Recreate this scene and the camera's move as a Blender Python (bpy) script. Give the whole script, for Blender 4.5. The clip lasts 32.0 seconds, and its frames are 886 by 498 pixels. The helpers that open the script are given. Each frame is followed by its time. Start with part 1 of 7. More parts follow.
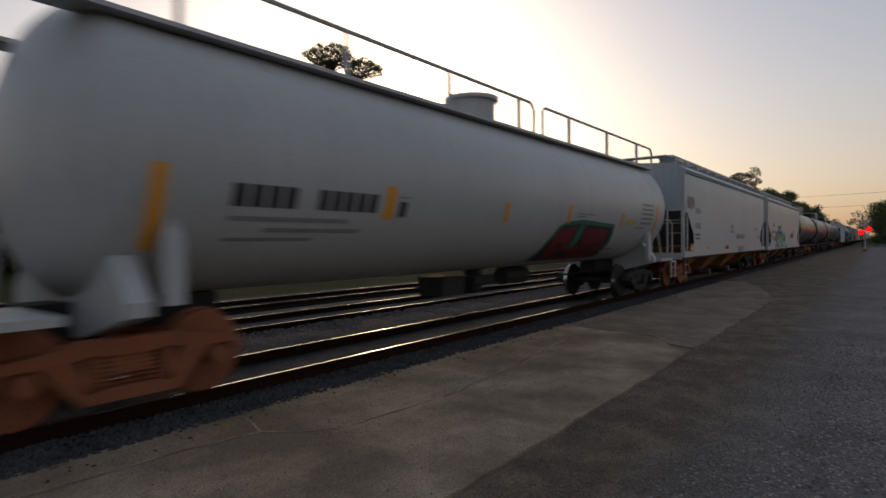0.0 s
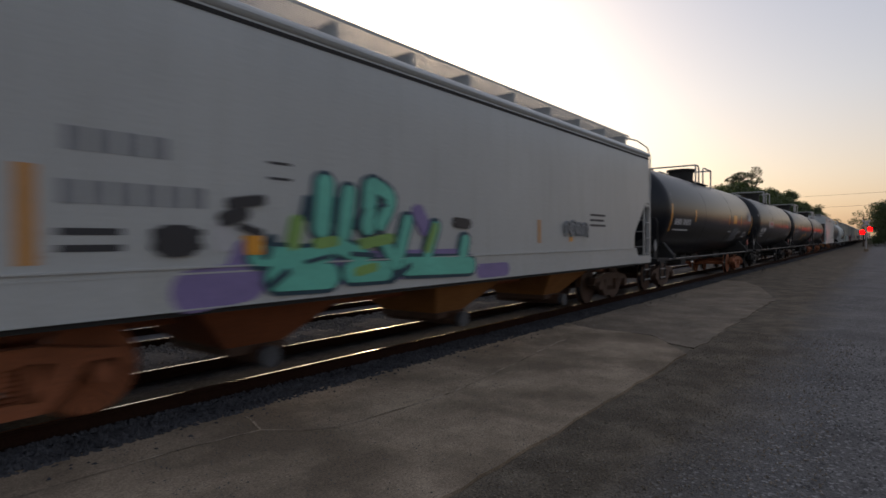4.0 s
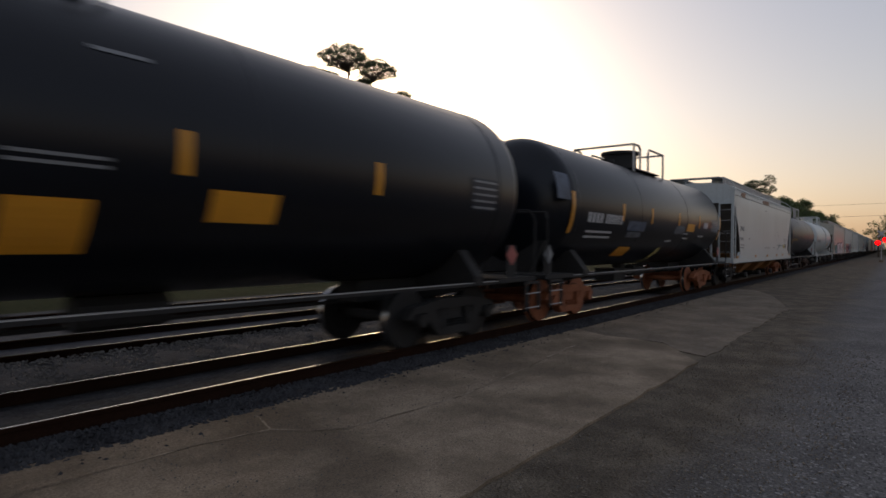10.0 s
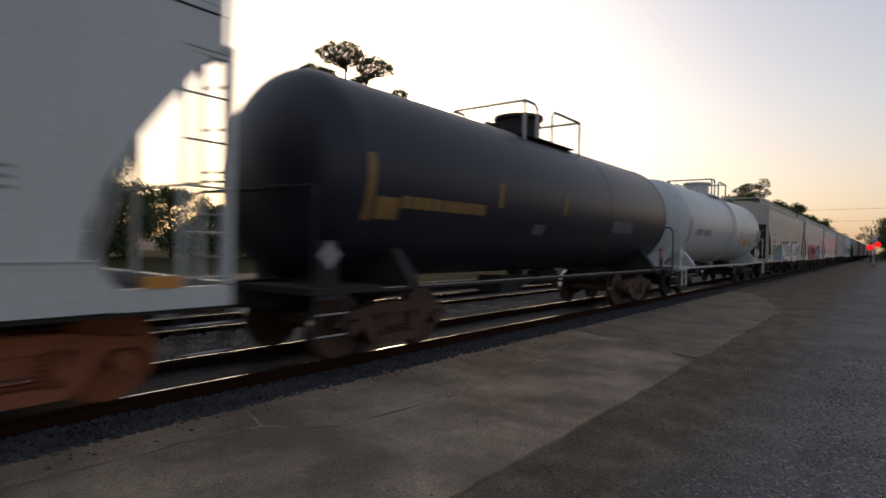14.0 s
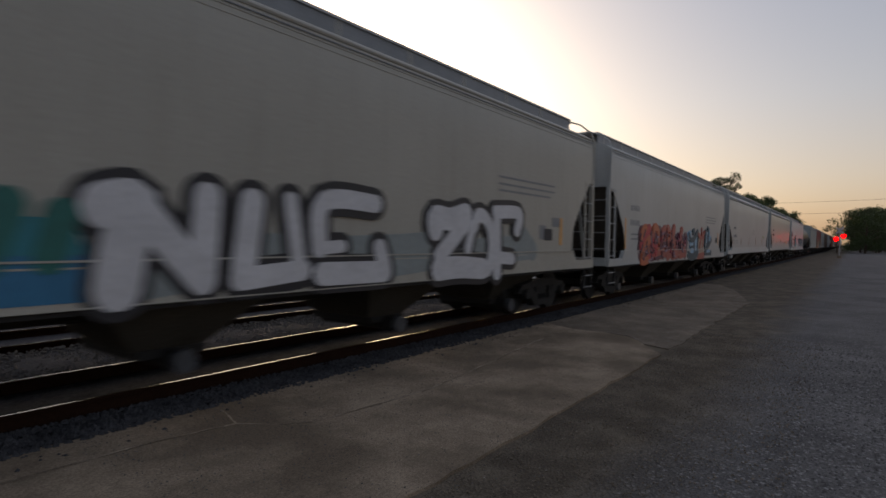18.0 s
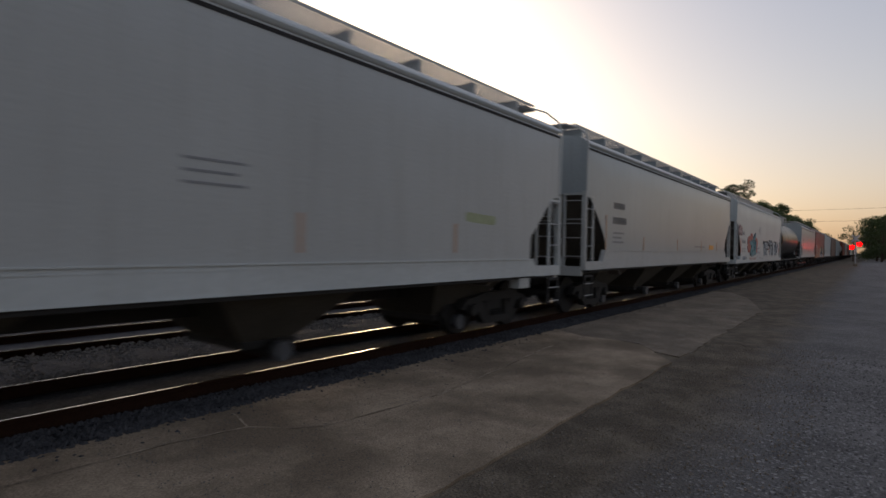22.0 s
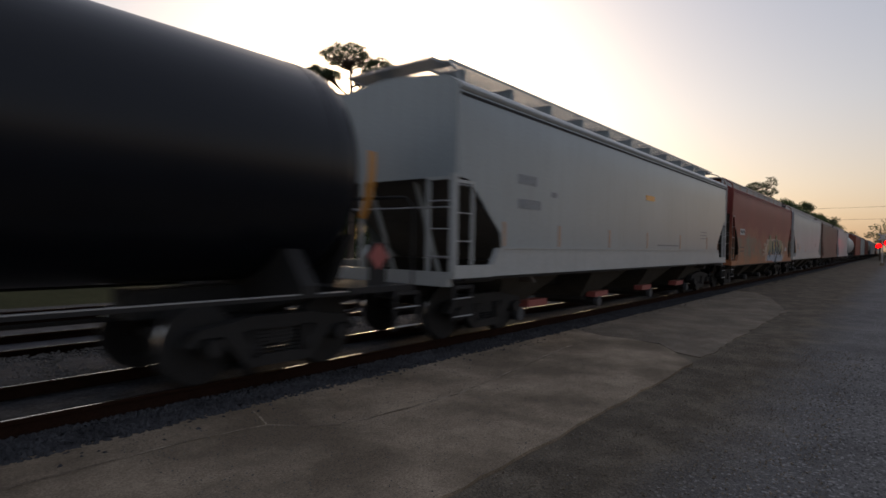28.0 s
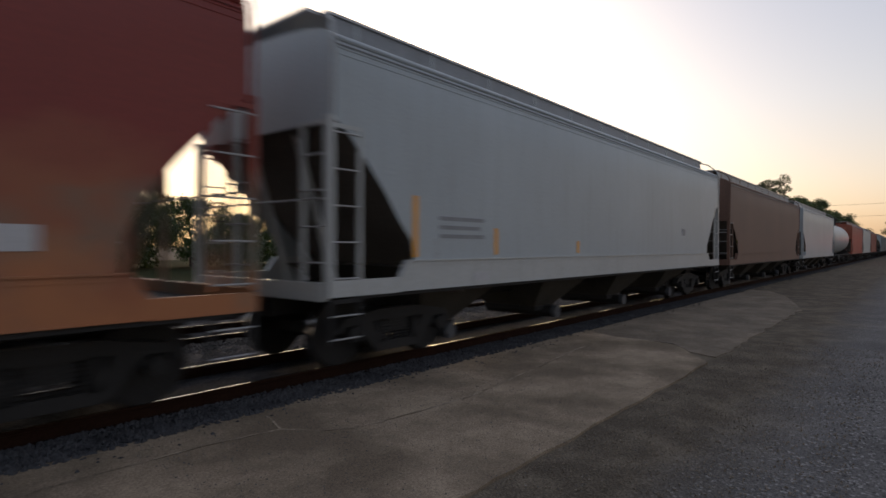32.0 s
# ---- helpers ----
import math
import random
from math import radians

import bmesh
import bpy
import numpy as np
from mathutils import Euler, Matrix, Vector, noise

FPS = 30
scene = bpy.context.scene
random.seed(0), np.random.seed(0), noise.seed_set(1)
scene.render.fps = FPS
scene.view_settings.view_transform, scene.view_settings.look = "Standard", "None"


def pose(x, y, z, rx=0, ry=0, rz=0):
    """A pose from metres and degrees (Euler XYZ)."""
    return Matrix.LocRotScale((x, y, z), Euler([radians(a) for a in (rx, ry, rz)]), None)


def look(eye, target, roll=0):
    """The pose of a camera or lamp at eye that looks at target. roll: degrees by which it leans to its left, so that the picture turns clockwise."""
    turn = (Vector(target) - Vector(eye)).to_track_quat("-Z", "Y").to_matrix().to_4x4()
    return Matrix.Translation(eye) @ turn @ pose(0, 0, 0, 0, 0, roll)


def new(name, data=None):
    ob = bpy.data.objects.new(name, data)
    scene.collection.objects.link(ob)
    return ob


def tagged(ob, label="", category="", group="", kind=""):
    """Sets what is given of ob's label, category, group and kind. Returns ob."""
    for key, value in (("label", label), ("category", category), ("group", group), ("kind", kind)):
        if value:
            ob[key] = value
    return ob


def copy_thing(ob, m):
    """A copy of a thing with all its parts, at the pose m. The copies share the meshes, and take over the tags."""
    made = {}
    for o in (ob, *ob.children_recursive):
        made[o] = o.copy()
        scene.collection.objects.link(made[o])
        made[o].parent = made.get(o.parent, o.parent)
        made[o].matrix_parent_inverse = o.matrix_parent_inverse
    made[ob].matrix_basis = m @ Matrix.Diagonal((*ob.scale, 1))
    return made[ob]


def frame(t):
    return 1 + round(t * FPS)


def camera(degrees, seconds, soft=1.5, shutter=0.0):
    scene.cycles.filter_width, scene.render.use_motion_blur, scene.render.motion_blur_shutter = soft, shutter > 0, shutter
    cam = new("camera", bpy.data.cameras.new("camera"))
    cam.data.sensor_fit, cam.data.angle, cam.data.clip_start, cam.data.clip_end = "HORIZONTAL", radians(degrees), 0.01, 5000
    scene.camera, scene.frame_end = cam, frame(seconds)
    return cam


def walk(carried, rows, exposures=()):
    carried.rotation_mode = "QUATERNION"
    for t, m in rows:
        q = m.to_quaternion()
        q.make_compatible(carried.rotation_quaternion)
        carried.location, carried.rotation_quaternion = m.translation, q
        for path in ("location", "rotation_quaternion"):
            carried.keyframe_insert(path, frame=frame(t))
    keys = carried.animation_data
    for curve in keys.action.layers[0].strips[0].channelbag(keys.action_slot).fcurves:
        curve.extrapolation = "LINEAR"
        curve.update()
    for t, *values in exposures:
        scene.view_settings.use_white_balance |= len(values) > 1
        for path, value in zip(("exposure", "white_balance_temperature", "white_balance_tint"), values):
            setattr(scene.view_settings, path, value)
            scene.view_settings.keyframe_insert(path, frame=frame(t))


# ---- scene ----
cam = camera(76.2, 32.0, 1.6, 0.5)
TURNS = [  # seconds, tilt, lean, turn, and the eye's place
    (0, 89.29, 0.54, -52.42, 0.010, -0.004, 1.648), (0.5, 89.33, 0.39, -52.42, 0.009, -0.005, 1.649), (1, 89.27, 0.22, -52.46, 0.008, -0.006, 1.649),
    (1.5, 89.26, 0.26, -52.48, 0.008, -0.007, 1.650), (2, 89.25, 0.35, -52.41, 0.007, -0.008, 1.650), (2.5, 89.26, 0.38, -52.32, 0.006, -0.009, 1.651),
    (3, 89.24, 0.32, -52.24, 0.006, -0.010, 1.651), (3.5, 89.24, 0.43, -52.35, 0.005, -0.011, 1.651), (4, 89.17, 0.40, -52.35, 0.004, -0.011, 1.652),
    (4.5, 89.09, 0.25, -52.46, 0.004, -0.010, 1.653), (6.5, 89.08, 0.35, -52.62, 0.002, -0.004, 1.656), (7, 89.05, 0.16, -52.48, 0.001, -0.003, 1.657),
    (7.5, 89.08, -0.04, -52.27, 0.001, -0.002, 1.658), (8, 89.17, 0.02, -52.03, 0.000, -0.000, 1.659), (8.5, 89.31, -0.21, -51.89, -0.001, 0.004, 1.656),
    (9, 89.36, -0.30, -51.77, -0.003, 0.007, 1.653), (9.5, 89.44, -0.52, -51.54, -0.004, 0.011, 1.651), (10, 89.50, -0.59, -51.38, -0.006, 0.015, 1.648),
    (10.5, 89.60, -0.84, -51.34, -0.007, 0.019, 1.645), (11, 89.64, -1.06, -51.09, -0.009, 0.023, 1.642), (11.5, 89.68, -1.16, -50.96, -0.006, 0.025, 1.640),
    (12, 89.61, -1.28, -50.88, -0.004, 0.028, 1.637), (12.5, 89.57, -1.49, -50.77, -0.001, 0.030, 1.634), (13, 89.57, -1.64, -51.22, 0.002, 0.032, 1.631),
    (13.5, 89.54, -1.59, -51.60, 0.007, 0.030, 1.636), (14, 89.41, -1.37, -51.88, 0.012, 0.027, 1.640), (14.5, 89.26, -1.14, -52.00, 0.017, 0.024, 1.644),
    (16.5, 88.72, -0.82, -53.55, 0.010, -0.026, 1.647), (17, 88.62, -1.17, -54.04, 0.008, -0.038, 1.648), (17.5, 89.15, -0.92, -54.04, 0.004, -0.049, 1.650),
    (18, 88.94, -0.90, -54.08, -0.006, -0.057, 1.652), (18.5, 89.19, -0.68, -54.09, -0.016, -0.064, 1.654), (19, 89.05, -0.73, -54.06, -0.026, -0.072, 1.657),
    (19.5, 89.29, -1.00, -54.30, -0.036, -0.080, 1.659), (20, 89.51, -0.78, -53.86, -0.036, -0.082, 1.657), (20.5, 89.51, -1.01, -53.59, -0.037, -0.085, 1.656),
    (21, 89.57, -1.21, -53.13, -0.038, -0.088, 1.655), (21.5, 89.56, -1.22, -53.08, -0.038, -0.091, 1.653), (22, 89.57, -1.14, -52.99, -0.039, -0.093, 1.652),
    (22.5, 89.56, -1.20, -52.91, -0.033, -0.089, 1.651), (23, 89.48, -1.20, -52.86, -0.028, -0.085, 1.650), (23.5, 89.45, -0.99, -52.77, -0.023, -0.081, 1.649),
    (24, 89.34, -0.99, -52.76, -0.017, -0.077, 1.648), (24.5, 89.32, -0.72, -52.82, -0.012, -0.073, 1.647), (25, 89.32, -0.63, -52.69, -0.018, -0.074, 1.648),
    (25.5, 89.42, -0.74, -52.59, -0.024, -0.074, 1.649), (26, 89.45, -0.77, -52.34, -0.030, -0.074, 1.650), (26.5, 89.45, -0.99, -52.09, -0.036, -0.075, 1.652),
    (28.5, 89.39, -1.04, -51.11, -0.028, -0.067, 1.653), (29, 89.35, -0.95, -51.04, -0.026, -0.065, 1.653), (29.5, 89.44, -0.69, -50.86, -0.026, -0.067, 1.651),
    (30, 89.61, -0.24, -50.74, -0.025, -0.068, 1.648), (30.5, 89.66, -0.33, -50.55, -0.025, -0.070, 1.645), (31, 89.70, -0.45, -50.48, -0.025, -0.071, 1.643),
    (31.5, 89.76, -0.37, -50.42, -0.024, -0.073, 1.640), (32, 89.80, -0.16, -50.18, -0.024, -0.074, 1.637),
]
walk(cam, [(t, pose(x, y, z, rx, ry, rz)) for t, rx, ry, rz, x, y, z in TURNS], [(t, e, 6740, 17) for t, e in ((0, 0.36), (1, 0.5), (2, 0.42), (3, 0.58), (4, 0.62), (7, 0.46), (8, 0.42), (10, 0.44), (11, 0.34), (12, 0.5), (13, 0.6), (14, 0.68), (17, 0.38), (18, 0.3), (19, 0.66), (20, 0.5), (22, 0.48), (24, 0.4), (25, 0.62), (26, 0.48), (29, 0.48), (30, 0.3), (31, 0.62), (32, 0.74))])

# ---- light ----
SUN_UP, SUN_LEFT = 12.5, 44.3      # degrees over the horizon; degrees from the track's far end towards +y
world = bpy.data.worlds.new("dusk_sky")
scene.world = world
world.use_nodes = True
wn = world.node_tree
sky = wn.nodes.new("ShaderNodeTexSky")
sky.sky_type, sky.sun_disc = "NISHITA", False
sky.sun_elevation = radians(SUN_UP)
sky.sun_rotation = radians(90 - SUN_LEFT)
sky.air_density, sky.dust_density, sky.ozone_density, sky.altitude = 1.0, 3.0, 1.5, 10
bg = wn.nodes["Background"]
bg.inputs["Strength"].default_value = 0.13
veil = wn.nodes.new("ShaderNodeMix")       # thin haze over the whole dome: peach at the horizon, pale blue overhead
veil.data_type = "RGBA"
veil.inputs["Factor"].default_value = 0.6
air, height, tone = wn.nodes.new("ShaderNodeTexCoord"), wn.nodes.new("ShaderNodeSeparateXYZ"), wn.nodes.new("ShaderNodeValToRGB")
wn.links.new(air.outputs["Generated"], height.inputs[0])
wn.links.new(height.outputs["Z"], tone.inputs["Fac"])
tone.color_ramp.elements[0].color, tone.color_ramp.elements[1].color = (1.0, 0.66, 0.43, 1), (0.72, 0.80, 0.93, 1)
tone.color_ramp.elements[1].position = 0.55
for at, hue in ((0.10, (0.97, 0.80, 0.66, 1)), (0.22, (0.84, 0.84, 0.84, 1)), (0.38, (0.69, 0.75, 0.85, 1))):
    tone.color_ramp.elements.new(at).color = hue
glow_up = wn.nodes.new("ShaderNodeMix")
glow_up.data_type, glow_up.blend_type = "RGBA", "MULTIPLY"
glow_up.inputs["Factor"].default_value = 1.0
glow_up.inputs["B"].default_value = (3.0, 3.0, 3.0, 1)
wn.links.new(tone.outputs["Color"], glow_up.inputs["A"])
wn.links.new(glow_up.outputs["Result"], veil.inputs["B"])
wn.links.new(sky.outputs[0], veil.inputs["A"])
wn.links.new(veil.outputs["Result"], bg.inputs[0])

sun_lamp = bpy.data.lights.new("sun", "SUN")
sun_lamp.energy, sun_lamp.angle, sun_lamp.color = 0.15, radians(4.0), (1.0, 0.72, 0.4)
sun = new("sun", sun_lamp)
a, e = radians(SUN_LEFT), radians(SUN_UP)
sun.matrix_world = look((100 * math.cos(a) * math.cos(e), 100 * math.sin(a) * math.cos(e), 100 * math.sin(e)), (0, 0, 0))


# ---- materials ----
def mat(name, color, rough=0.7, metal=0.0, vary=0.25, scale=3.0, bump=0.0, fine=40.0, streak=0.0, rust=0.0, rust_color=(0.16, 0.06, 0.025), spec=0.5, tint=None):
    """Paint, metal, stone: colour varied at two scales, with optional run-down streaks and rust patches."""
    m = bpy.data.materials.new(name)
    m.use_nodes = True
    n, l = m.node_tree.nodes, m.node_tree.links
    b = n["Principled BSDF"]
    b.inputs["Roughness"].default_value, b.inputs["Metallic"].default_value = rough, metal
    b.inputs["Specular IOR Level"].default_value = spec
    co = n.new("ShaderNodeTexCoord")
    big, small = n.new("ShaderNodeTexNoise"), n.new("ShaderNodeTexNoise")
    big.inputs["Scale"].default_value, big.inputs["Detail"].default_value = scale, 6
    small.inputs["Scale"].default_value, small.inputs["Detail"].default_value = fine, 4
    l.new(co.outputs["Object"], big.inputs["Vector"])
    l.new(co.outputs["Object"], small.inputs["Vector"])
    mix = n.new("ShaderNodeMix")
    mix.data_type = "RGBA"
    dark = tint or tuple(c * (1 - vary) for c in color)
    mix.inputs["A"].default_value = (*dark, 1)
    mix.inputs["B"].default_value = (*[min(1, c * (1 + vary * 0.5)) for c in color], 1)
    l.new(big.outputs["Fac"], mix.inputs["Factor"])
    out = mix.outputs["Result"]
    grain = n.new("ShaderNodeMix")
    grain.data_type, grain.blend_type = "RGBA", "MULTIPLY"
    grain.inputs["Factor"].default_value = min(1, vary * 1.2)
    l.new(out, grain.inputs["A"])
    ramp = n.new("ShaderNodeValToRGB")
    ramp.color_ramp.elements[0].position, ramp.color_ramp.elements[1].position = 0.3, 0.65
    ramp.color_ramp.elements[0].color = (0.45, 0.45, 0.45, 1)
    l.new(small.outputs["Fac"], ramp.inputs["Fac"])
    l.new(ramp.outputs["Color"], grain.inputs["B"])
    out = grain.outputs["Result"]
    if streak:
        mp, st = n.new("ShaderNodeMapping"), n.new("ShaderNodeTexNoise")
        mp.inputs["Scale"].default_value = (5.0, 5.0, 0.35)
        st.inputs["Scale"].default_value, st.inputs["Detail"].default_value = 1.6, 5
        l.new(co.outputs["Object"], mp.inputs["Vector"])
        l.new(mp.outputs["Vector"], st.inputs["Vector"])
        r2 = n.new("ShaderNodeValToRGB")
        r2.color_ramp.elements[0].position, r2.color_ramp.elements[1].position = 0.5, 0.8
        l.new(st.outputs["Fac"], r2.inputs["Fac"])
        sm = n.new("ShaderNodeMix")
        sm.data_type = "RGBA"
        mu = n.new("ShaderNodeMath")
        mu.operation, mu.inputs[1].default_value = "MULTIPLY", streak
        l.new(r2.outputs["Color"], mu.inputs[0])
        l.new(mu.outputs[0], sm.inputs["Factor"])
        l.new(out, sm.inputs["A"])
        sm.inputs["B"].default_value = (*[0.012 + 0.45 * c for c in (color[0] * 1.1, color[1], color[2] * 0.85)], 1)
        out = sm.outputs["Result"]
    if rust:
        rn = n.new("ShaderNodeTexNoise")
        rn.inputs["Scale"].default_value, rn.inputs["Detail"].default_value, rn.inputs["Roughness"].default_value = 0.9, 9, 0.65
        l.new(co.outputs["Object"], rn.inputs["Vector"])
        r3 = n.new("ShaderNodeValToRGB")
        r3.color_ramp.elements[0].position, r3.color_ramp.elements[1].position = 0.68 - 0.3 * rust, 0.82 - 0.3 * rust
        l.new(rn.outputs["Fac"], r3.inputs["Fac"])
        rm = n.new("ShaderNodeMix")
        rm.data_type = "RGBA"
        l.new(r3.outputs["Color"], rm.inputs["Factor"])
        l.new(out, rm.inputs["A"])
        rm.inputs["B"].default_value = (*rust_color, 1)
        out = rm.outputs["Result"]
    l.new(out, b.inputs["Base Color"])
    if bump:
        bp = n.new("ShaderNodeBump")
        bp.inputs["Strength"].default_value, bp.inputs["Distance"].default_value = bump, 0.02
        l.new(small.outputs["Fac"], bp.inputs["Height"])
        l.new(bp.outputs["Normal"], b.inputs["Normal"])
    return m


def glow(name, color, strength):
    m = bpy.data.materials.new(name)
    m.use_nodes = True
    b = m.node_tree.nodes["Principled BSDF"]
    b.inputs["Base Color"].default_value = (*color, 1)
    b.inputs["Emission Color"].default_value, b.inputs["Emission Strength"].default_value = (*color, 1), strength
    return m


def leafy(name, color, glossy=0.5):
    m = mat(name, color, rough=glossy, vary=0.5, scale=0.6, fine=6)
    n, l = m.node_tree.nodes, m.node_tree.links
    b, tr, ad = n["Principled BSDF"], n.new("ShaderNodeBsdfTranslucent"), n.new("ShaderNodeMixShader")
    tr.inputs["Color"].default_value = (color[0] * 1.6, color[1] * 1.5, color[2] * 0.7, 1)
    ad.inputs[0].default_value = 0.3
    l.new(b.outputs[0], ad.inputs[1])
    l.new(tr.outputs[0], ad.inputs[2])
    l.new(ad.outputs[0], n["Material Output"].inputs["Surface"])
    return m


PAINT_GREY = mat("grey_paint", (0.36, 0.405, 0.425), 0.42, vary=0.2, scale=0.5, fine=25, streak=0.28, rust=0.06)
PAINT_LIGHT = mat("light_grey_paint", (0.425, 0.44, 0.432), 0.42, vary=0.2, scale=0.5, fine=25, streak=0.28, rust=0.04)
PAINT_SLATE = mat("slate_grey_paint", (0.315, 0.355, 0.365), 0.3, vary=0.2, scale=0.5, fine=25, streak=0.26, rust=0.05)
PAINT_WHITE = mat("white_paint", (0.50, 0.535, 0.535), 0.4, vary=0.2, scale=0.5, fine=20, streak=0.28, rust=0.1)
PAINT_CREAM = mat("cream_paint", (0.41, 0.392, 0.34), 0.45, vary=0.2, scale=0.5, fine=20, streak=0.28, rust=0.06)
PAINT_BLACK = mat("black_paint", (0.007, 0.0088, 0.0135), 0.30, vary=0.35, scale=0.6, fine=20, streak=0.1, rust=0.02, spec=0.30)
PAINT_NAVY = mat("navy_paint", (0.017, 0.021, 0.034), 0.42, vary=0.35, scale=0.6, fine=20, streak=0.1, rust=0.06, spec=0.35, rust_color=(0.05, 0.025, 0.025))
PAINT_BROWN = mat("oxide_red_paint", (0.27, 0.06, 0.030), 0.6, vary=0.35, scale=0.3, fine=20, streak=0.16, rust=0.42, rust_color=(0.30, 0.115, 0.05))
PAINT_MAROON = mat("brown_paint", (0.15, 0.08, 0.055), 0.6, vary=0.3, scale=0.5, fine=20, streak=0.2, rust=0.2)
# Grimy steel; hopper roof seams also use it as painted shade.
STEEL_DARK = mat("grime_and_shade_steel", (0.017, 0.016, 0.0155), 0.8, vary=0.5, scale=2, fine=30, bump=0.3)
# Chute grime, darkened further for the shade beneath the cars.
CHUTE_SHADE_GRIME = mat("shaded_grimy_chute", (0.085, 0.078, 0.066), 0.85, vary=0.45, scale=1.5, fine=25, bump=0.2, spec=0.2)
# Slope sheets share the body's paint; this brown paints in their shade.
SLOPE_SHADE = mat("shaded_slope_sheet", (0.14, 0.125, 0.11), 0.8, vary=0.4, scale=1.5, fine=25, bump=0.2)
# Rust with the warm light on the first cars' trucks mixed into the colour.
STEEL_LIT_RUST = mat("lit_rusty_steel", (0.31, 0.098, 0.038), 0.8, vary=0.5, scale=2, fine=30, bump=0.3)
SKIRT_GREY = mat("weathered_grey_sheen_skirt", (0.25, 0.27, 0.29), 0.5, vary=0.3, scale=2, fine=25, streak=0.3)
# Rusty chute colour raised to ochre for the warm light falling on it.
CHUTE_LIT_OCHRE = mat("lit_ochre_rust_chute", (0.38, 0.175, 0.062), 0.8, vary=0.4, scale=1.5, fine=25, bump=0.2, spec=0.2)
CAP_STEEL = mat("dull_outlet_cap", (0.075, 0.082, 0.095), 0.6, vary=0.4, scale=4)
STEEL_BROWN = mat("brown_steel", (0.085, 0.045, 0.028), 0.8, vary=0.5, scale=2, fine=30, bump=0.3)
STEEL_BARE = mat("worn_galvanised_steel", (0.42, 0.42, 0.42), 0.5, 0.4, vary=0.2, scale=3, fine=40)
TREAD = mat("polished_tread", (0.5, 0.5, 0.5), 0.25, 1.0, vary=0.15, scale=4)
RAIL_TOP = mat("polished_rail_top", (0.66, 0.65, 0.64), 0.22, 1.0, vary=0.1, scale=2)
RAIL_SIDE = mat("rusted_rail_web", (0.026, 0.012, 0.0075), 0.95, vary=0.4, scale=3, fine=40, bump=0.3, spec=0.06)
YELLOW = mat("yellow_reflective_tape", (0.72, 0.31, 0.025), 0.35, vary=0.15, scale=3)
MARK_BLACK = mat("black_stencil", (0.03, 0.03, 0.035), 0.6, vary=0.3, scale=5)
MARK_WHITE = mat("white_stencil", (0.46, 0.46, 0.47), 0.6, vary=0.2, scale=5)
MARK_GREY = mat("faded_stencil", (0.24, 0.25, 0.26), 0.6, vary=0.3, scale=5)
PLACARD = mat("red_placard", (0.38, 0.10, 0.09), 0.5, vary=0.2)
DULL_AMBER = mat("dull_amber_strip", (0.52, 0.23, 0.04), 0.5, vary=0.2)
PALE_STRIP = mat("pale_orange_strip", (0.46, 0.30, 0.20), 0.5, vary=0.2)
FADED_YELLOW = mat("faded_yellow", (0.48, 0.42, 0.16), 0.6, vary=0.3, scale=4)
FADED_AMBER = mat("faded_amber_stencil", (0.26, 0.15, 0.04), 0.6, vary=0.4, scale=4)
FAINT_BLUE = mat("faint_blue_spray", (0.09, 0.12, 0.18), 0.6, vary=0.7, scale=5)
FAINT_SPRAY = mat("faint_pale_spray", (0.13, 0.14, 0.16), 0.6, vary=0.7, scale=5)
FAINT_SKY = mat("faint_sky_lettering", (0.43, 0.475, 0.50), 0.6, vary=0.2, scale=5)
GREY_PANEL = mat("grey_data_panel", (0.3, 0.31, 0.33), 0.6, vary=0.3)
RUST_STAIN = mat("rust_stain", (0.40, 0.25, 0.17), 0.8, vary=0.4, scale=6)
OLIVE_SPRAY = mat("olive_spray", (0.20, 0.19, 0.10), 0.5, vary=0.3)
OCHRE_SPRAY = mat("ochre_spray", (0.42, 0.30, 0.09), 0.5, vary=0.3)
PALE_SPRAY = mat("pale_spray", (0.42, 0.30, 0.225), 0.5, vary=0.3)
SPRAY = {k: mat(k + "_spray_paint", c, 0.5, vary=0.25, scale=2.0, fine=15) for k, c in {
    "mint": (0.12, 0.52, 0.40), "green": (0.22, 0.40, 0.10), "violet": (0.22, 0.17, 0.36), "teal": (0.02, 0.22, 0.28), "blue": (0.025, 0.17, 0.32),
    "red": (0.50, 0.03, 0.05), "pink": (0.62, 0.22, 0.30), "orange": (0.52, 0.13, 0.05), "white": (0.64, 0.64, 0.66), "black": (0.02, 0.02, 0.025),
    "sky": (0.25, 0.45, 0.62), "brown": (0.07, 0.03, 0.025), "crimson": (0.36, 0.04, 0.09), "coral": (0.40, 0.085, 0.06), "pine": (0.02, 0.16, 0.10), "wine": (0.19, 0.015, 0.024), "plum": (0.135, 0.045, 0.062), "grape": (0.11, 0.032, 0.06), "lilac": (0.30, 0.21, 0.29), "sea": (0.015, 0.15, 0.13), "haze": (0.27, 0.31, 0.31), "night": (0.012, 0.055, 0.085), "steel": (0.24, 0.31, 0.40)}.items()}
SMOKE = mat("soft_grey_spray", (0.42, 0.45, 0.48), 0.6, vary=0.4, scale=5)
TEAL_SMEAR = mat("thin_teal_spray", (0.20, 0.30, 0.31), 0.6, vary=0.4, scale=5)
LIME_SMEAR = mat("thin_lime_spray", (0.36, 0.40, 0.24), 0.6, vary=0.35, scale=5)
BARK = mat("bark", (0.10, 0.07, 0.05), 0.9, vary=0.4, scale=3, fine=25, bump=0.5)
LEAF_OAK = leafy("oak_leaves", (0.055, 0.085, 0.03))
LEAF_PINE = leafy("pine_needles", (0.045, 0.07, 0.03))
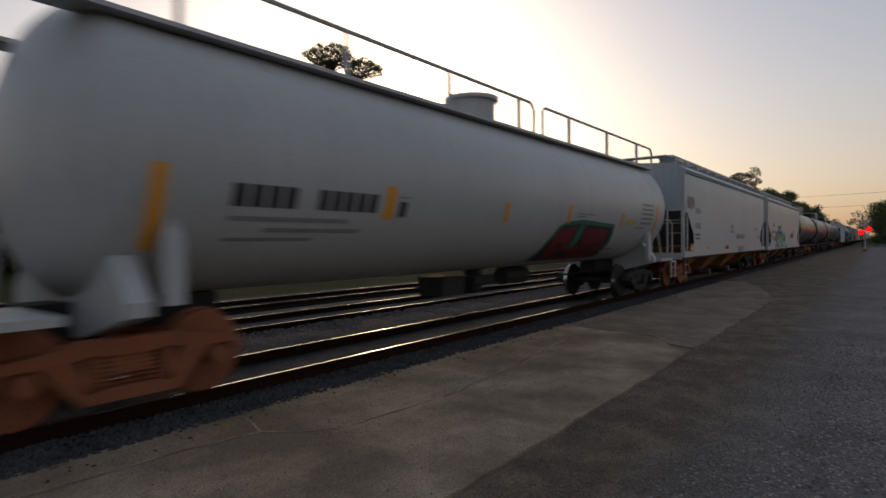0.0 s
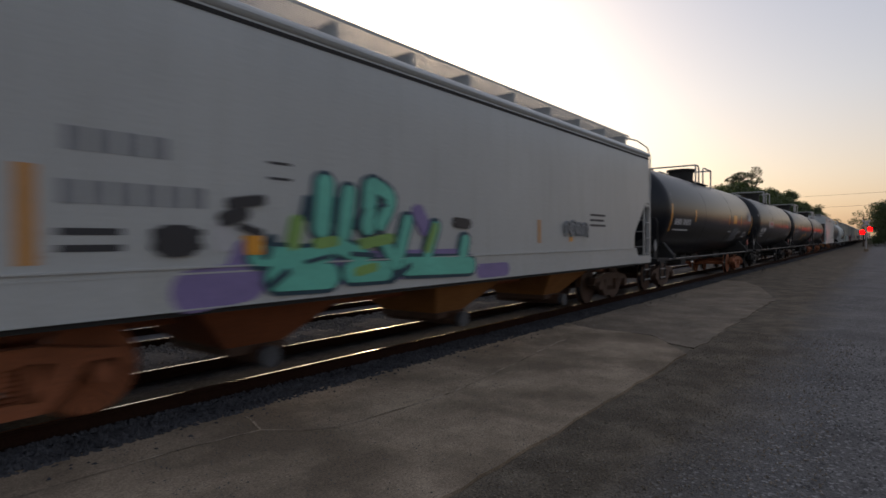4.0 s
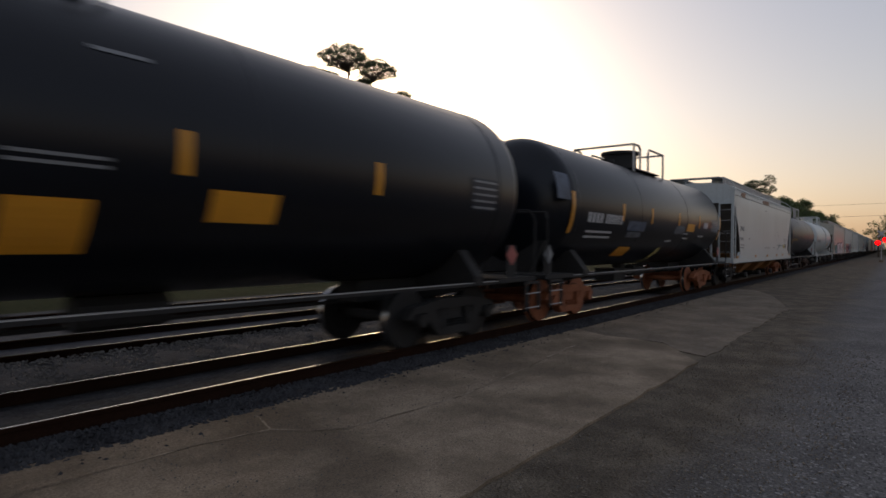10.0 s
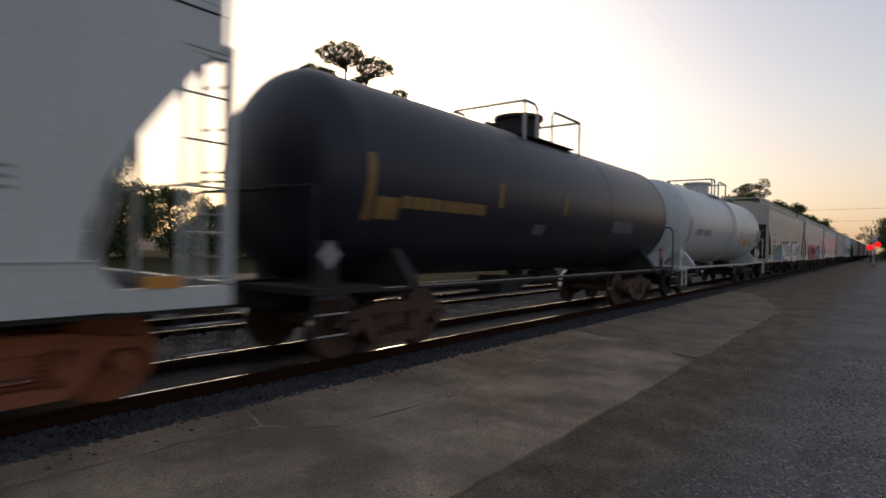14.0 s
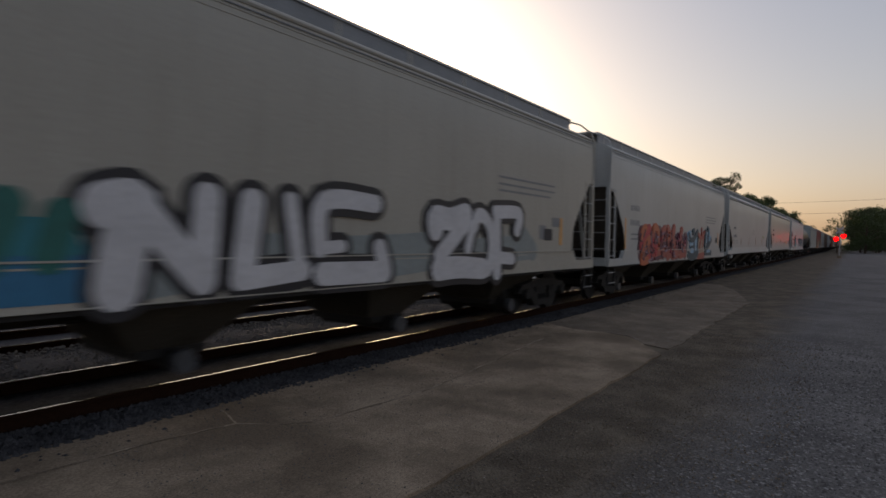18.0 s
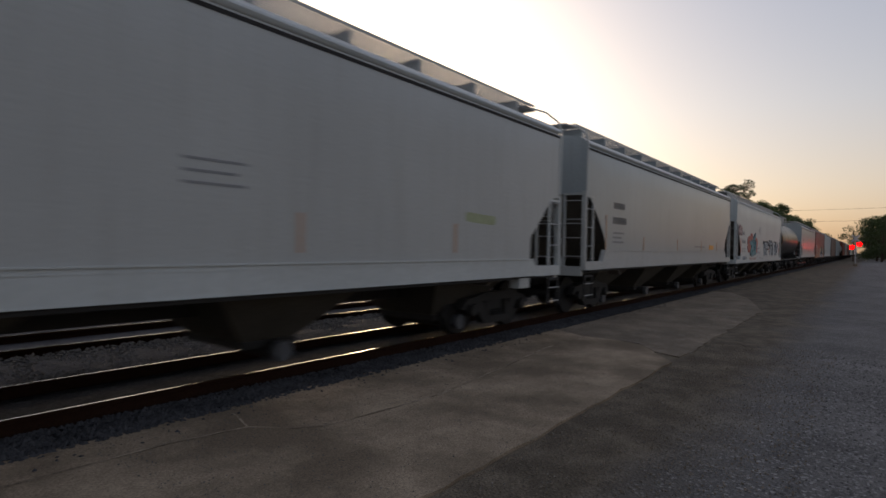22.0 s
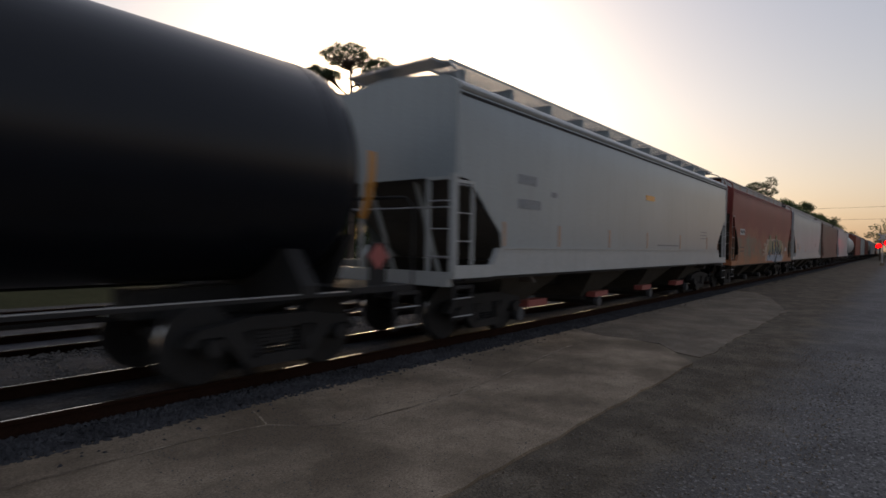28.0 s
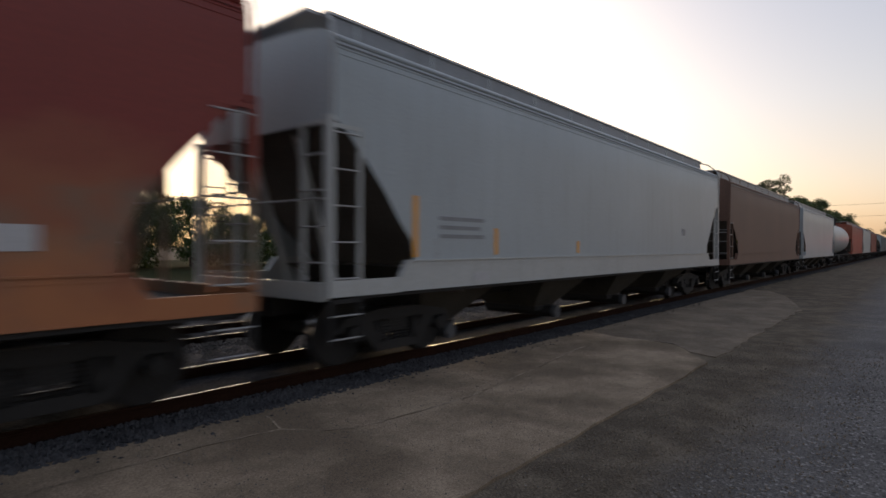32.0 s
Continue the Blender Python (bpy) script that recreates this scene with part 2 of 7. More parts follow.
TIE_WOOD = mat("creosoted_wood", (0.035, 0.027, 0.022), 0.95, vary=0.5, scale=4, fine=30, bump=0.5, spec=0.08)
GRASS_GROUND = mat("dark_weedy_ground", (0.040, 0.045, 0.022), 1.0, vary=0.5, scale=0.4, fine=8, bump=0.8, spec=0.02)
FADED_CORAL = mat("faded_coral_spray", (0.50, 0.36, 0.33), 0.6, vary=0.3, scale=4)
BALLAST = mat("ballast_stone", (0.17, 0.16, 0.152), 0.95, vary=0.6, scale=5, fine=22, bump=1.0, spec=0.12)
BALLAST_DIRTY = mat("dirty_ballast", (0.078, 0.078, 0.084), 0.95, vary=0.7, scale=4, fine=22, bump=1.0, spec=0.08)


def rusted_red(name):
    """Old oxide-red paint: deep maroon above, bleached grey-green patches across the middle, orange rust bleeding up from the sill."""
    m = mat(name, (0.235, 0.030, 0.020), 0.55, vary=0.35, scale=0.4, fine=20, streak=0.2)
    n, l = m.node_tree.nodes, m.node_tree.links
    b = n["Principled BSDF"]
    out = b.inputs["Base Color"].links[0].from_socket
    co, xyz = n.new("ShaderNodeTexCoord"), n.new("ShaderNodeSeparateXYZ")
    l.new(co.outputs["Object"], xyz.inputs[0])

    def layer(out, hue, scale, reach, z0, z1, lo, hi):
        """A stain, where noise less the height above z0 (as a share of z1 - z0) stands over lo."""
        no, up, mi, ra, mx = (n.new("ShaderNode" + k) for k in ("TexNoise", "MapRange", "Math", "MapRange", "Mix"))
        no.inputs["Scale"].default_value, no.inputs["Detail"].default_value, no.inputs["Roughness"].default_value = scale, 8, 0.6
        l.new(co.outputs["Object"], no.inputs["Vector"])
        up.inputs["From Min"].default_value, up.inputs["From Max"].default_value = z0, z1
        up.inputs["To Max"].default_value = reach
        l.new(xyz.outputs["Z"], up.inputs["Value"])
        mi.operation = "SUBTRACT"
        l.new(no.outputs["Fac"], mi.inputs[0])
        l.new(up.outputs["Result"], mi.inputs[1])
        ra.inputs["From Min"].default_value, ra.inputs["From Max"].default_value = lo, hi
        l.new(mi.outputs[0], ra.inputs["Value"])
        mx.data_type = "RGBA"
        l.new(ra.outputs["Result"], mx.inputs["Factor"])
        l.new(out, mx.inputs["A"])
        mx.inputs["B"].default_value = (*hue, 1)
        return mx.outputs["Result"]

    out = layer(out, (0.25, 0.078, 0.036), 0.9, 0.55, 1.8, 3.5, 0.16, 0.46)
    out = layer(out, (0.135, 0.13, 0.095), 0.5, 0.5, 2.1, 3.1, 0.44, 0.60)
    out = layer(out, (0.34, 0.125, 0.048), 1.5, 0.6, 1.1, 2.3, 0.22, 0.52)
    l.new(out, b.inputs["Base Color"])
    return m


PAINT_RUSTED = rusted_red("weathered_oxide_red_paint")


def paved(name, pale, dark, speck, crack=0.0, grain=60.0, blotch=0.7, relief=0.6, pebble=0.0, bank=None):
    """Worn ground: dark blotches over a pale base, dust at a finer scale, grit, hairline cracks and loose pale specks."""
    m = bpy.data.materials.new(name)
    m.use_nodes = True
    n, l = m.node_tree.nodes, m.node_tree.links
    b = n["Principled BSDF"]
    b.inputs["Roughness"].default_value, b.inputs["Specular IOR Level"].default_value = 0.95, 0.12
    co = n.new("ShaderNodeTexCoord")

    def noise(scale, detail, rough, lo, hi):
        q, r = n.new("ShaderNodeTexNoise"), n.new("ShaderNodeValToRGB")
        q.inputs["Scale"].default_value, q.inputs["Detail"].default_value, q.inputs["Roughness"].default_value = scale, detail, rough
        l.new(co.outputs["Object"], q.inputs["Vector"])
        r.color_ramp.elements[0].position, r.color_ramp.elements[1].position = lo, hi
        l.new(q.outputs["Fac"], r.inputs["Fac"])
        return q, r.outputs["Color"]

    def blend(fac, x, y, how="MIX"):
        q = n.new("ShaderNodeMix")
        q.data_type, q.blend_type = "RGBA", how
        for key, val in (("Factor", fac), ("A", x), ("B", y)):
            if isinstance(val, (tuple, float)):
                q.inputs[key].default_value = val if isinstance(val, float) else (*val, 1)
            else:
                l.new(val, q.inputs[key])
        return q.outputs["Result"]

    big, f_big = noise(blotch, 7, 0.62, 0.40, 0.62)
    mid, f_mid = noise(blotch * 4.3, 6, 0.6, 0.42, 0.70)
    fine, f_fine = noise(grain, 5, 0.7, 0.35, 0.68)
    col = blend(f_big, dark, pale)
    col = blend(f_mid, blend(0.45, col, dark), col)
    col = blend(0.75, col, blend(f_fine, (0.42, 0.41, 0.40), (1.18, 1.16, 1.14)), "MULTIPLY")
    if crack:
        warp = blend(0.07, co.outputs["Object"], mid.outputs["Color"])
        vo = n.new("ShaderNodeTexVoronoi")
        vo.feature, vo.inputs["Scale"].default_value = "DISTANCE_TO_EDGE", crack
        l.new(warp, vo.inputs["Vector"])
        r = n.new("ShaderNodeValToRGB")
        r.color_ramp.elements[0].position, r.color_ramp.elements[1].position = 0.004, 0.014
        l.new(vo.outputs["Distance"], r.inputs["Fac"])
        gap = blend(f_mid, r.outputs["Color"], (1.0, 1.0, 1.0))
        col = blend(gap, tuple(v * 0.4 for v in dark), col)
    if bank:
        # another soil drifted over this one on one side of a wavering line along x: (colour, darker colour, y of the line, width)
        xyz, rng = n.new("ShaderNodeSeparateXYZ"), n.new("ShaderNodeMapRange")
        l.new(co.outputs["Object"], xyz.inputs[0])
        wob = n.new("ShaderNodeMath")
        wob.operation = "MULTIPLY_ADD"
        wob.inputs[1].default_value = 1.9
        l.new(big.outputs["Fac"], wob.inputs[0])
        l.new(xyz.outputs["Y"], wob.inputs[2])
        rng.inputs["From Min"].default_value, rng.inputs["From Max"].default_value = bank[2] + 0.95 - bank[3], bank[2] + 0.95 + bank[3]
        l.new(wob.outputs[0], rng.inputs["Value"])
        soil = blend(0.75, blend(f_mid, bank[1], bank[0]), blend(f_fine, (0.42, 0.41, 0.40), (1.18, 1.16, 1.14)), "MULTIPLY")
    height = fine.outputs["Fac"]
    if pebble:
        vo = n.new("ShaderNodeTexVoronoi")
        vo.inputs["Scale"].default_value = pebble
        l.new(co.outputs["Object"], vo.inputs["Vector"])
        sep = n.new("ShaderNodeSeparateColor")
        l.new(vo.outputs["Color"], sep.inputs[0])
        r = n.new("ShaderNodeValToRGB")
        r.color_ramp.elements[0].position, r.color_ramp.elements[1].position = 0.86, 1.0
        l.new(sep.outputs[0], r.inputs["Fac"])
        col = blend(r.outputs["Color"], col, speck)
        height = vo.outputs["Distance"]
    if bank:
        col = blend(rng.outputs["Result"], col, soil)
    l.new(col, b.inputs["Base Color"])
    bp = n.new("ShaderNodeBump")
    bp.inputs["Strength"].default_value, bp.inputs["Distance"].default_value = relief, 0.02
    l.new(height, bp.inputs["Height"])
    l.new(bp.outputs["Normal"], b.inputs["Normal"])
    return m


CONCRETE = paved("weathered_concrete", (0.47, 0.372, 0.273), (0.20, 0.156, 0.113), (0.4, 0.36, 0.3), 0.0, 55, 0.75, 0.6)
SEAM = paved("pale_joint_mortar", (0.52, 0.43, 0.33), (0.19, 0.15, 0.11), (0.5, 0.45, 0.4), 0.0, 40, 2.0, 0.5)
PALE_STONE = mat("pale_limestone_chip", (0.40, 0.385, 0.37), 0.9, vary=0.5, scale=9, fine=60, spec=0.15)
DIRT = paved("packed_dirt", (0.36, 0.295, 0.225), (0.20, 0.162, 0.125), (0.30, 0.27, 0.24), 0.0, 48, 1.1, 0.9, 60.0)
GRAVEL = paved("grey_gravel", (0.255, 0.242, 0.234), (0.15, 0.142, 0.138), (0.32, 0.306, 0.293), 0.0, 40, 0.5, 1.0, 42.0, ((0.235, 0.194, 0.147), (0.13, 0.107, 0.082), 1.15, 0.5))
SIGNAL_RED = glow("lit_red_lens", (1.0, 0.002, 0.001), 9)


# ---- mesh building ----
class Shape:
    """Verts and faces of one mesh."""

    def __init__(self):
        self.v, self.f = [], []

    def box(self, x0, x1, y0, y1, z0, z1):
        k = len(self.v)
        self.v += [(x, y, z) for x in (x0, x1) for y in (y0, y1) for z in (z0, z1)]
        self.f += [tuple(k + i for i in q) for q in ((0, 1, 3, 2), (4, 6, 7, 5), (0, 4, 5, 1), (2, 3, 7, 6), (0, 2, 6, 4), (1, 5, 7, 3))]
        return self

    def prism(self, poly, axis, a, b):
        """A polygon, extruded from a to b along an axis; the polygon's two coordinates are the other two axes in order."""
        k, n = len(self.v), len(poly)
        for c in (a, b):
            for p, q in poly:
                self.v.append({"x": (c, p, q), "y": (p, c, q), "z": (p, q, c)}[axis])
        self.f += [tuple(range(k, k + n)), tuple(range(k + 2 * n - 1, k + n - 1, -1))]
        self.f += [(k + i, k + n + i, k + n + (i + 1) % n, k + (i + 1) % n) for i in range(n)]
        return self

    def rod(self, p, q, r, n=8, r2=None):
        p, q = Vector(p), Vector(q)
        d = (q - p).normalized()
        s = d.orthogonal().normalized()
        t = d.cross(s)
        k = len(self.v)
        for c, rr in ((p, r), (q, r if r2 is None else r2)):
            for i in range(n):
                a = 2 * math.pi * i / n
                self.v.append(tuple(c + (s * math.cos(a) + t * math.sin(a)) * rr))
        self.f += [(k + i, k + (i + 1) % n, k + n + (i + 1) % n, k + n + i) for i in range(n)]
        self.f += [tuple(k + i for i in reversed(range(n))), tuple(k + n + i for i in range(n))]
        return self

    def pipe(self, points, r, n=6):
        for p, q in zip(points, points[1:]):
            self.rod(p, q, r, n)
        return self

    def lathe(self, profile, n, axis="y"):
        """Rings (along, radius) round an axis through the origin."""
        k = len(self.v)
        for c, r in profile:
            for i in range(n):
                a = 2 * math.pi * i / n
                u, w = r * math.cos(a), r * math.sin(a)
                self.v.append((u, c, w) if axis == "y" else (c, u, w))
        m = len(profile)
        for j in range(m - 1):
            self.f += [(k + j * n + i, k + j * n + (i + 1) % n, k + (j + 1) * n + (i + 1) % n, k + (j + 1) * n + i) for i in range(n)]
        self.f += [tuple(k + i for i in range(n)), tuple(k + (m - 1) * n + i for i in range(n))]
        return self

    def moved(self, dx, dy, dz):
        self.v = [(x + dx, y + dy, z + dz) for x, y, z in self.v]
        return self

    def mesh(self, name, material, smooth=False):
        me = bpy.data.meshes.new(name)
        me.from_pydata(self.v, [], self.f)
        bm = bmesh.new()
        bm.from_mesh(me)
        bmesh.ops.recalc_face_normals(bm, faces=bm.faces)
        bm.to_mesh(me)
        bm.free()
        me.materials.append(material)
        if smooth:
            me.polygons.foreach_set("use_smooth", [True] * len(me.polygons))
            me.set_sharp_from_angle(angle=radians(35))
        return me


def part(name, shape, material, parent, label="", smooth=False):
    ob = new(name, shape if isinstance(shape, bpy.types.Mesh) else shape.mesh(name, material, smooth))
    ob.parent = parent
    if label:
        tagged(ob, label)
    return ob


def thing(name, label, category, group="", kind="", m=None):
    ob = new(name)
    ob.empty_display_size = 0.3
    if m is not None:
        ob.matrix_basis = m
    return tagged(ob, label, category, group, kind)


# ---- ground and tracks ----
GROUND, TRACK_Y = -0.18, 6.82
SPEED, LENGTH = 9.75, 32.0


def sheet(name, x0, x1, y0, y1, z, material, label, category="ground"):
    s = Shape()
    s.v = [(x0, y0, z), (x1, y0, z), (x1, y1, z), (x0, y1, z)]
    s.f = [(0, 1, 2, 3)]
    return tagged(new(name, s.mesh(name, material)), label, category, kind="structure")


sheet("ground", -600, 2500, -1200, 1500, GROUND, GRAVEL, "dark grey gravel yard ground beside the tracks")


def ribbon(name, lines, material, label, category, rough=0.0, step=0.25, x0=-8.0, x1=40.0, seed=1):
    """A strip along the track: across it the points (y, z), along it every step metres, uneven by rough."""
    rnd = np.random.RandomState(seed)
    xs = np.arange(x0, x1 + 1e-6, step)
    n = len(lines)
    v = [(x, y + rnd.uniform(-rough, rough) * 1.5, z + rnd.uniform(-1, 1) * min(rough, 0.015)) for x in xs for y, z in lines]
    s = Shape()
    s.v = v
    s.f = [(i * n + j, (i + 1) * n + j, (i + 1) * n + j + 1, i * n + j + 1) for i in range(len(xs) - 1) for j in range(n - 1)]
    return tagged(new(name, s.mesh(name, material)), label, category, kind="structure")


def rails_and_ties(y, label, ties=110, low=(0.0, 0.0), far=700.0):
    track = thing("railway_track", label, "railway track", kind="structure")
    head = [(-0.036, -0.034), (-0.036, -0.006), (-0.028, 0.0), (0.028, 0.0), (0.036, -0.006), (0.036, -0.034)]
    web = [(-0.07, -0.172), (-0.07, -0.162), (-0.012, -0.145), (-0.010, -0.045), (-0.034, -0.036), (0.034, -0.036), (0.010, -0.045), (0.012, -0.145), (0.07, -0.162), (0.07, -0.172)]
    band = [(-0.010, -0.002), (-0.010, 0.0008), (0.010, 0.0008), (0.010, -0.002)]
    for dy, dz in ((-0.75, -low[0]), (0.75, -low[1])):
        rail = part("rail", Shape().prism([(y + dy + p, q + dz) for p, q in web], "x", -60, far), RAIL_SIDE, track, "rusty brown steel rail")
        part("rail_head", Shape().prism([(y + dy + p, q + dz) for p, q in head], "x", -60, far), RAIL_SIDE, rail)
        part("running_band", Shape().prism([(y + dy + p, q + dz) for p, q in band], "x", -60, far), RAIL_TOP, rail, "polished bright running surface")
    tie = Shape().box(-0.115, 0.115, -1.3, 1.3, -0.30, -0.171).mesh("tie", TIE_WOOD)
    rnd = random.Random(5)
    for i in range(ties):
        t = new("tie", tie)
        t.parent = track
        t.matrix_basis = pose(-6 + 0.52 * i + rnd.uniform(-0.03, 0.03), y + rnd.uniform(-0.05, 0.05), -max(low), 0, 0, rnd.uniform(-1, 1))
    return track


def stones(name, n, x0, x1, y0, y1, z, size, material, label, seed, dense=None, hug=None):
    """Loose stones lying on a surface, one mesh."""
    rnd = np.random.RandomState(seed)
    base = np.array([(1, 0, 0), (-1, 0, 0), (0, 1, 0), (0, -1, 0), (0, 0, 1), (0, 0, -1)], float)
    tri = [(0, 2, 4), (2, 1, 4), (1, 3, 4), (3, 0, 4), (2, 0, 5), (1, 2, 5), (3, 1, 5), (0, 3, 5)]
    u = rnd.uniform(0, 1, n)
    if dense:
        u = u ** dense
    xs, ys = x0 + (x1 - x0) * u, rnd.uniform(0, 1, n)
    ys = y1 - (y1 - y0) * (ys ** hug if hug else ys)
    v, f = [], []
    for i in range(n):
        r = size * rnd.uniform(0.45, 1.3)
        p = base * (r * rnd.uniform(0.6, 1.2, (6, 1))) * (1, 1, 0.7)
        a = rnd.uniform(0, 6.28)
        c, s_ = math.cos(a), math.sin(a)
        q = np.c_[p[:, 0] * c - p[:, 1] * s_ + xs[i], p[:, 0] * s_ + p[:, 1] * c + ys[i], p[:, 2] + z + r * 0.2]
        k = 6 * i
        v += [tuple(w) for w in q]
        f += [(k + a_, k + b_, k + c_) for a_, b_, c_ in tri]
    s = Shape()
    s.v, s.f = v, f
    me = bpy.data.meshes.new(name)
    me.from_pydata(v, [], f)
    me.materials.append(material)
    return tagged(new(name, me), label, "gravel", kind="stuff")


# ---- railway cars ----
WHEEL_R = 0.4575


def make_wheelset(parent, steel):
    s = Shape()
    s.rod((0, -1.02, 0), (0, 1.02, 0), 0.085, 10)
    axle = part("wheelset", s, steel, parent, "steel axle with two wheels", True)
    tread = [(-0.07, 0.12), (-0.07, 0.36), (-0.062, 0.445), (-0.05, WHEEL_R), (0.05, WHEEL_R + 0.004), (0.055, 0.485), (0.078, 0.485), (0.078, 0.36), (0.03, 0.30), (0.03, 0.12)]
    for side in (-1, 1):
        w = Shape().lathe([(side * (0.75 - c), r) for c, r in tread], 28)
        part("wheel", w, steel, axle, "steel wheel with a flange", True)
        t = Shape().lathe([(side * 0.80, WHEEL_R + 0.0015), (side * 0.705, WHEEL_R + 0.0055)], 28)
        t.f = t.f[:-2]
        part("tread", t, TREAD, axle, "worn shiny tread", True)
    return axle


def make_bogie(car, x, steel):
    """A three-piece freight truck: two cast side frames, a bolster, springs, bearing caps."""
    bg_ = part("bogie", Shape().prism([(-0.16, 0.42), (0.16, 0.42), (0.22, 0.62), (0.2, 0.70), (-0.2, 0.70), (-0.22, 0.62)], "y", -1.06, 1.06), steel, car, "cast steel three-piece freight truck")
    bg_.matrix_basis = pose(x, 0, 0)
    for side in (-1, 1):
        y0, y1 = (0.93 * side, 1.10 * side) if side > 0 else (-1.10, -0.93)
        s = Shape()
        s.prism([(-1.2, 0.50), (-1.05, 0.66), (-0.75, 0.70), (-0.42, 0.76), (0.42, 0.76), (0.75, 0.70), (1.05, 0.66), (1.2, 0.50), (1.08, 0.47), (1.02, 0.57), (0.78, 0.57), (0.72, 0.46), (0.62, 0.60), (-0.62, 0.60), (-0.72, 0.46), (-0.78, 0.57), (-1.02, 0.57), (-1.08, 0.47)], "y", y0, y1)
        s.prism([(-0.72, 0.47), (-0.62, 0.60), (-0.50, 0.60), (-0.34, 0.30), (0.34, 0.30), (0.50, 0.60), (0.62, 0.60), (0.72, 0.47), (0.44, 0.17), (-0.44, 0.17)], "y", y0, y1)
        s.box(-0.40, -0.30, min(y0, y1), max(y0, y1), 0.28, 0.62).box(0.30, 0.40, min(y0, y1), max(y0, y1), 0.28, 0.62)
        part("side_frame", s, steel, bg_)
        for dx in (-0.2, 0.0, 0.2):
            c = Shape()
            rings = [(0.30 + 0.0225 * k, 0.078 if k % 2 else 0.055) for k in range(13)]
            for z, r in rings:
                c.v += [(dx + r * math.cos(0.785 * q), side * 1.0 + r * math.sin(0.785 * q), z) for q in range(8)]
            c.f = [(k * 8 + q, k * 8 + (q + 1) % 8, k * 8 + 8 + (q + 1) % 8, k * 8 + 8 + q) for k in range(12) for q in range(8)]
            part("spring", c, steel, bg_, "", True)
        for dx in (-0.89, 0.89):
            cap = Shape().rod((dx, 0.98 * side, WHEEL_R), (dx, 1.17 * side, WHEEL_R), 0.115, 12, 0.10)
            part("bearing_cap", cap, steel, bg_, "", True)
    for dx in (-0.89, 0.89):
        ws = make_wheelset(car, steel)
        ws.matrix_basis = pose(x + dx, 0, WHEEL_R)
        ws["along"] = x + dx
    return bg_


def make_coupler(car, x, way, steel):
    s = Shape().box(min(x, x + way * 0.45), max(x, x + way * 0.45), -0.08, 0.08, 0.76, 0.92)
    s.box(min(x + way * 0.38, x + way * 0.62), max(x + way * 0.38, x + way * 0.62), -0.16, 0.14, 0.70, 0.98)
    part("air_hose", Shape().pipe([(x, 0.4, 0.75), (x + way * 0.2, 0.42, 0.5), (x + way * 0.42, 0.42, 0.44)], 0.025), STEEL_DARK, car, "black rubber air hose")
    return part("coupler", s, steel, car, "cast knuckle coupler")


def make_ladder(car, x, side, way, z0, z1, paint, step=0.44, width=0.46):
    """A side ladder at a car's corner: two stiles, rungs of thin rod."""
    y = side * 1.585
    a_, b_ = min(x, x + way * width), max(x, x + way * width)
    s = Shape().prism([(a_ - 0.025, z0), (a_ - 0.025, z1), (b_ + 0.025, z1), (b_ + 0.025, z0), (b_ - 0.025, z0), (b_ - 0.025, z1 - 0.05), (a_ + 0.025, z1 - 0.05), (a_ + 0.025, z0)], "y", y - 0.02, y + 0.02)
    lad = part("ladder", s, paint, car, "steel corner ladder")
    rung = Shape().rod((0, 0, 0), (way * width, 0, 0), 0.011, 6).mesh("rung", STEEL_BARE)
    z = z0 + 0.06
    while z < z1:
        r = part("rung", rung, None, lad)
        r.matrix_basis = pose(x, y - side * -0.02, z)
        z += step
    return lad


def make_end_ladder(car, x, way, paint, z0, z1):
    s = Shape().prism([(-1.58, z0), (-1.58, z1), (-1.02, z1), (-1.02, z0), (-1.08, z0), (-1.08, z1 - 0.05), (-1.52, z1 - 0.05), (-1.52, z0)], "x", x - 0.025, x + 0.025)
    lad = part("end_ladder", s, paint, car, "steel end ladder")
    rung = Shape().rod((0, -1.55, 0), (0, -1.05, 0), 0.011, 6).mesh("rung", STEEL_BARE)
    z = z0 + 0.25
    while z < z1:
        r = part("rung", rung, None, lad)
        r.matrix_basis = pose(x - way * 0.02, 0, z)
        z += 0.44
    return lad


def plate(car, name, x0, x1, z0, z1, y, material, label="", proud=0.006):
    return part(name, Shape().box(x0, x1, y - proud, y, z0, z1), material, car, label)


def bars(car, name, x, z, count, w, h, gap, y, material, label=""):
    s = Shape()
    for i in range(count):
        s.box(x + i * (w + gap), x + i * (w + gap) + w, y - 0.005, y, z, z + h)
    return part(name, s, material, car, label)


def section(low, half=1.60, eave=3.98, top=4.40):
    """Half outline of a covered hopper from its lower edge up one side and over the roof, as (y, z), near side first."""
    side = [low + (eave - low) * k / 4 for k in range(5)]
    pts = [(-half, z) for z in side] + [(-half + 0.03, eave + 0.10), (-half + 0.10, eave + 0.19), (-half + 0.24, eave + 0.27), (-1.0, eave + 0.34), (-0.5, top - 0.03)]
    return pts + [(0.0, top)] + [(-y, z) for y, z in reversed(pts)]


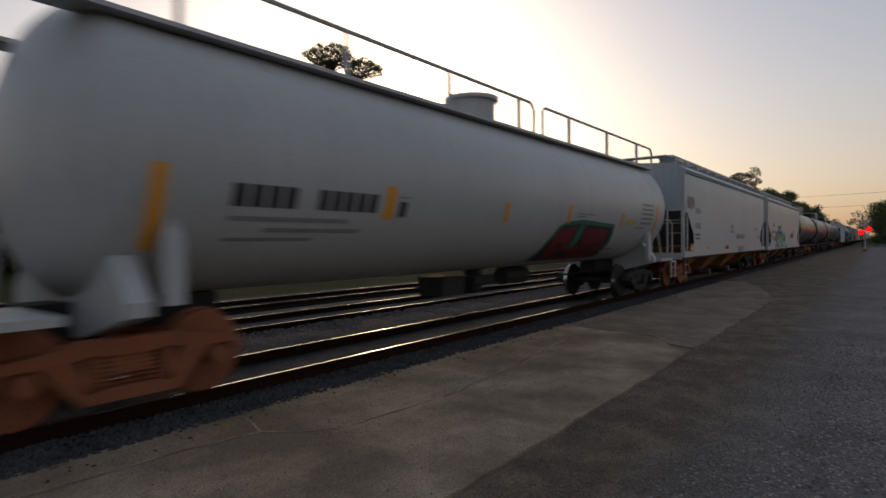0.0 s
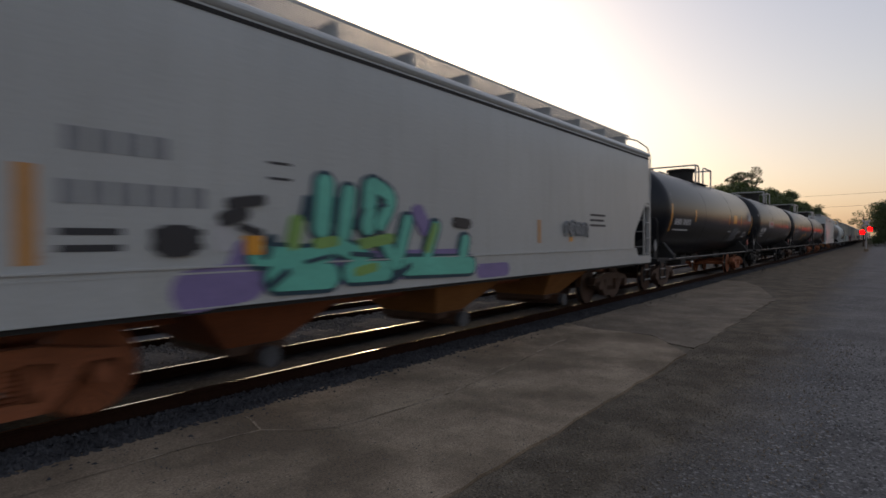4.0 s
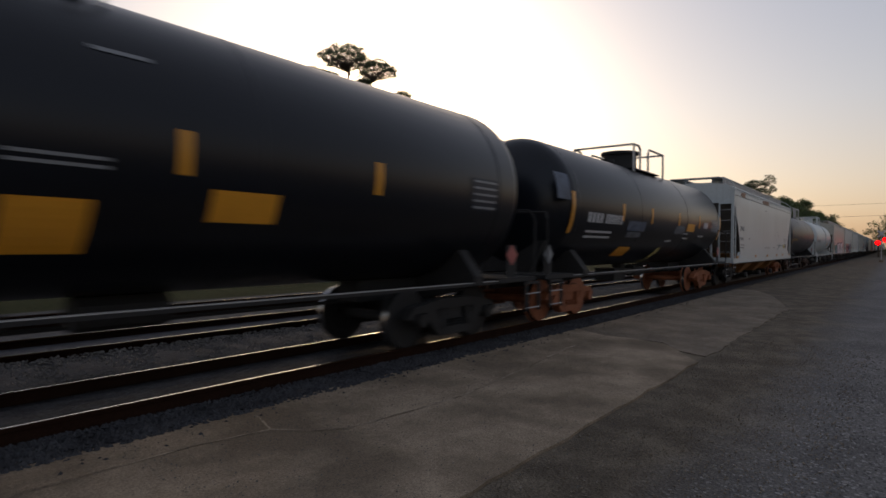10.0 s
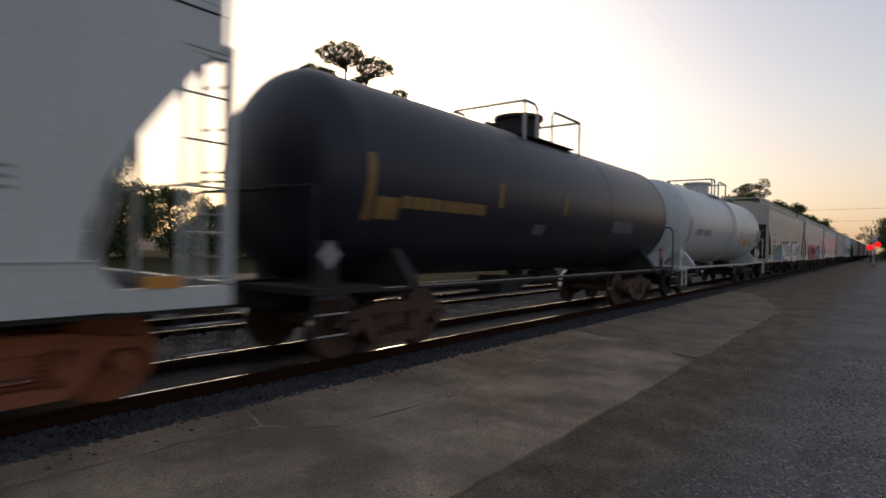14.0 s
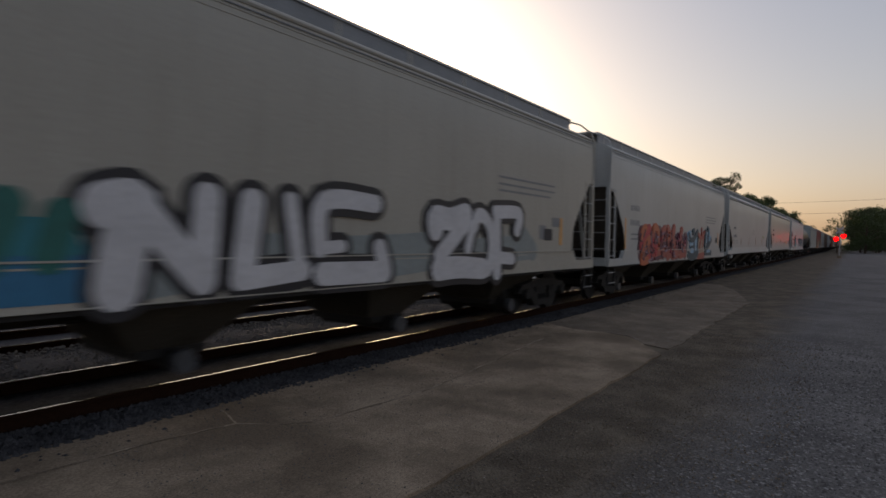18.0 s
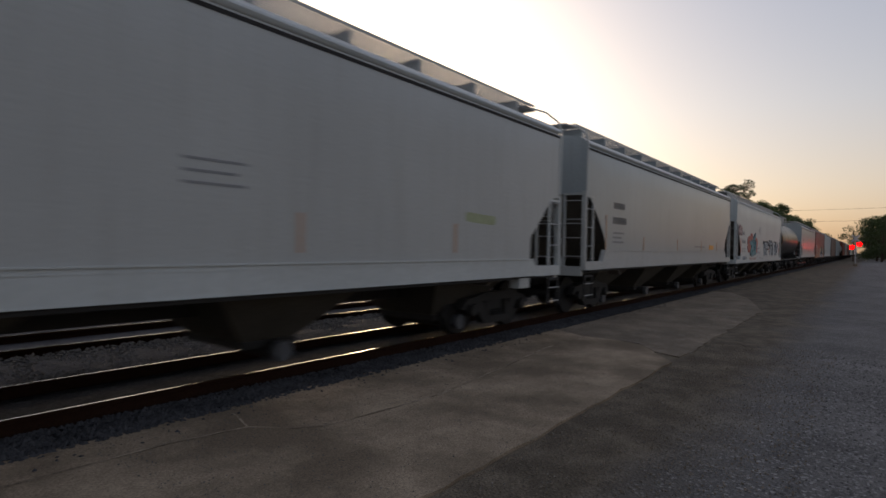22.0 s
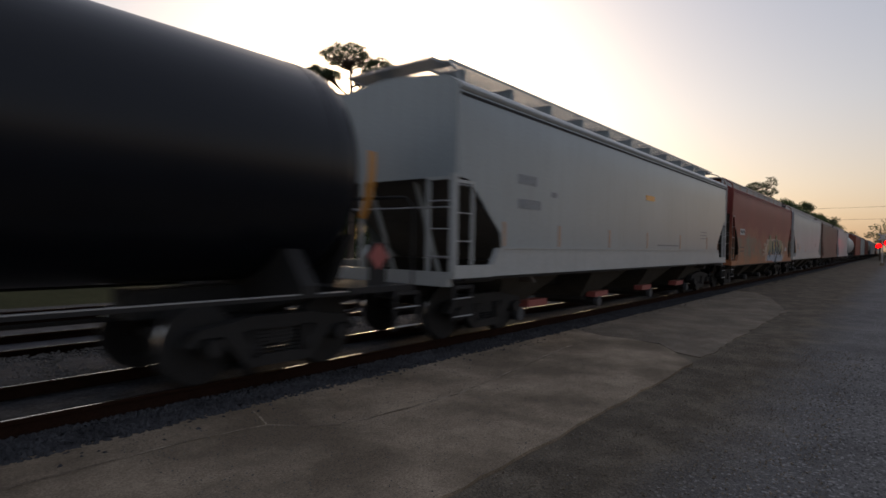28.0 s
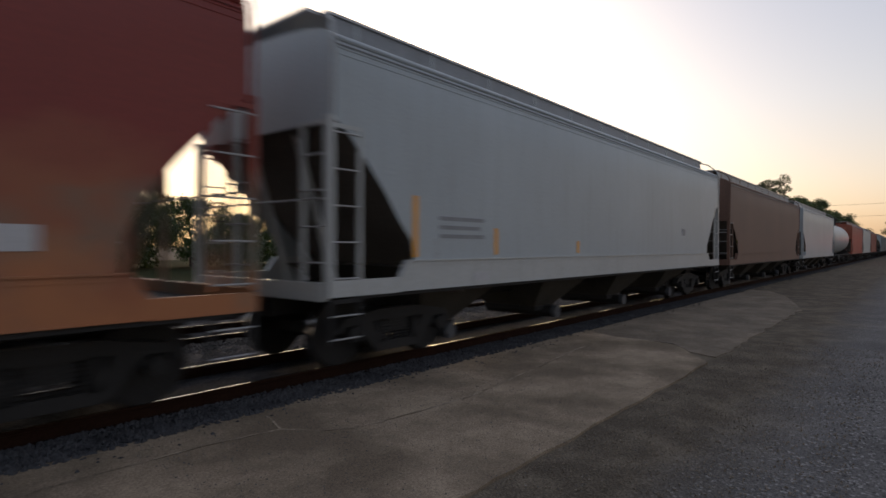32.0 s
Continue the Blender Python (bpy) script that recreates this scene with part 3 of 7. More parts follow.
def make_hopper(length, paint, sill_paint=None, steel=None, chute=None, bays=3, walk_style="mesh", label="", ribs=False, cut=1.32, eave=3.98, top=4.40, open_round=0.0, lit_bays=(), steel_end=None, sill=(1.0, 1.42), lap=False):
    steel, sill_paint, chute = steel or STEEL_DARK, sill_paint or paint, chute or CHUTE_SHADE_GRIME
    car = thing("covered_hopper_car", label, "railway car", "cars of the freight train")
    L, (s0, s1) = length, sill
    # body, its lower corners cut away over the end platforms
    xs = [(0.12, 2.70), (0.44, 2.66), (0.85, 2.26), (cut, 1.84), (cut + 0.04, s1 - 0.05)]
    if open_round:
        xs = [(x, 1.72 + (open_round - 1.72) * f0) for x, f0 in ((0.12, 1.0), (0.36, 0.87), (0.68, 0.64), (0.98, 0.40), (1.2, 0.19), (cut, 0.0))] + [(cut + 0.03, s1 - 0.05)]
    low_end = xs[0][1]
    xs = xs + [(L - x, z) for x, z in reversed(xs)]
    rings = [section(z, 1.6, eave, top) for _, z in xs]
    n = len(rings[0])
    s = Shape()
    for (x, _), ring in zip(xs, rings):
        s.v += [(x, y, z) for y, z in ring]
    for i in range(len(xs) - 1):
        s.f += [(i * n + j, i * n + j + 1, (i + 1) * n + j + 1, (i + 1) * n + j) for j in range(n - 1)]
    s.f += [tuple(range(n)), tuple(range((len(xs) - 1) * n, len(xs) * n))]
    part("body", s, paint, car, "", True)
    # lap seam under the roof; above it a rolled roof edge, or thin pressed ridges
    for side in (-1, 1):
        y = side * 1.6
        if walk_style == "mesh":
            # dark strip paints in the shade below the overhanging roof roll
            part("roof_seam", Shape().box(0.14, L - 0.14, y - 0.008, y + 0.008, eave - 0.06, eave - 0.012), STEEL_DARK, car, "strip standing for the shadowed lap seam")
            roll = [(side * (1.50 + 0.135 * math.cos(a_)), eave + 0.075 + 0.085 * math.sin(a_)) for a_ in [math.pi * 2 * k / 14 for k in range(14)]]
            part("roof_edge", Shape().prism(roll, "x", 0.14, L - 0.14), sill_paint, car, "pale rolled roof edge", True)
        else:
            if lap:
                part("roof_seam", Shape().box(0.14, L - 0.14, y - 0.008, y + 0.008, eave - 0.172, eave - 0.152), STEEL_DARK, car, "strip standing for the shadowed lap seam")
            part("roof_seam", Shape().box(0.14, L - 0.14, y - 0.006, y + 0.006, eave + 0.035, eave + 0.05), paint if paint is PAINT_RUSTED else MARK_GREY, car, "strip standing for the shadowed lap seam")
            for dz, w_ in ((-0.075, 0.006), (0.0, 0.008)):
                part("roof_ridge", Shape().rod((0.14, y, eave + dz), (L - 0.14, y, eave + dz), w_, 6), paint, car, "", True)
            part("roof_edge", Shape().rod((0.14, side * 1.56, eave + 0.125), (L - 0.14, side * 1.56, eave + 0.125), 0.035, 8), paint, car, "", True)
    if ribs:
        rib = Shape().prism([(-0.05, -1.6), (0.05, -1.6), (0.03, -1.645), (-0.03, -1.645)], "z", 1.42, eave - 0.18).mesh("side_rib", paint)
        k = 0
        while 1.9 + k * 0.95 < L - 1.8:
            part("side_rib", rib, None, car).matrix_basis = pose(1.9 + k * 0.95, 0, 0)
            k += 1
    # side sills and end sills
    for side in (-1, 1):
        y0, y1 = (1.52, 1.625) if side > 0 else (-1.625, -1.52)
        part("side_sill", Shape().prism([(cut - 0.35, s0), (cut - 0.05, s1), (L - cut + 0.05, s1), (L - cut + 0.35, s0)], "y", y0, y1), sill_paint, car, "deep painted side sill")
        for dz, out_ in ((-0.017, 0.044), (-0.075, 0.030)):
            part("sill_flange", Shape().box(cut - 0.05, L - cut + 0.05, min(side * 1.601, side * (1.6 + out_)), max(side * 1.601, side * (1.6 + out_)), s1 + dz, s1 + dz + 0.018), sill_paint, car)
        part("sill_flange", Shape().box(cut - 0.2, L - cut + 0.2, min(side * 1.601, side * 1.638), max(side * 1.601, side * 1.638), s0 + 0.002, s0 + 0.016), sill_paint, car)
        for x0, x1 in ((0.02, cut - 0.22), (L - cut + 0.22, L - 0.02)):
            part("corner_sill", Shape().box(x0, x1, y0 + 0.004, y1 - 0.004, s0 - 0.01, s0 + 0.19), sill_paint, car)
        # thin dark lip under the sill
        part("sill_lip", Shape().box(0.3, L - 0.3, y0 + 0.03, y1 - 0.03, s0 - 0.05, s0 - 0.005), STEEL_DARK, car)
    for x0, x1 in ((0.0, 0.10), (L - 0.10, L)):
        part("end_sill", Shape().box(x0, x1, -1.52, 1.52, 0.98, 1.20), sill_paint, car)
    for x0, x1 in ((0.1, cut), (L - cut, L - 0.1)):
        part("end_platform", Shape().box(x0, x1, -1.5, 1.5, 1.02, 1.06), steel, car, "steel end platform")
    # slope sheets and end posts
    for a_, b_ in ((0.2, 2.7), (L - 0.2, L - 2.7)):
        d = 0.05 if b_ > a_ else -0.05
        part("slope_sheet", Shape().prism([(a_, low_end + 0.02), (a_ + d, low_end + 0.04), (b_ + d, 0.95), (b_, 0.93)], "y", -1.50, 1.50), SLOPE_SHADE, car, "sloping end sheet of the hopper")
        for y in (-0.55, 0.55):
            part("slope_brace", Shape().rod((a_ + d * 2, y, low_end), (a_ + d * 16, y, 1.05), 0.05, 6), sill_paint, car)
    for x, way in ((0.06, 1), (L - 0.06, -1)):
        for side in (-1, 1):
            part("corner_post", Shape().box(x - 0.045, x + 0.045, side * 1.56 - 0.05, side * 1.56 + 0.05, 1.18, low_end + 0.04), sill_paint, car)
            make_ladder(car, x, side, way, 0.46, 1.0, STEEL_DARK, 0.28)
            make_ladder(car, x, side, way, 1.19, low_end - 0.05, sill_paint)
        make_end_ladder(car, x, way, sill_paint, 1.19, low_end)
        g = Shape().rod((x, -1.5, 2.22), (x, 1.5, 2.22), 0.013, 6)
        part("grab_iron", g, STEEL_BARE, car)
        part("stanchion", Shape().box(x - 0.03, x + 0.03, 0.45, 0.52, 1.18, low_end), sill_paint, car)
        # upper hand rail bent over the roof's corner
        u = x
        part("hand_rail", Shape().pipe([(u, -1.60, low_end), (u, -1.62, eave + 0.05), (u + way * 0.04, -1.55, eave + 0.30), (u + way * 0.15, -1.3, top + 0.10), (u + way * 0.3, -1.0, top + 0.2)], 0.02), sill_paint, car, "bent pipe hand rail")
    # brake wheel on the front end
    bw = Shape()
    for k in range(16):
        a0, a1 = 2 * math.pi * k / 16, 2 * math.pi * (k + 1) / 16
        bw.rod((0.0, 0.9 + 0.28 * math.cos(a0), 2.0 + 0.28 * math.sin(a0)), (0.0, 0.9 + 0.28 * math.cos(a1), 2.0 + 0.28 * math.sin(a1)), 0.013, 5)
    for k in range(4):
        a0 = math.pi * k / 2
        bw.rod((0.0, 0.9, 2.0), (0.0, 0.9 + 0.28 * math.cos(a0), 2.0 + 0.28 * math.sin(a0)), 0.012, 5)
    part("brake_wheel", bw, STEEL_DARK, car, "spoked hand brake wheel")
    # bays
    w = 4.05 if bays == 3 else 3.9 if walk_style == "mesh" else 3.67
    x0 = L / 2 - w * bays / 2 + (0.12 if walk_style == "mesh" else -0.05)
    for k in range(bays):
        c = x0 + w * (k + 0.5)
        b = Shape()
        top_, low_ = (w * 0.44, 1.36), (0.40, 0.62)
        b.v = [(c + sx * h, sy * hy, z) for (h, hy), z in ((top_, 1.36), ((w * 0.27, 1.2), 0.98), (low_, 0.36)) for sx, sy in ((-1, -1), (1, -1), (1, 1), (-1, 1))]
        b.f = [(0, 1, 2, 3), (8, 9, 10, 11)] + [(j * 4 + i, j * 4 + (i + 1) % 4, j * 4 + 4 + (i + 1) % 4, j * 4 + 4 + i) for j in (0, 1) for i in range(4)]
        # the chosen bays take the orange that paints in warm light
        bay = part("hopper_chute", b, STEEL_LIT_RUST if k in lit_bays else chute, car, "tapered discharge chute")
        g = Shape().box(c - 0.42, c + 0.42, -0.66, 0.66, 0.27, 0.37)
        g.rod((c, -0.86, 0.25), (c, 0.86, 0.25), 0.12, 10)
        part("outlet_gate", g, STEEL_BROWN if steel is STEEL_LIT_RUST else STEEL_DARK, bay)
        part("outlet_cap", Shape().rod((c, -0.97, 0.25), (c, -0.86, 0.25), 0.135, 12), CAP_STEEL, bay, "", True)
    part("center_sill", Shape().box(0.12, L - 0.12, -0.24, 0.24, 0.70, 1.0), steel, car, "dark steel center sill")
    # roof: hatches and the running boards
    for k in range(5):
        c = 1.6 + (L - 3.2) * (k + 0.5) / 5
        part("roof_hatch", Shape().box(c - (L - 3.6) / 10, c + (L - 3.6) / 10, -0.32, 0.32, top - 0.02, top + 0.14), paint, car, "long trough hatch cover")
    if walk_style == "plate":
        for side in (-1, 1):
            y = side * 1.08
            # on the red car this grey paints the sky's sheen along the roof
            part("walkway_skirt", Shape().prism([(y - 0.01, top - 0.10), (y + 0.01, top - 0.10), (y + 0.01, top + 0.185), (y - 0.01, top + 0.185)], "x", 0.42, L - 0.42), SKIRT_GREY, car, "upright skirt plate under the roof walkway")
    for side in (-1, 1):
        b = Shape()
        y = side * 0.82
        if walk_style == "mesh":
            for j in range(13):
                b.box(0.4, L - 0.4, y - 0.30 + j * 0.05 - 0.007, y - 0.30 + j * 0.05 + 0.007, top + 0.21, top + 0.225)
            for e_ in (-0.31, 0.30):
                b.box(0.4, L - 0.4, y + e_, y + e_ + 0.012, top + 0.185, top + 0.235)
            q = 0.42
            while q < L - 0.4:
                b.box(q - 0.006, q + 0.006, y - 0.3, y + 0.3, top + 0.212, top + 0.223)
                q += 0.15
        else:
            b.box(0.4, L - 0.4, y - 0.30, y + 0.30, top + 0.19, top + 0.225)
        part("running_board", b, STEEL_BARE, car, "galvanised roof walkway")
        q = 0.9
        br = Shape().prism([(-0.025, 0), (0.025, 0), (0.025, 0.24), (-0.025, 0.24)], "y", y - 0.28, y + 0.30 if side > 0 else y + 0.28).mesh("bracket", paint)
        while q < L - 0.5:
            part("bracket", br, None, car).matrix_basis = pose(q, 0, top - 0.05)
            q += 1.55
    for x in (0.12, L - 0.62):
        part("end_board", Shape().box(x, x + 0.5, -1.0, 1.0, top + 0.17, top + 0.21), STEEL_BARE, car)
    make_bogie(car, 1.72, steel)
    make_bogie(car, L - 1.72, steel_end or steel)
    make_coupler(car, 0.12, -1, steel)
    make_coupler(car, L - 0.12, 1, steel)
    return car


def skin(x0, x1, z0, z1, radius, axis_z, n=6):
    """A patch on the near flank of a tank shell."""
    a0, a1 = math.asin(max(-1, min(1, (z0 - axis_z) / radius))), math.asin(max(-1, min(1, (z1 - axis_z) / radius)))
    s = Shape()
    r = radius + 0.006
    for k in range(n + 1):
        a_ = a0 + (a1 - a0) * k / n
        s.v += [(x0, -r * math.cos(a_), axis_z + r * math.sin(a_)), (x1, -r * math.cos(a_), axis_z + r * math.sin(a_))]
    s.f = [(2 * k, 2 * k + 1, 2 * k + 3, 2 * k + 2) for k in range(n)]
    return s


def make_tank(length, paint, steel=None, trim=None, label="", radius=1.5, axis_z=2.58, long_rail=False, marks=None, dome_tall=0.46, sill_bar=True, dome_at=0.5, saddle_ladder=False, inset=0.62, inset_end=None, steel_end=None):
    steel, trim = steel or STEEL_DARK, trim or paint
    car = thing("tank_car", label, "railway car", "cars of the freight train")
    L, R, Z = length, radius, axis_z
    head = 0.72
    prof = []
    for k in range(9):
        a_ = math.pi / 2 * k / 8
        prof.append((inset + head * (1 - math.sin(a_)) , max(0.02, R * math.cos(a_))))
    prof = list(reversed(prof))[::-1]
    prof = sorted(prof)
    shift = (inset if inset_end is None else inset_end) - inset
    prof = prof + [(L - x - shift, r) for x, r in reversed(prof)]
    shell = part("tank_shell", Shape().lathe(prof, 48, "x").moved(0, 0, Z), paint, car, "", True)
    for x in (inset + 0.9, L * 0.36, L * 0.64, L - inset - 0.9):
        band = Shape().lathe([(x - 0.02, R + 0.001), (x - 0.014, R + 0.005), (x + 0.014, R + 0.005), (x + 0.02, R + 0.001)], 48, "x").moved(0, 0, Z)
        band.f = band.f[:-2]
        part("weld_band", band, paint, shell, "", True)
    # stub sills, platforms, saddles
    for x, way in ((0.0, 1), (L, -1)):
        X = lambda d: x + way * d
        part("stub_sill", Shape().box(min(X(0.1), X(3.4)), max(X(0.1), X(3.4)), -0.24, 0.24, 0.72, 1.06), STEEL_DARK, car, "heavy stub sill")
        part("bolster", Shape().prism([(-1.5, 0.98), (-1.5, 1.12), (-1.15, 1.55), (1.15, 1.55), (1.5, 1.12), (1.5, 0.98), (0.5, 0.72), (-0.5, 0.72)], "x", X(1.9) - 0.12, X(1.9) + 0.12), trim, car, "body bolster and saddle")
        part("end_platform", Shape().box(min(X(0.05), X(1.3)), max(X(0.05), X(1.3)), -1.5, 1.5, 0.98, 1.06), trim, car, "narrow steel end platform")
        part("head_block", Shape().prism([(-0.7, 1.06), (0.7, 1.06), (1.05, 1.75), (0.9, 1.75), (0, 1.25), (-0.9, 1.75), (-1.05, 1.75)], "x", X(0.9) - 0.08, X(0.9) + 0.08), trim, car)
        for side in (-1, 1):
            if long_rail:
                part("side_bracket", Shape().prism([(-0.10, 1.06), (0.10, 1.06), (0.10, 1.75), (-0.02, 1.9), (-0.10, 1.75)], "y", side * 1.46, side * 1.36).moved(X(2.25), 0, 0), trim, car)
            make_ladder(car, X(0.08), side, way, 0.44, 0.98, trim, 0.26)
            part("hand_rail", Shape().pipe([(X(0.1), side * 1.5, 1.06), (X(0.1), side * 1.5, 2.15), (X(0.18), side * 1.42, 2.3), (X(0.18), side * 0.5, 2.32)], 0.02), trim, car, "bent pipe hand rail")
        part("end_rail", Shape().pipe([(X(0.18), -1.42, 2.3), (X(0.18), 1.42, 2.3)], 0.018), trim, car)
        make_bogie(car, X(2.0), steel if way > 0 else steel_end or steel)
        make_coupler(car, X(0.12), -way, steel)
    if sill_bar:
        for side in (-1, 1):
            part("running_bar", Shape().box(1.2, L - 1.2, side * 1.45 - 0.03, side * 1.45 + 0.03, 0.97, 1.012), trim, car, "long side running bar")
            # pale strip stands for the sky's sheen along the bar
            part("bar_sheen", Shape().box(1.2, L - 1.2, side * 1.45 - 0.032, side * 1.45 + 0.032, 1.013, 1.024), STEEL_BARE, car, "pale strip painted as the bar edge's sheen")
    part("brake_rigging", Shape().rod((2.6, 0.2, 0.7), (L - 2.6, 0.2, 0.7), 0.03, 6).box(L * 0.42, L * 0.42 + 0.7, -0.35, 0.25, 0.62, 0.98).rod((L * 0.56, 0, 0.86), (L * 0.56 + 1.0, 0, 0.86), 0.2, 10), STEEL_DARK, car, "brake cylinder, reservoir and rods")
    part("bottom_outlet", Shape().rod((L / 2, 0, Z - R + 0.05), (L / 2, 0, 0.62), 0.2, 12).box(L / 2 - 0.35, L / 2 + 0.35, -0.3, 0.3, 0.78, 0.94), STEEL_DARK, car)
    # manway, platform and its rails
    c, top = L * dome_at, Z + R
    part("manway", Shape().rod((c, 0, top - 0.12), (c, 0, top + dome_tall), 0.50, 20).rod((c, 0, top + dome_tall - 0.05), (c, 0, top + dome_tall + 0.03), 0.58, 20), trim, car, "round bolted manway housing", True)
    part("valve_box", Shape().rod((c - 1.0, 0, top - 0.1), (c - 1.0, 0, top + 0.16), 0.2, 12), trim, car, "", True)
    part("valve_box", Shape().rod((c + 0.95, 0.1, top - 0.1), (c + 0.95, 0.1, top + 0.14), 0.15, 12), trim, car, "", True)
    pale = paint in (PAINT_WHITE, PAINT_LIGHT, PAINT_GREY)
    for side in (-1, 1):
        y = side * 0.92
        part("top_platform", Shape().box(c - 1.25, c + 1.2, 0.48 if side > 0 else -0.86, 0.86 if side > 0 else -0.48, top - 0.17, top - 0.145), STEEL_BARE if pale else STEEL_DARK, car)
        if long_rail:
            h = top + 0.44
            rail = Shape().pipe([(0.9, y, top - 0.3), (0.9, y, h), (c + 0.9, y, h), (c + 1.05, y, h - 0.12), (c + 1.05, y, top - 0.2)], 0.032)
            rail.pipe([(c + 1.45, y, top - 0.2), (c + 1.45, y, h - 0.1), (c + 1.55, y, h), (L - 0.5, y, h), (L - 0.35, y, h - 0.12), (L - 0.35, y, 1.1)], 0.032)
            q = 2.6
            while q < L - 1.2:
                if abs(q - c - 1.2) > 0.6:
                    rail.rod((q, y, top - 0.3), (q, y, h), 0.042, 6)
                q += 2.4
            part("safety_rail", rail, STEEL_BARE, car, "pipe railing along the tank's top")
            part("top_walkway", Shape().box(0.9, L - 0.9, y - 0.2, y + 0.2, top - 0.30, top - 0.25), STEEL_BARE, car, "long walkway of grating")
        else:
            h = top + 0.50
            part("safety_rail", Shape().pipe([(c - 1.3, y, top - 0.3), (c - 1.3, y, h), (c - 0.9, y, h), (c - 0.78, y, h - 0.1), (c - 0.78, y, top - 0.2)], 0.032), STEEL_BARE if not pale else trim, car, "bent pipe railing round the manway")
            part("safety_rail", Shape().pipe([(c - 0.1, y, top - 0.2), (c - 0.1, y, h - 0.1), (c, y, h), (c + 1.3, y, h), (c + 1.3, y, top - 0.3)], 0.032), STEEL_BARE if not pale else trim, car, "bent pipe railing round the manway")
    if not long_rail:
        for x in (c - 1.3, c + 1.3):
            part("end_railing", Shape().pipe([(x, -0.92, h), (x, 0.92, h)], 0.032), STEEL_BARE if not pale else trim, car)
    if saddle_ladder:
        for side in (-1, 1):
            lad = Shape()
            rr = R + 0.10
            for dx in (-0.22, 0.22):
                lad.pipe([(c + dx, side * rr * math.cos(a_), Z + rr * math.sin(a_)) for a_ in [math.radians(-62 + 12 * k) for k in range(12)]], 0.025)
            part("side_ladder", lad, trim, car, "ladder curved round the tank")
            for k in range(11):
                a_ = math.radians(-58 + 12 * k)
                part("rung", Shape().rod((c - 0.22, side * rr * math.cos(a_), Z + rr * math.sin(a_)), (c + 0.22, side * rr * math.cos(a_), Z + rr * math.sin(a_)), 0.012, 6), trim, car)
    return car


def stripes(car, spots, radius=None, axis_z=2.58, material=None):
    """Reflective tape: (x, z0, z1, width)."""
    for x, z0, z1, w in spots:
        s = skin(x, x + w, z0, z1, radius, axis_z) if radius else Shape().box(x, x + w, -1.607, -1.60, z0, z1)
        part("reflector_strip", s, material or YELLOW, car, "yellow reflective strip")


def words(car, spots, material, radius=None, axis_z=2.58):
    """Rows of stencilled characters too small or too private to spell, as plain bars: (x, z, height, count, width, gap)."""
    for x, z, h, count, w, gap in spots:
        for i in range(count):
            x0 = x + i * (w + gap)
            s = skin(x0, x0 + w, z, z + h, radius, axis_z, 2) if radius else Shape().box(x0, x0 + w, -1.604, -1.60, z, z + h)
            part("stencil_bar", s, material, car)


def blob(x, z, w, h, n, wild, rnd):
    """A bulging outline for a painted letter."""
    pts = []
    p1, p2 = rnd.uniform(0, 6.28), rnd.uniform(0, 6.28)
    for k in range(n):
        a_ = 2 * math.pi * k / n
        r = 1 + wild * (0.5 * math.sin(2 * a_ + p1) + 0.5 * math.sin(3 * a_ + p2))
        ca, sa = math.cos(a_), math.sin(a_)
        pts.append((x + w / 2 * r * math.copysign(abs(ca) ** 0.7, ca), z + h / 2 * r * math.copysign(abs(sa) ** 0.7, sa)))
    return pts


def brush(car, lines, material, y=-1.632, name="spray_line", label="", grow=0.0):
    """Free-hand strokes on a car's side, each (thickness, [(x, z), ...]): a smooth band with round ends, one thin relief a stroke."""
    k = 0
    for thick, line in lines:
        r = (thick + grow) * 0.5
        raw = [Vector(q) for q in line]
        pts = []
        for j in range(len(raw) - 1):
            a_, b_, c_, d_ = raw[max(0, j - 1)], raw[j], raw[j + 1], raw[min(len(raw) - 1, j + 2)]
            for e_ in range(5):
                f_ = e_ / 5
                pts.append(0.5 * (2 * b_ + (c_ - a_) * f_ + (2 * a_ - 5 * b_ + 4 * c_ - d_) * f_ ** 2 + (3 * b_ - a_ - 3 * c_ + d_) * f_ ** 3))
        pts.append(raw[-1])
        d0, d1 = (pts[1] - pts[0]).normalized(), (pts[-1] - pts[-2]).normalized()
        rows = [(pts[0] - d0 * r * math.cos(h), d0, r * math.sin(h)) for h in (0.15, 0.5, 0.85, 1.2)]
        for j, q in enumerate(pts):
            rows.append((q, (pts[min(j + 1, len(pts) - 1)] - pts[max(0, j - 1)]).normalized(), r))
        rows += [(pts[-1] + d1 * r * math.cos(h), d1, r * math.sin(h)) for h in (1.2, 0.85, 0.5, 0.15)]
        s = Shape()
        for q, d, w in rows:
            y0 = y - 0.00005 * k
            k += 1
            for e_ in (1, -1):
                u, v = q.x - d.y * w * e_, q.y + d.x * w * e_
                s.v += [(u, y0, v), (u, -1.60, v)]
        for j in range(len(rows) - 1):
            m = 4 * j
            s.f += [(m, m + 2, m + 6, m + 4), (m + 1, m, m + 4, m + 5), (m + 2, m + 3, m + 7, m + 6)]
        part(name, s, material, car, label)


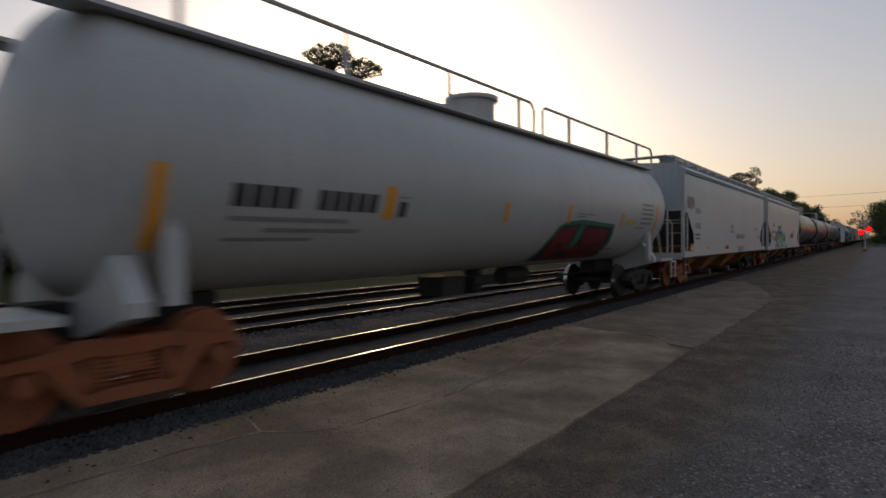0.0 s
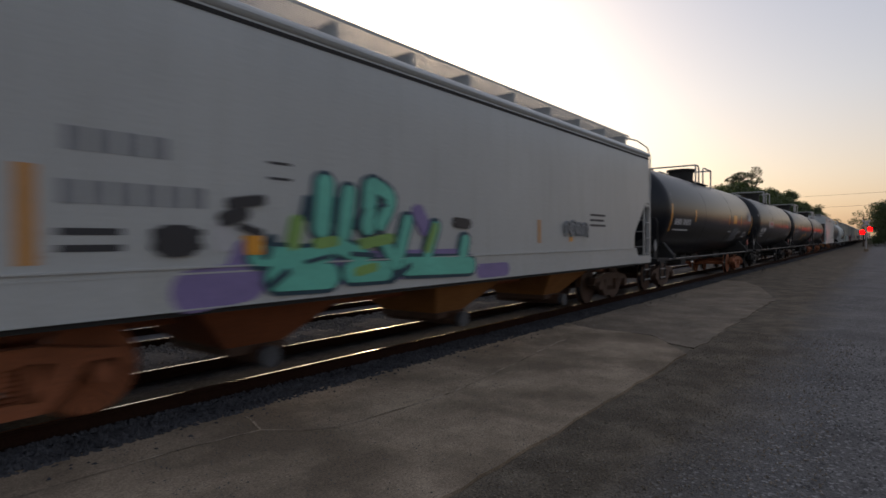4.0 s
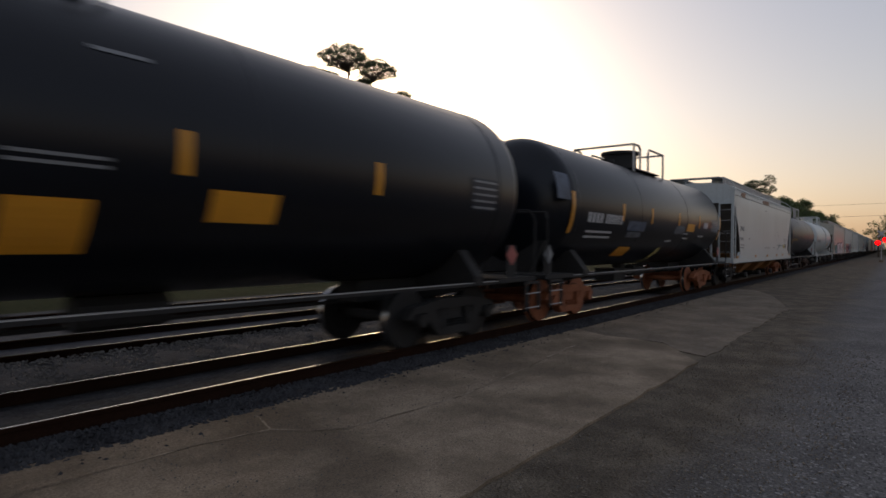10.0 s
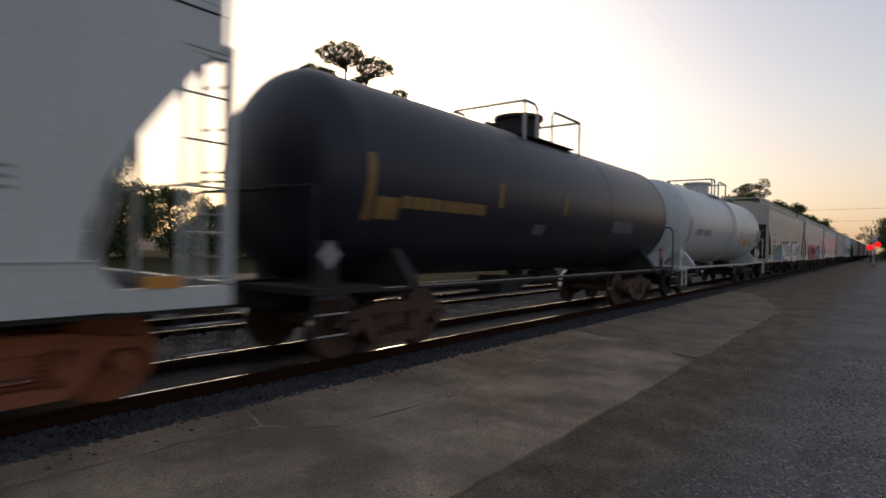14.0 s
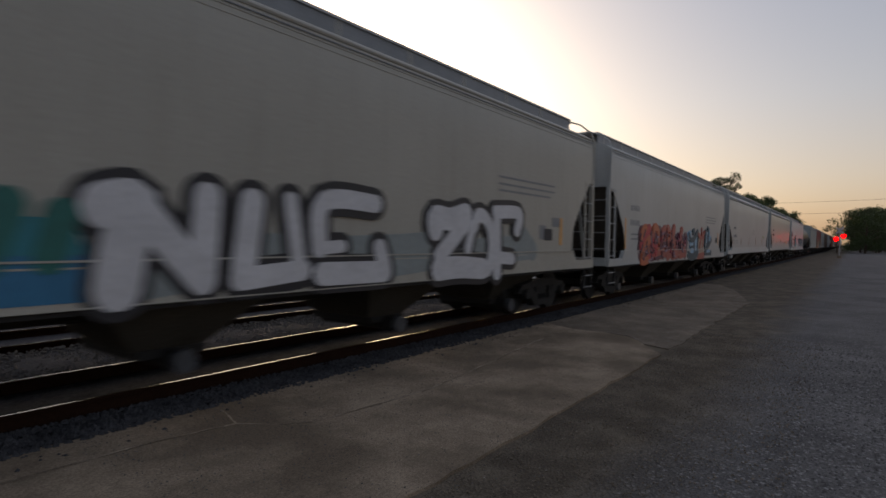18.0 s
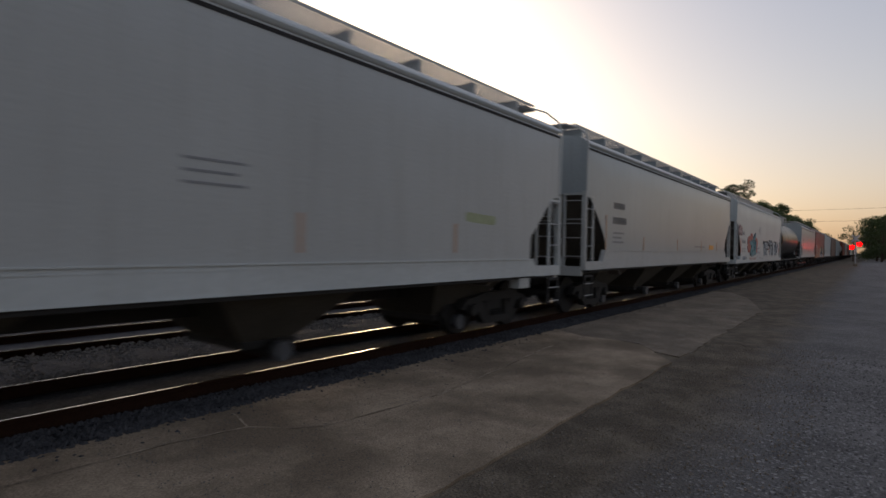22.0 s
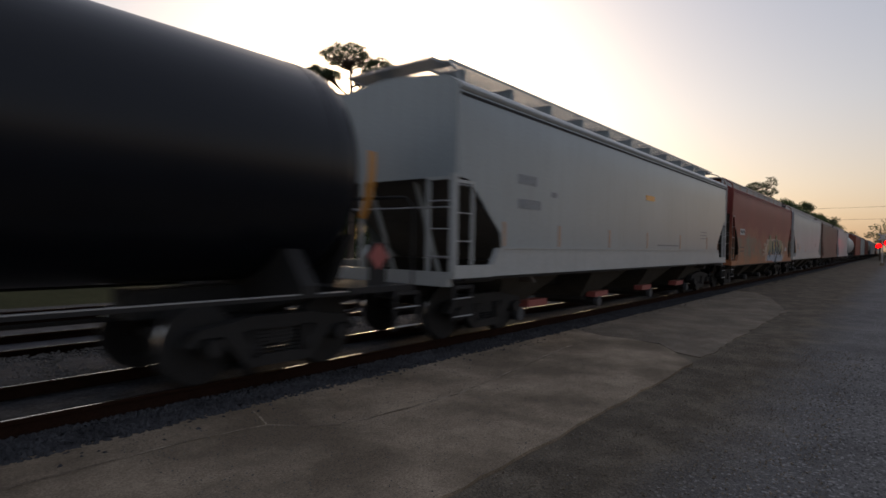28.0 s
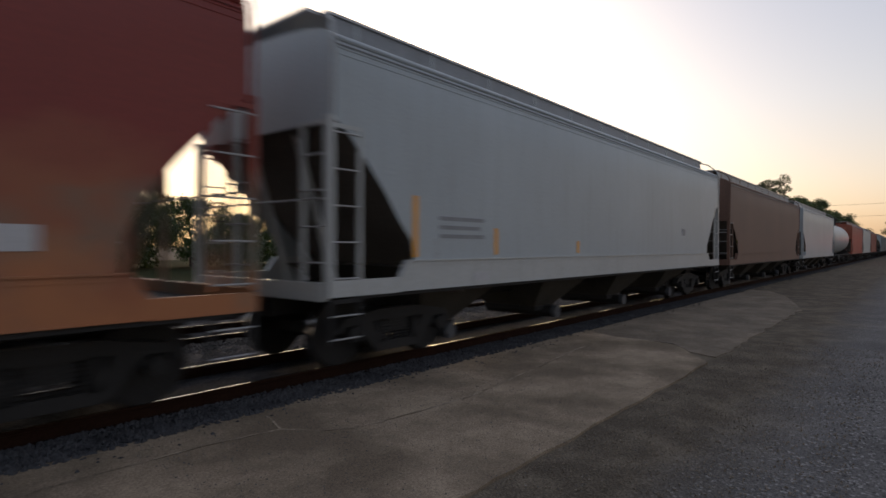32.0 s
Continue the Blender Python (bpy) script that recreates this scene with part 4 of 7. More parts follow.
def drape(car, low, high, radius, axis_z, material, name="painted_field", label=""):
    """A painted field on a tank's near flank, between a lower and an upper line."""
    def at(line, f0):
        f0 *= len(line) - 1
        j = min(len(line) - 2, int(f0))
        return Vector(line[j]).lerp(Vector(line[j + 1]), f0 - j)
    s, m, n = Shape(), 24, 7
    for i in range(m + 1):
        a_, b_ = at(low, i / m), at(high, i / m)
        for j in range(n):
            q = a_.lerp(b_, j / (n - 1))
            s.v.append((q.x, -math.sqrt(max(0.0, radius ** 2 - (q.y - axis_z) ** 2)), q.y))
    s.f = [(i * n + j, i * n + j + 1, (i + 1) * n + j + 1, (i + 1) * n + j) for i in range(m) for j in range(n - 1)]
    return part(name, s, material, car, label, True)


def scrawl(car, x0, x1, z0, z1, letters, material, seed=1, thick=0.025):
    """Loose tags drawn with one line: loops and legs."""
    rnd = random.Random(seed)
    w = (x1 - x0) / letters
    for k in range(letters):
        c, s = x0 + w * (k + 0.5), Shape()
        h = (z1 - z0) * rnd.uniform(0.8, 1.0)
        kind = rnd.randrange(3)
        pts = []
        for j in range(15):
            a_ = math.pi * (1.15 - 1.3 * j / 14)
            pts.append((c + w * 0.45 * math.cos(a_), -1.632, z0 + h * 0.62 + h * 0.36 * math.sin(a_)))
        pts = [(c - w * 0.42, -1.632, z0 + rnd.uniform(0, 0.1))] + pts + [(c + w * (0.4 if kind else -0.1), -1.632, z0 + h * rnd.uniform(0.0, 0.35))]
        s.pipe(pts, thick, 4)
        s.pipe([(c - w * 0.2, -1.632, z0 + h * 0.1), (c - w * 0.12, -1.632, z0 + h * 0.7), (c + w * 0.16, -1.632, z0 + h * 0.75), (c + w * 0.2, -1.632, z0 + h * rnd.uniform(0.1, 0.4))], thick, 4)
        if kind == 1:
            s.pipe([(c - w * 0.25, -1.632, z0 + h * 0.42), (c + w * 0.25, -1.632, z0 + h * 0.45)], thick, 4)
        part("tag_letter", s, material, car, "single-line spray tag")


# ---- the train: first metre of each car along the train, and the car ----
TRAIN = []


def couple(start, car):
    car.matrix_basis = pose(start, TRACK_Y, 0)
    TRAIN.append((start, car))
    return car


W, B, G = MARK_WHITE, MARK_BLACK, MARK_GREY

# 1: grey tank car with a railing along its top
T1 = (1.56, 2.62)
# orange trucks carry painted warm light, dark ones are left unlit
c = couple(0.5, make_tank(18.8, PAINT_LIGHT, STEEL_LIT_RUST, PAINT_LIGHT, "pale grey tank car with a railing along its top", *T1, True, sill_bar=False, inset=1.22, inset_end=0.4, steel_end=STEEL_DARK))
for x, z0, z1, w_, slant in ((11.02, 1.45, 1.6, 0.2, 0.0), (11.3, 1.3, 1.42, 0.3, 0.1), (12.36, 1.3, 1.86, 0.06, -0.15), (12.72, 1.28, 1.6, 0.07, 0.1), (12.95, 1.34, 1.88, 0.06, -0.1), (13.2, 1.5, 1.62, 0.22, 0.0), (13.42, 1.3, 1.7, 0.06, -0.1), (11.7, 1.26, 1.36, 0.4, 0.15)):
    drape(c, [(x, z0), (x + w_, z0)], [(x + slant, z1), (x + slant + w_, z1)], 1.586, 2.62, SPRAY["black"], "letter_outline", "black line between the letters")
stripes(c, [(2.0, 1.6, 2.42, 0.16), (5.15, 1.97, 2.42, 0.2), (8.28, 2.0, 2.36, 0.14), (10.88, 2.03, 2.43, 0.16), (14.1, 2.0, 2.36, 0.14), (16.9, 1.7, 2.7, 0.16)], *T1)
part("label_panel", skin(14.47, 15.22, 2.07, 2.22, 1.564, 2.62), FADED_YELLOW, c, "faded yellow panel")
words(c, [(11.36, 2.24, 0.03, 1, 1.0, 0), (11.36, 2.18, 0.03, 1, 0.5, 0), (5.4, 2.27, 0.02, 1, 0.25, 0), (5.4, 2.0, 0.02, 1, 0.25, 0), (14.2, 1.4, 0.05, 1, 0.4, 0), (15.3, 1.98, 0.03, 1, 0.8, 0)], G, *T1)
words(c, [(2.85, 2.05, 0.24, 4, 0.17, 0.05), (4.0, 2.05, 0.24, 5, 0.16, 0.05), (5.45, 2.02, 0.2, 1, 0.16, 0.02)], B, *T1)
words(c, [(2.85, 1.90, 0.05, 1, 1.7, 0), (3.3, 1.78, 0.05, 1, 1.5, 0), (2.85, 1.68, 0.04, 1, 1.2, 0)], G, *T1)
drape(c, [(10.39, 1.2), (11.22, 1.2), (12.87, 1.2), (14.06, 1.2), (14.25, 1.25), (13.8, 1.96)], [(10.4, 1.2), (10.41, 1.64), (10.62, 1.95), (10.92, 2.06), (11.76, 2.13), (13.75, 2.06)], 1.566, 2.62, SPRAY["pine"], "painted_halo", "green halo of the graffiti")
drape(c, [(10.52, 1.2), (11.22, 1.2), (12.87, 1.2), (13.98, 1.21), (14.05, 1.31), (13.67, 1.96)], [(10.53, 1.2), (10.53, 1.58), (10.7, 1.88), (10.95, 1.98), (11.79, 2.03), (13.66, 1.98)], 1.569, 2.62, SPRAY["black"], "painted_shadow", "black outline of the graffiti")
drape(c, [(10.79, 1.25), (11.2, 1.22), (11.83, 1.23), (11.6, 1.5), (11.57, 1.84)], [(10.7, 1.39), (10.62, 1.82), (10.89, 1.92), (11.28, 1.97), (11.53, 1.98)], 1.572, 2.62, SPRAY["wine"], "letter_fill", "dark red letter")
drape(c, [(12.3, 1.33), (12.78, 1.24), (13.79, 1.27), (13.61, 1.54)], [(11.98, 1.88), (12.6, 1.92), (13.25, 1.93), (13.43, 1.87)], 1.575, 2.62, SPRAY["wine"], "letter_fill", "dark red letter")
drape(c, [(11.43, 1.22), (11.87, 1.21), (12.85, 1.21), (13.75, 1.23)], [(11.31, 1.37), (11.67, 1.46), (12.03, 1.56), (13.53, 1.37)], 1.578, 2.62, SPRAY["wine"], "letter_fill", "dark red letter")
drape(c, [(11.63, 1.46), (11.91, 1.49), (11.94, 1.64), (11.91, 1.95)], [(11.62, 1.53), (11.6, 1.87), (11.67, 2.01), (11.94, 2)], 1.581, 2.62, SPRAY["pine"], "letter_gap", "green gap between the letters")
words(c, [(15.6, 2.1 + 0.13 * k, 0.06, 1, 1.0, 0) for k in range(5)], G, *T1)

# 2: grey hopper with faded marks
c = couple(20.2, make_hopper(17.05, PAINT_GREY, PAINT_LIGHT, STEEL_LIT_RUST, CHUTE_LIT_OCHRE, 4, "mesh", "grey covered hopper car with warm-lit rusty chutes and a pale sill", steel_end=STEEL_DARK, sill=(1.05, 1.5)))
words(c, [(1.58, 2.60, 0.20, 4, 0.14, 0.06), (1.58, 2.04, 0.22, 5, 0.11, 0.05)], G)
words(c, [(1.58, 1.80, 0.06, 1, 0.7, 0), (1.58, 1.66, 0.06, 1, 0.6, 0), (7.8, 2.26, 0.04, 1, 0.5, 0), (7.8, 2.17, 0.04, 1, 0.6, 0), (7.8, 2.03, 0.05, 1, 0.4, 0), (7.8, 1.95, 0.05, 1, 0.7, 0), (13.8, 2.2, 0.03, 1, 0.9, 0), (13.8, 2.1, 0.03, 1, 0.9, 0), (14.6, 1.75, 0.04, 1, 1.2, 0)], B)
part("reflector_strip", Shape().box(0.82, 1.55, -1.634, -1.62, 1.28, 1.40), YELLOW, c, "yellow reflective strip")
for x in (3.3, 6.14, 8.8, 11.6, 14.0):
    part("reflector_strip", Shape().box(x, x + 0.38, -1.634, -1.62, 1.26, 1.37), YELLOW, c)
scrawl(c, 8.95, 10.9, 1.68, 1.92, 6, FADED_CORAL, 3, 0.02)
scrawl(c, 9.3, 10.8, 1.05, 1.40, 4, SMOKE, 4, 0.02)
scrawl(c, 6.6, 7.1, 1.2, 1.4, 2, SPRAY["coral"], 6, 0.02)
scrawl(c, 0.5, 1.3, 2.7, 3.2, 2, FADED_CORAL, 5, 0.02)

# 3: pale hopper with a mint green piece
c = couple(38.6, make_hopper(17.0, PAINT_LIGHT, PAINT_LIGHT, STEEL_LIT_RUST, CHUTE_LIT_OCHRE, 3, "mesh", "pale grey covered hopper car with mint green graffiti", lit_bays=(0,), steel_end=STEEL_BROWN))
words(c, [(2.16, 2.42, 0.20, 4, 0.16, 0.07), (2.12, 1.98, 0.20, 6, 0.15, 0.07)], G)
words(c, [(2.1, 1.72, 0.06, 1, 0.5, 0), (2.85, 1.72, 0.06, 1, 0.5, 0), (2.1, 1.58, 0.06, 1, 0.5, 0), (2.85, 1.58, 0.06, 1, 0.5, 0), (4.1, 2.5, 0.03, 1, 0.3, 0), (4.1, 2.33, 0.03, 1, 0.3, 0), (12.7, 2.2, 0.05, 1, 0.9, 0), (12.7, 2.08, 0.05, 1, 0.8, 0), (12.7, 1.96, 0.05, 1, 0.9, 0)], B)
brush(c, [(0.42, [(3.21, 1.18), (3.83, 1.25)]), (0.34, [(3.83, 1.52), (3.73, 1.29)]), (0.24, [(8.16, 1.15), (8.96, 1.15)]), (0.26, [(6.58, 2.05), (6.73, 1.85)]), (0.4, [(4.1, 1.33), (7.68, 1.33)])], SPRAY["violet"], -1.627, "painted_cloud", "violet sprayed background")
mint_letters = [(0.24, [(4.86, 2.33), (4.8, 1.82)]), (0.2, [(5.24, 2.25), (5.15, 1.76)]), (0.22, [(5.62, 2.35), (5.56, 1.84)]), (0.18, [(5.67, 2.39), (5.99, 2.22), (5.79, 1.88)]), (0.18, [(6.33, 1.93), (6.15, 1.46)]), (0.17, [(6.96, 1.86), (6.76, 1.44)]), (0.2, [(7.71, 1.65), (7.6, 1.29)]), (0.22, [(3.93, 1.51), (4.56, 1.47), (4.86, 1.52)]), (0.2, [(4.99, 1.62), (5.46, 1.46)]), (0.18, [(5.87, 1.62), (6.09, 1.35)]), (0.3, [(4.18, 1.26), (4.9, 1.24)]), (0.26, [(5.26, 1.27), (5.87, 1.26)]), (0.26, [(6.32, 1.3), (7.83, 1.26)])]
brush(c, mint_letters, SPRAY["night"], -1.634, "letter_outline", "dark teal outline", 0.1)
brush(c, mint_letters, SPRAY["mint"], -1.646, "letter_fill", "mint green letters")
brush(c, [(0.16, [(4.45, 1.88), (4.39, 1.63)]), (0.14, [(5.46, 1.62), (5.98, 1.69)]), (0.12, [(6.94, 1.86), (6.76, 1.53)]), (0.13, [(4.73, 1.63), (4.99, 1.66)]), (0.12, [(5.36, 1.27), (5.66, 1.32)])], SPRAY["green"], -1.656, "letter_shine", "yellow-green fade")
brush(c, [(0.08, [(4.61, 2.15), (4.55, 1.92)]), (0.1, [(4.11, 1.69), (4.02, 1.51)]), (0.06, [(5.26, 1.5), (5.66, 1.47)]), (0.08, [(5.98, 1.12), (6.35, 1.31)]), (0.05, [(4.56, 1.42), (4.9, 1.48)]), (0.06, [(5.46, 2.05), (5.36, 1.83)]), (0.09, [(4.29, 1.32), (4.1, 1.2)]), (0.05, [(5.04, 2.17), (5.01, 1.9)]), (0.05, [(5.72, 2.1), (5.88, 2.13)])], SPRAY["night"], -1.659, "letter_outline", "dark teal outline")
brush(c, [(0.12, [(3.65, 2.05), (3.99, 2.1)]), (0.16, [(3.58, 1.89), (3.77, 1.95)]), (0.08, [(3.77, 1.81), (3.98, 1.75)]), (0.16, [(7.5, 1.94), (7.81, 1.92)]), (0.3, [(3, 1.67), (3.16, 1.67)])], SPRAY["black"], -1.629, "black_spot", "black sprayed spot")
scrawl(c, 11.3, 12.5, 1.7, 2.1, 4, G, 13, 0.03)
part("black_spot", Shape().prism(blob(1.5, 1.9, 0.3, 0.34, 16, 0.1, random.Random(5)), "y", -1.608, -1.60), SPRAY["black"], c)
stripes(c, [(1.82, 1.48, 2.28, 0.14), (10.2, 1.6, 2.05, 0.1)], material=DULL_AMBER)
stripes(c, [(11.6, 1.62, 1.82, 0.16)])
part("label_patch", Shape().box(3.78, 3.98, -1.662, -1.60, 1.52, 1.72), YELLOW, c)
part("label_patch", Shape().box(3.45, 3.68, -1.608, -1.60, 1.56, 1.86), W, c)


SHELL = [1.5, 2.58]


def black_tank(start, length, tall, small, texts, paint=None, steel=None, label="black tank car with white stencils and yellow strips", mark=None, strip=None, placard=None, end=None, shell=(1.5, 2.58), steel_end=None, dome=0.5, head=0.62):
    """A tank car: tall and small reflector strips by place, and rows of stencils as (x, z, height, count, width, gap)."""
    c = couple(start, make_tank(length, paint or PAINT_BLACK, steel or STEEL_LIT_RUST, STEEL_DARK, label, *shell, dome_at=dome, inset=head, inset_end=end, steel_end=steel_end))
    SHELL[:] = shell
    stripes(c, [(x, 1.92, 2.80, 0.13) for x in tall] + [(x, 2.28, 2.70, 0.12) for x in small], *shell, material=strip)
    words(c, texts, mark or W, *shell)
    for x in (0.5, length - 0.6):
        part("placard", Shape().prism([(x, 1.27), (x + 0.19, 1.46), (x, 1.65), (x - 0.19, 1.46)], "y", -1.32, -1.31), placard or (PLACARD if x > 5 else MARK_GREY), c, "diamond hazard placard on a holder")
        part("placard_holder", Shape().box(x - 0.16, x + 0.16, -1.308, -1.29, 1.06, 1.64), STEEL_DARK, c)
    return c


def panel(c, x0, x1, z0, z1, material, lines=0, label="worn stencilled data panel", line_mat=None):
    part("data_panel", skin(x0, x1, z0, z1, SHELL[0] + 0.001, SHELL[1]), material, c, label)
    h = (z1 - z0) / max(1, lines)
    words(c, [(x0 + 0.05, z0 + h * (k + 0.3), h * 0.35, 1, x1 - x0 - 0.1, 0) for k in range(lines)], line_mat or MARK_GREY, SHELL[0] + 0.006, SHELL[1])


# 4 to 7: black tank cars
c = black_tank(56.5, 16.6, (1.4, 15.75), (4.4, 10.25, 12.95), [(1.9, 2.14, 0.2, 4, 0.15, 0.06), (2.9, 2.14, 0.2, 5, 0.14, 0.06), (1.9, 1.95, 0.05, 1, 1.8, 0), (10.3, 1.96, 0.04, 1, 0.85, 0), (12.5, 2.0, 0.03, 1, 0.9, 0), (12.5, 1.93, 0.03, 1, 0.8, 0), (12.1, 1.7, 0.03, 1, 0.9, 0)], steel=STEEL_BROWN, end=0.3, shell=(1.56, 2.6), steel_end=STEEL_LIT_RUST)
panel(c, 11.2, 11.95, 2.34, 2.72, YELLOW, 0, "yellow warning panel")
panel(c, 14.6, 15.6, 2.52, 2.95, MARK_GREY, 6, line_mat=W)
panel(c, 14.05, 14.85, 1.75, 1.97, W, 0, "white framed test panel")
panel(c, 14.1, 14.8, 1.78, 1.94, PAINT_BLACK, 0, "black middle of the test panel")
part("sprayed_tag", skin(11.4, 12.6, 1.55, 2.15, SHELL[0] + 0.003, SHELL[1]), FAINT_SPRAY, c, "smeared pale sprayed tag")
c = black_tank(74.0, 16.2, (14.9,), (), [(1.86, 2.05, 0.24, 3, 0.18, 0.06), (2.8, 2.05, 0.24, 3, 0.2, 0.06), (1.82, 1.92, 0.05, 1, 0.75, 0), (2.65, 1.92, 0.05, 1, 0.65, 0), (1.84, 1.8, 0.05, 1, 0.4, 0), (2.4, 1.8, 0.05, 1, 0.8, 0), (7.6, 2.22, 0.03, 1, 0.5, 0), (9.7, 2.2, 0.03, 1, 0.5, 0), (9.75, 2.12, 0.03, 1, 0.5, 0), (9.8, 2.04, 0.03, 1, 0.3, 0), (0.35, 2.9, 0.06, 3, 0.1, 0.03)], steel=STEEL_DARK, shell=(1.55, 2.62), end=0.4, dome=0.4815)
panel(c, 4.36, 6.12, 2.33, 2.69, W, 0, "white panel with a red band")
part("label_band", skin(4.7, 5.95, 2.45, 2.64, SHELL[0] + 0.006, SHELL[1]), PLACARD, c, "red band")
part("label_band", skin(4.4, 6.05, 2.36, 2.40, SHELL[0] + 0.006, SHELL[1]), MARK_BLACK, c)
panel(c, 13.5, 14.7, 2.4, 2.9, PAINT_NAVY, 7, line_mat=MARK_GREY)
panel(c, 13.4, 14.2, 1.9, 2.12, W, 0, "white framed test panel")
panel(c, 13.45, 14.15, 1.93, 2.09, PAINT_BLACK, 0, "black middle of the test panel")
c = black_tank(90.4, 16.6, (1.35,), (4.48, 7.0, 9.7, 12.28), [(1.55, 2.14, 0.2, 4, 0.17, 0.05), (2.7, 2.14, 0.2, 6, 0.17, 0.05), (2.6, 1.98, 0.04, 1, 1.8, 0), (2.6, 1.9, 0.04, 1, 1.8, 0), (0.3, 2.9, 0.05, 3, 0.12, 0.03), (8.35, 2.33, 0.03, 1, 0.75, 0), (8.35, 2.26, 0.03, 1, 0.75, 0), (9.0, 3.3, 0.04, 1, 0.5, 0)], steel=STEEL_BROWN, steel_end=STEEL_DARK, end=0.2, dome=0.479, shell=(1.55, 2.6), head=0.48, mark=MARK_GREY)
panel(c, 8.35, 9.0, 1.53, 2.0, YELLOW, 0, "yellow panel")
panel(c, 10.07, 10.85, 1.85, 2.17, YELLOW, 0, "yellow warning panel")
panel(c, 14.4, 15.15, 2.2, 2.72, PAINT_NAVY, 5, line_mat=MARK_GREY)
c = black_tank(107.3, 15.2, (1.2, 14.02), (4.05, 6.2, 8.75, 11.1), [(2.05, 2.18, 0.22, 4, 0.16, 0.06), (3.05, 2.18, 0.22, 6, 0.13, 0.05), (2.1, 1.95, 0.05, 1, 1.5, 0), (2.1, 1.83, 0.05, 1, 1.5, 0), (9.2, 2.05, 0.03, 1, 0.8, 0), (9.6, 1.9, 0.04, 1, 0.6, 0), (11.3, 2.0, 0.04, 1, 0.7, 0), (8.0, 1.8, 0.04, 1, 0.6, 0)])
part("sprayed_tag", skin(0.5, 1.1, 2.6, 3.15, SHELL[0] + 0.006, SHELL[1]), FAINT_BLUE, c, "faded blue sprayed tag")
part("sprayed_tag", skin(4.5, 5.8, 2.05, 2.3, SHELL[0] + 0.006, SHELL[1]), FAINT_BLUE, c, "faded blue sprayed tag")
part("sprayed_tag", skin(4.6, 5.6, 1.88, 2.02, SHELL[0] + 0.004, SHELL[1]), FAINT_SPRAY, c, "pale sprayed scribble")
part("sprayed_tag", skin(8.5, 9.5, 2.05, 2.3, SHELL[0] + 0.004, SHELL[1]), FAINT_SPRAY, c, "pale sprayed scribble")
panel(c, 4.6, 5.5, 1.38, 1.63, YELLOW, 0, "yellow panel")
panel(c, 9.75, 10.6, 2.15, 2.4, YELLOW, 0, "yellow warning panel")
panel(c, 11.72, 12.25, 2.3, 2.5, W, 0, "white plate")
panel(c, 12.8, 13.85, 2.2, 2.65, GREY_PANEL, 7, line_mat=PAINT_BLACK)
panel(c, 7.75, 8.1, 1.15, 1.6, FADED_YELLOW, 0, "faded yellow plate")

# 8: white hopper
c = couple(123.2, make_hopper(16.5, PAINT_WHITE, PAINT_WHITE, STEEL_DARK, CHUTE_LIT_OCHRE, 4, "plate", "white covered hopper car with rust stains along its roof", open_round=3.5, steel_end=STEEL_LIT_RUST, sill=(0.98, 1.43), lap=True))
words(c, [(1.43, 2.36, 0.2, 4, 0.15, 0.05), (1.43, 1.94, 0.14, 5, 0.09, 0.04), (1.4, 1.72, 0.05, 1, 0.8, 0), (1.4, 1.6, 0.05, 1, 0.8, 0)], G)
words(c, [(7.3, 1.60, 0.04, 1, 1.6, 0), (9.9, 1.62, 0.04, 1, 0.6, 0), (13.65, 2.13, 0.03, 1, 1.0, 0), (13.65, 2.05, 0.03, 1, 1.0, 0), (13.65, 1.97, 0.03, 1, 1.0, 0), (11.4, 1.66, 0.14, 4, 0.05, 0.22), (14.3, 1.64, 0.16, 1, 0.18, 0), (3.2, 2.0, 0.05, 1, 0.3, 0)], G)
for x in (0.6, 4.6, 7.75, 10.8, 12.9, 15.6):
    part("reflector_strip", Shape().box(x, x + 0.36, -1.634, -1.62, 1.17, 1.28), DULL_AMBER, c, "dull amber reflector strip")
for k, (x, w_) in enumerate(((1.9, 1.0), (7.0, 0.7), (7.7, 0.9), (8.1, 0.4))):
    part("rust_stain", Shape().prism(blob(x, 3.93, w_, 0.2, 16, 0.3, random.Random(k)), "y", -1.613, -1.60), RUST_STAIN, c, "rust stain below the roof edge")
brush(c, [(0.10, [(10.4, 2.3), (10.56, 2.29)]), (0.08, [(11.02, 2.5), (11.07, 2.5)]), (0.07, [(11.3, 2.49), (11.38, 2.49)]), (0.12, [(11.57, 2.3), (11.62, 2.3)]), (0.07, [(10.95, 2.05), (11.05, 2.05)])], SMOKE, -1.6015, "grime_spot", "faint dark smudge")
brush(c, [(0.12, [(11.3, 1.8), (11.36, 1.78)]), (0.10, [(11.66, 1.62), (11.82, 1.74), (11.86, 1.79)]), (0.10, [(12.05, 1.8), (12.1, 1.77)]), (0.06, [(12.1, 1.75), (12.5, 1.77), (13.0, 1.74)]), (0.05, [(11.2, 1.55), (11.6, 1.62)])], TEAL_SMEAR, -1.602, "paint_smear", "thin teal smear")
part("label_panel", Shape().box(13.3, 13.92, -1.608, -1.6, 1.62, 1.82), FADED_YELLOW, c, "faded ochre label plate")
part("test_panel", Shape().box(14.06, 14.4, -1.608, -1.6, 1.62, 1.86), MARK_BLACK, c, "black test panel with faint lines")
part("grime_spot", Shape().prism(blob(7.49, 3.52, 0.25, 0.07, 12, 0.3, random.Random(9)), "y", -1.604, -1.60), MARK_GREY, c)

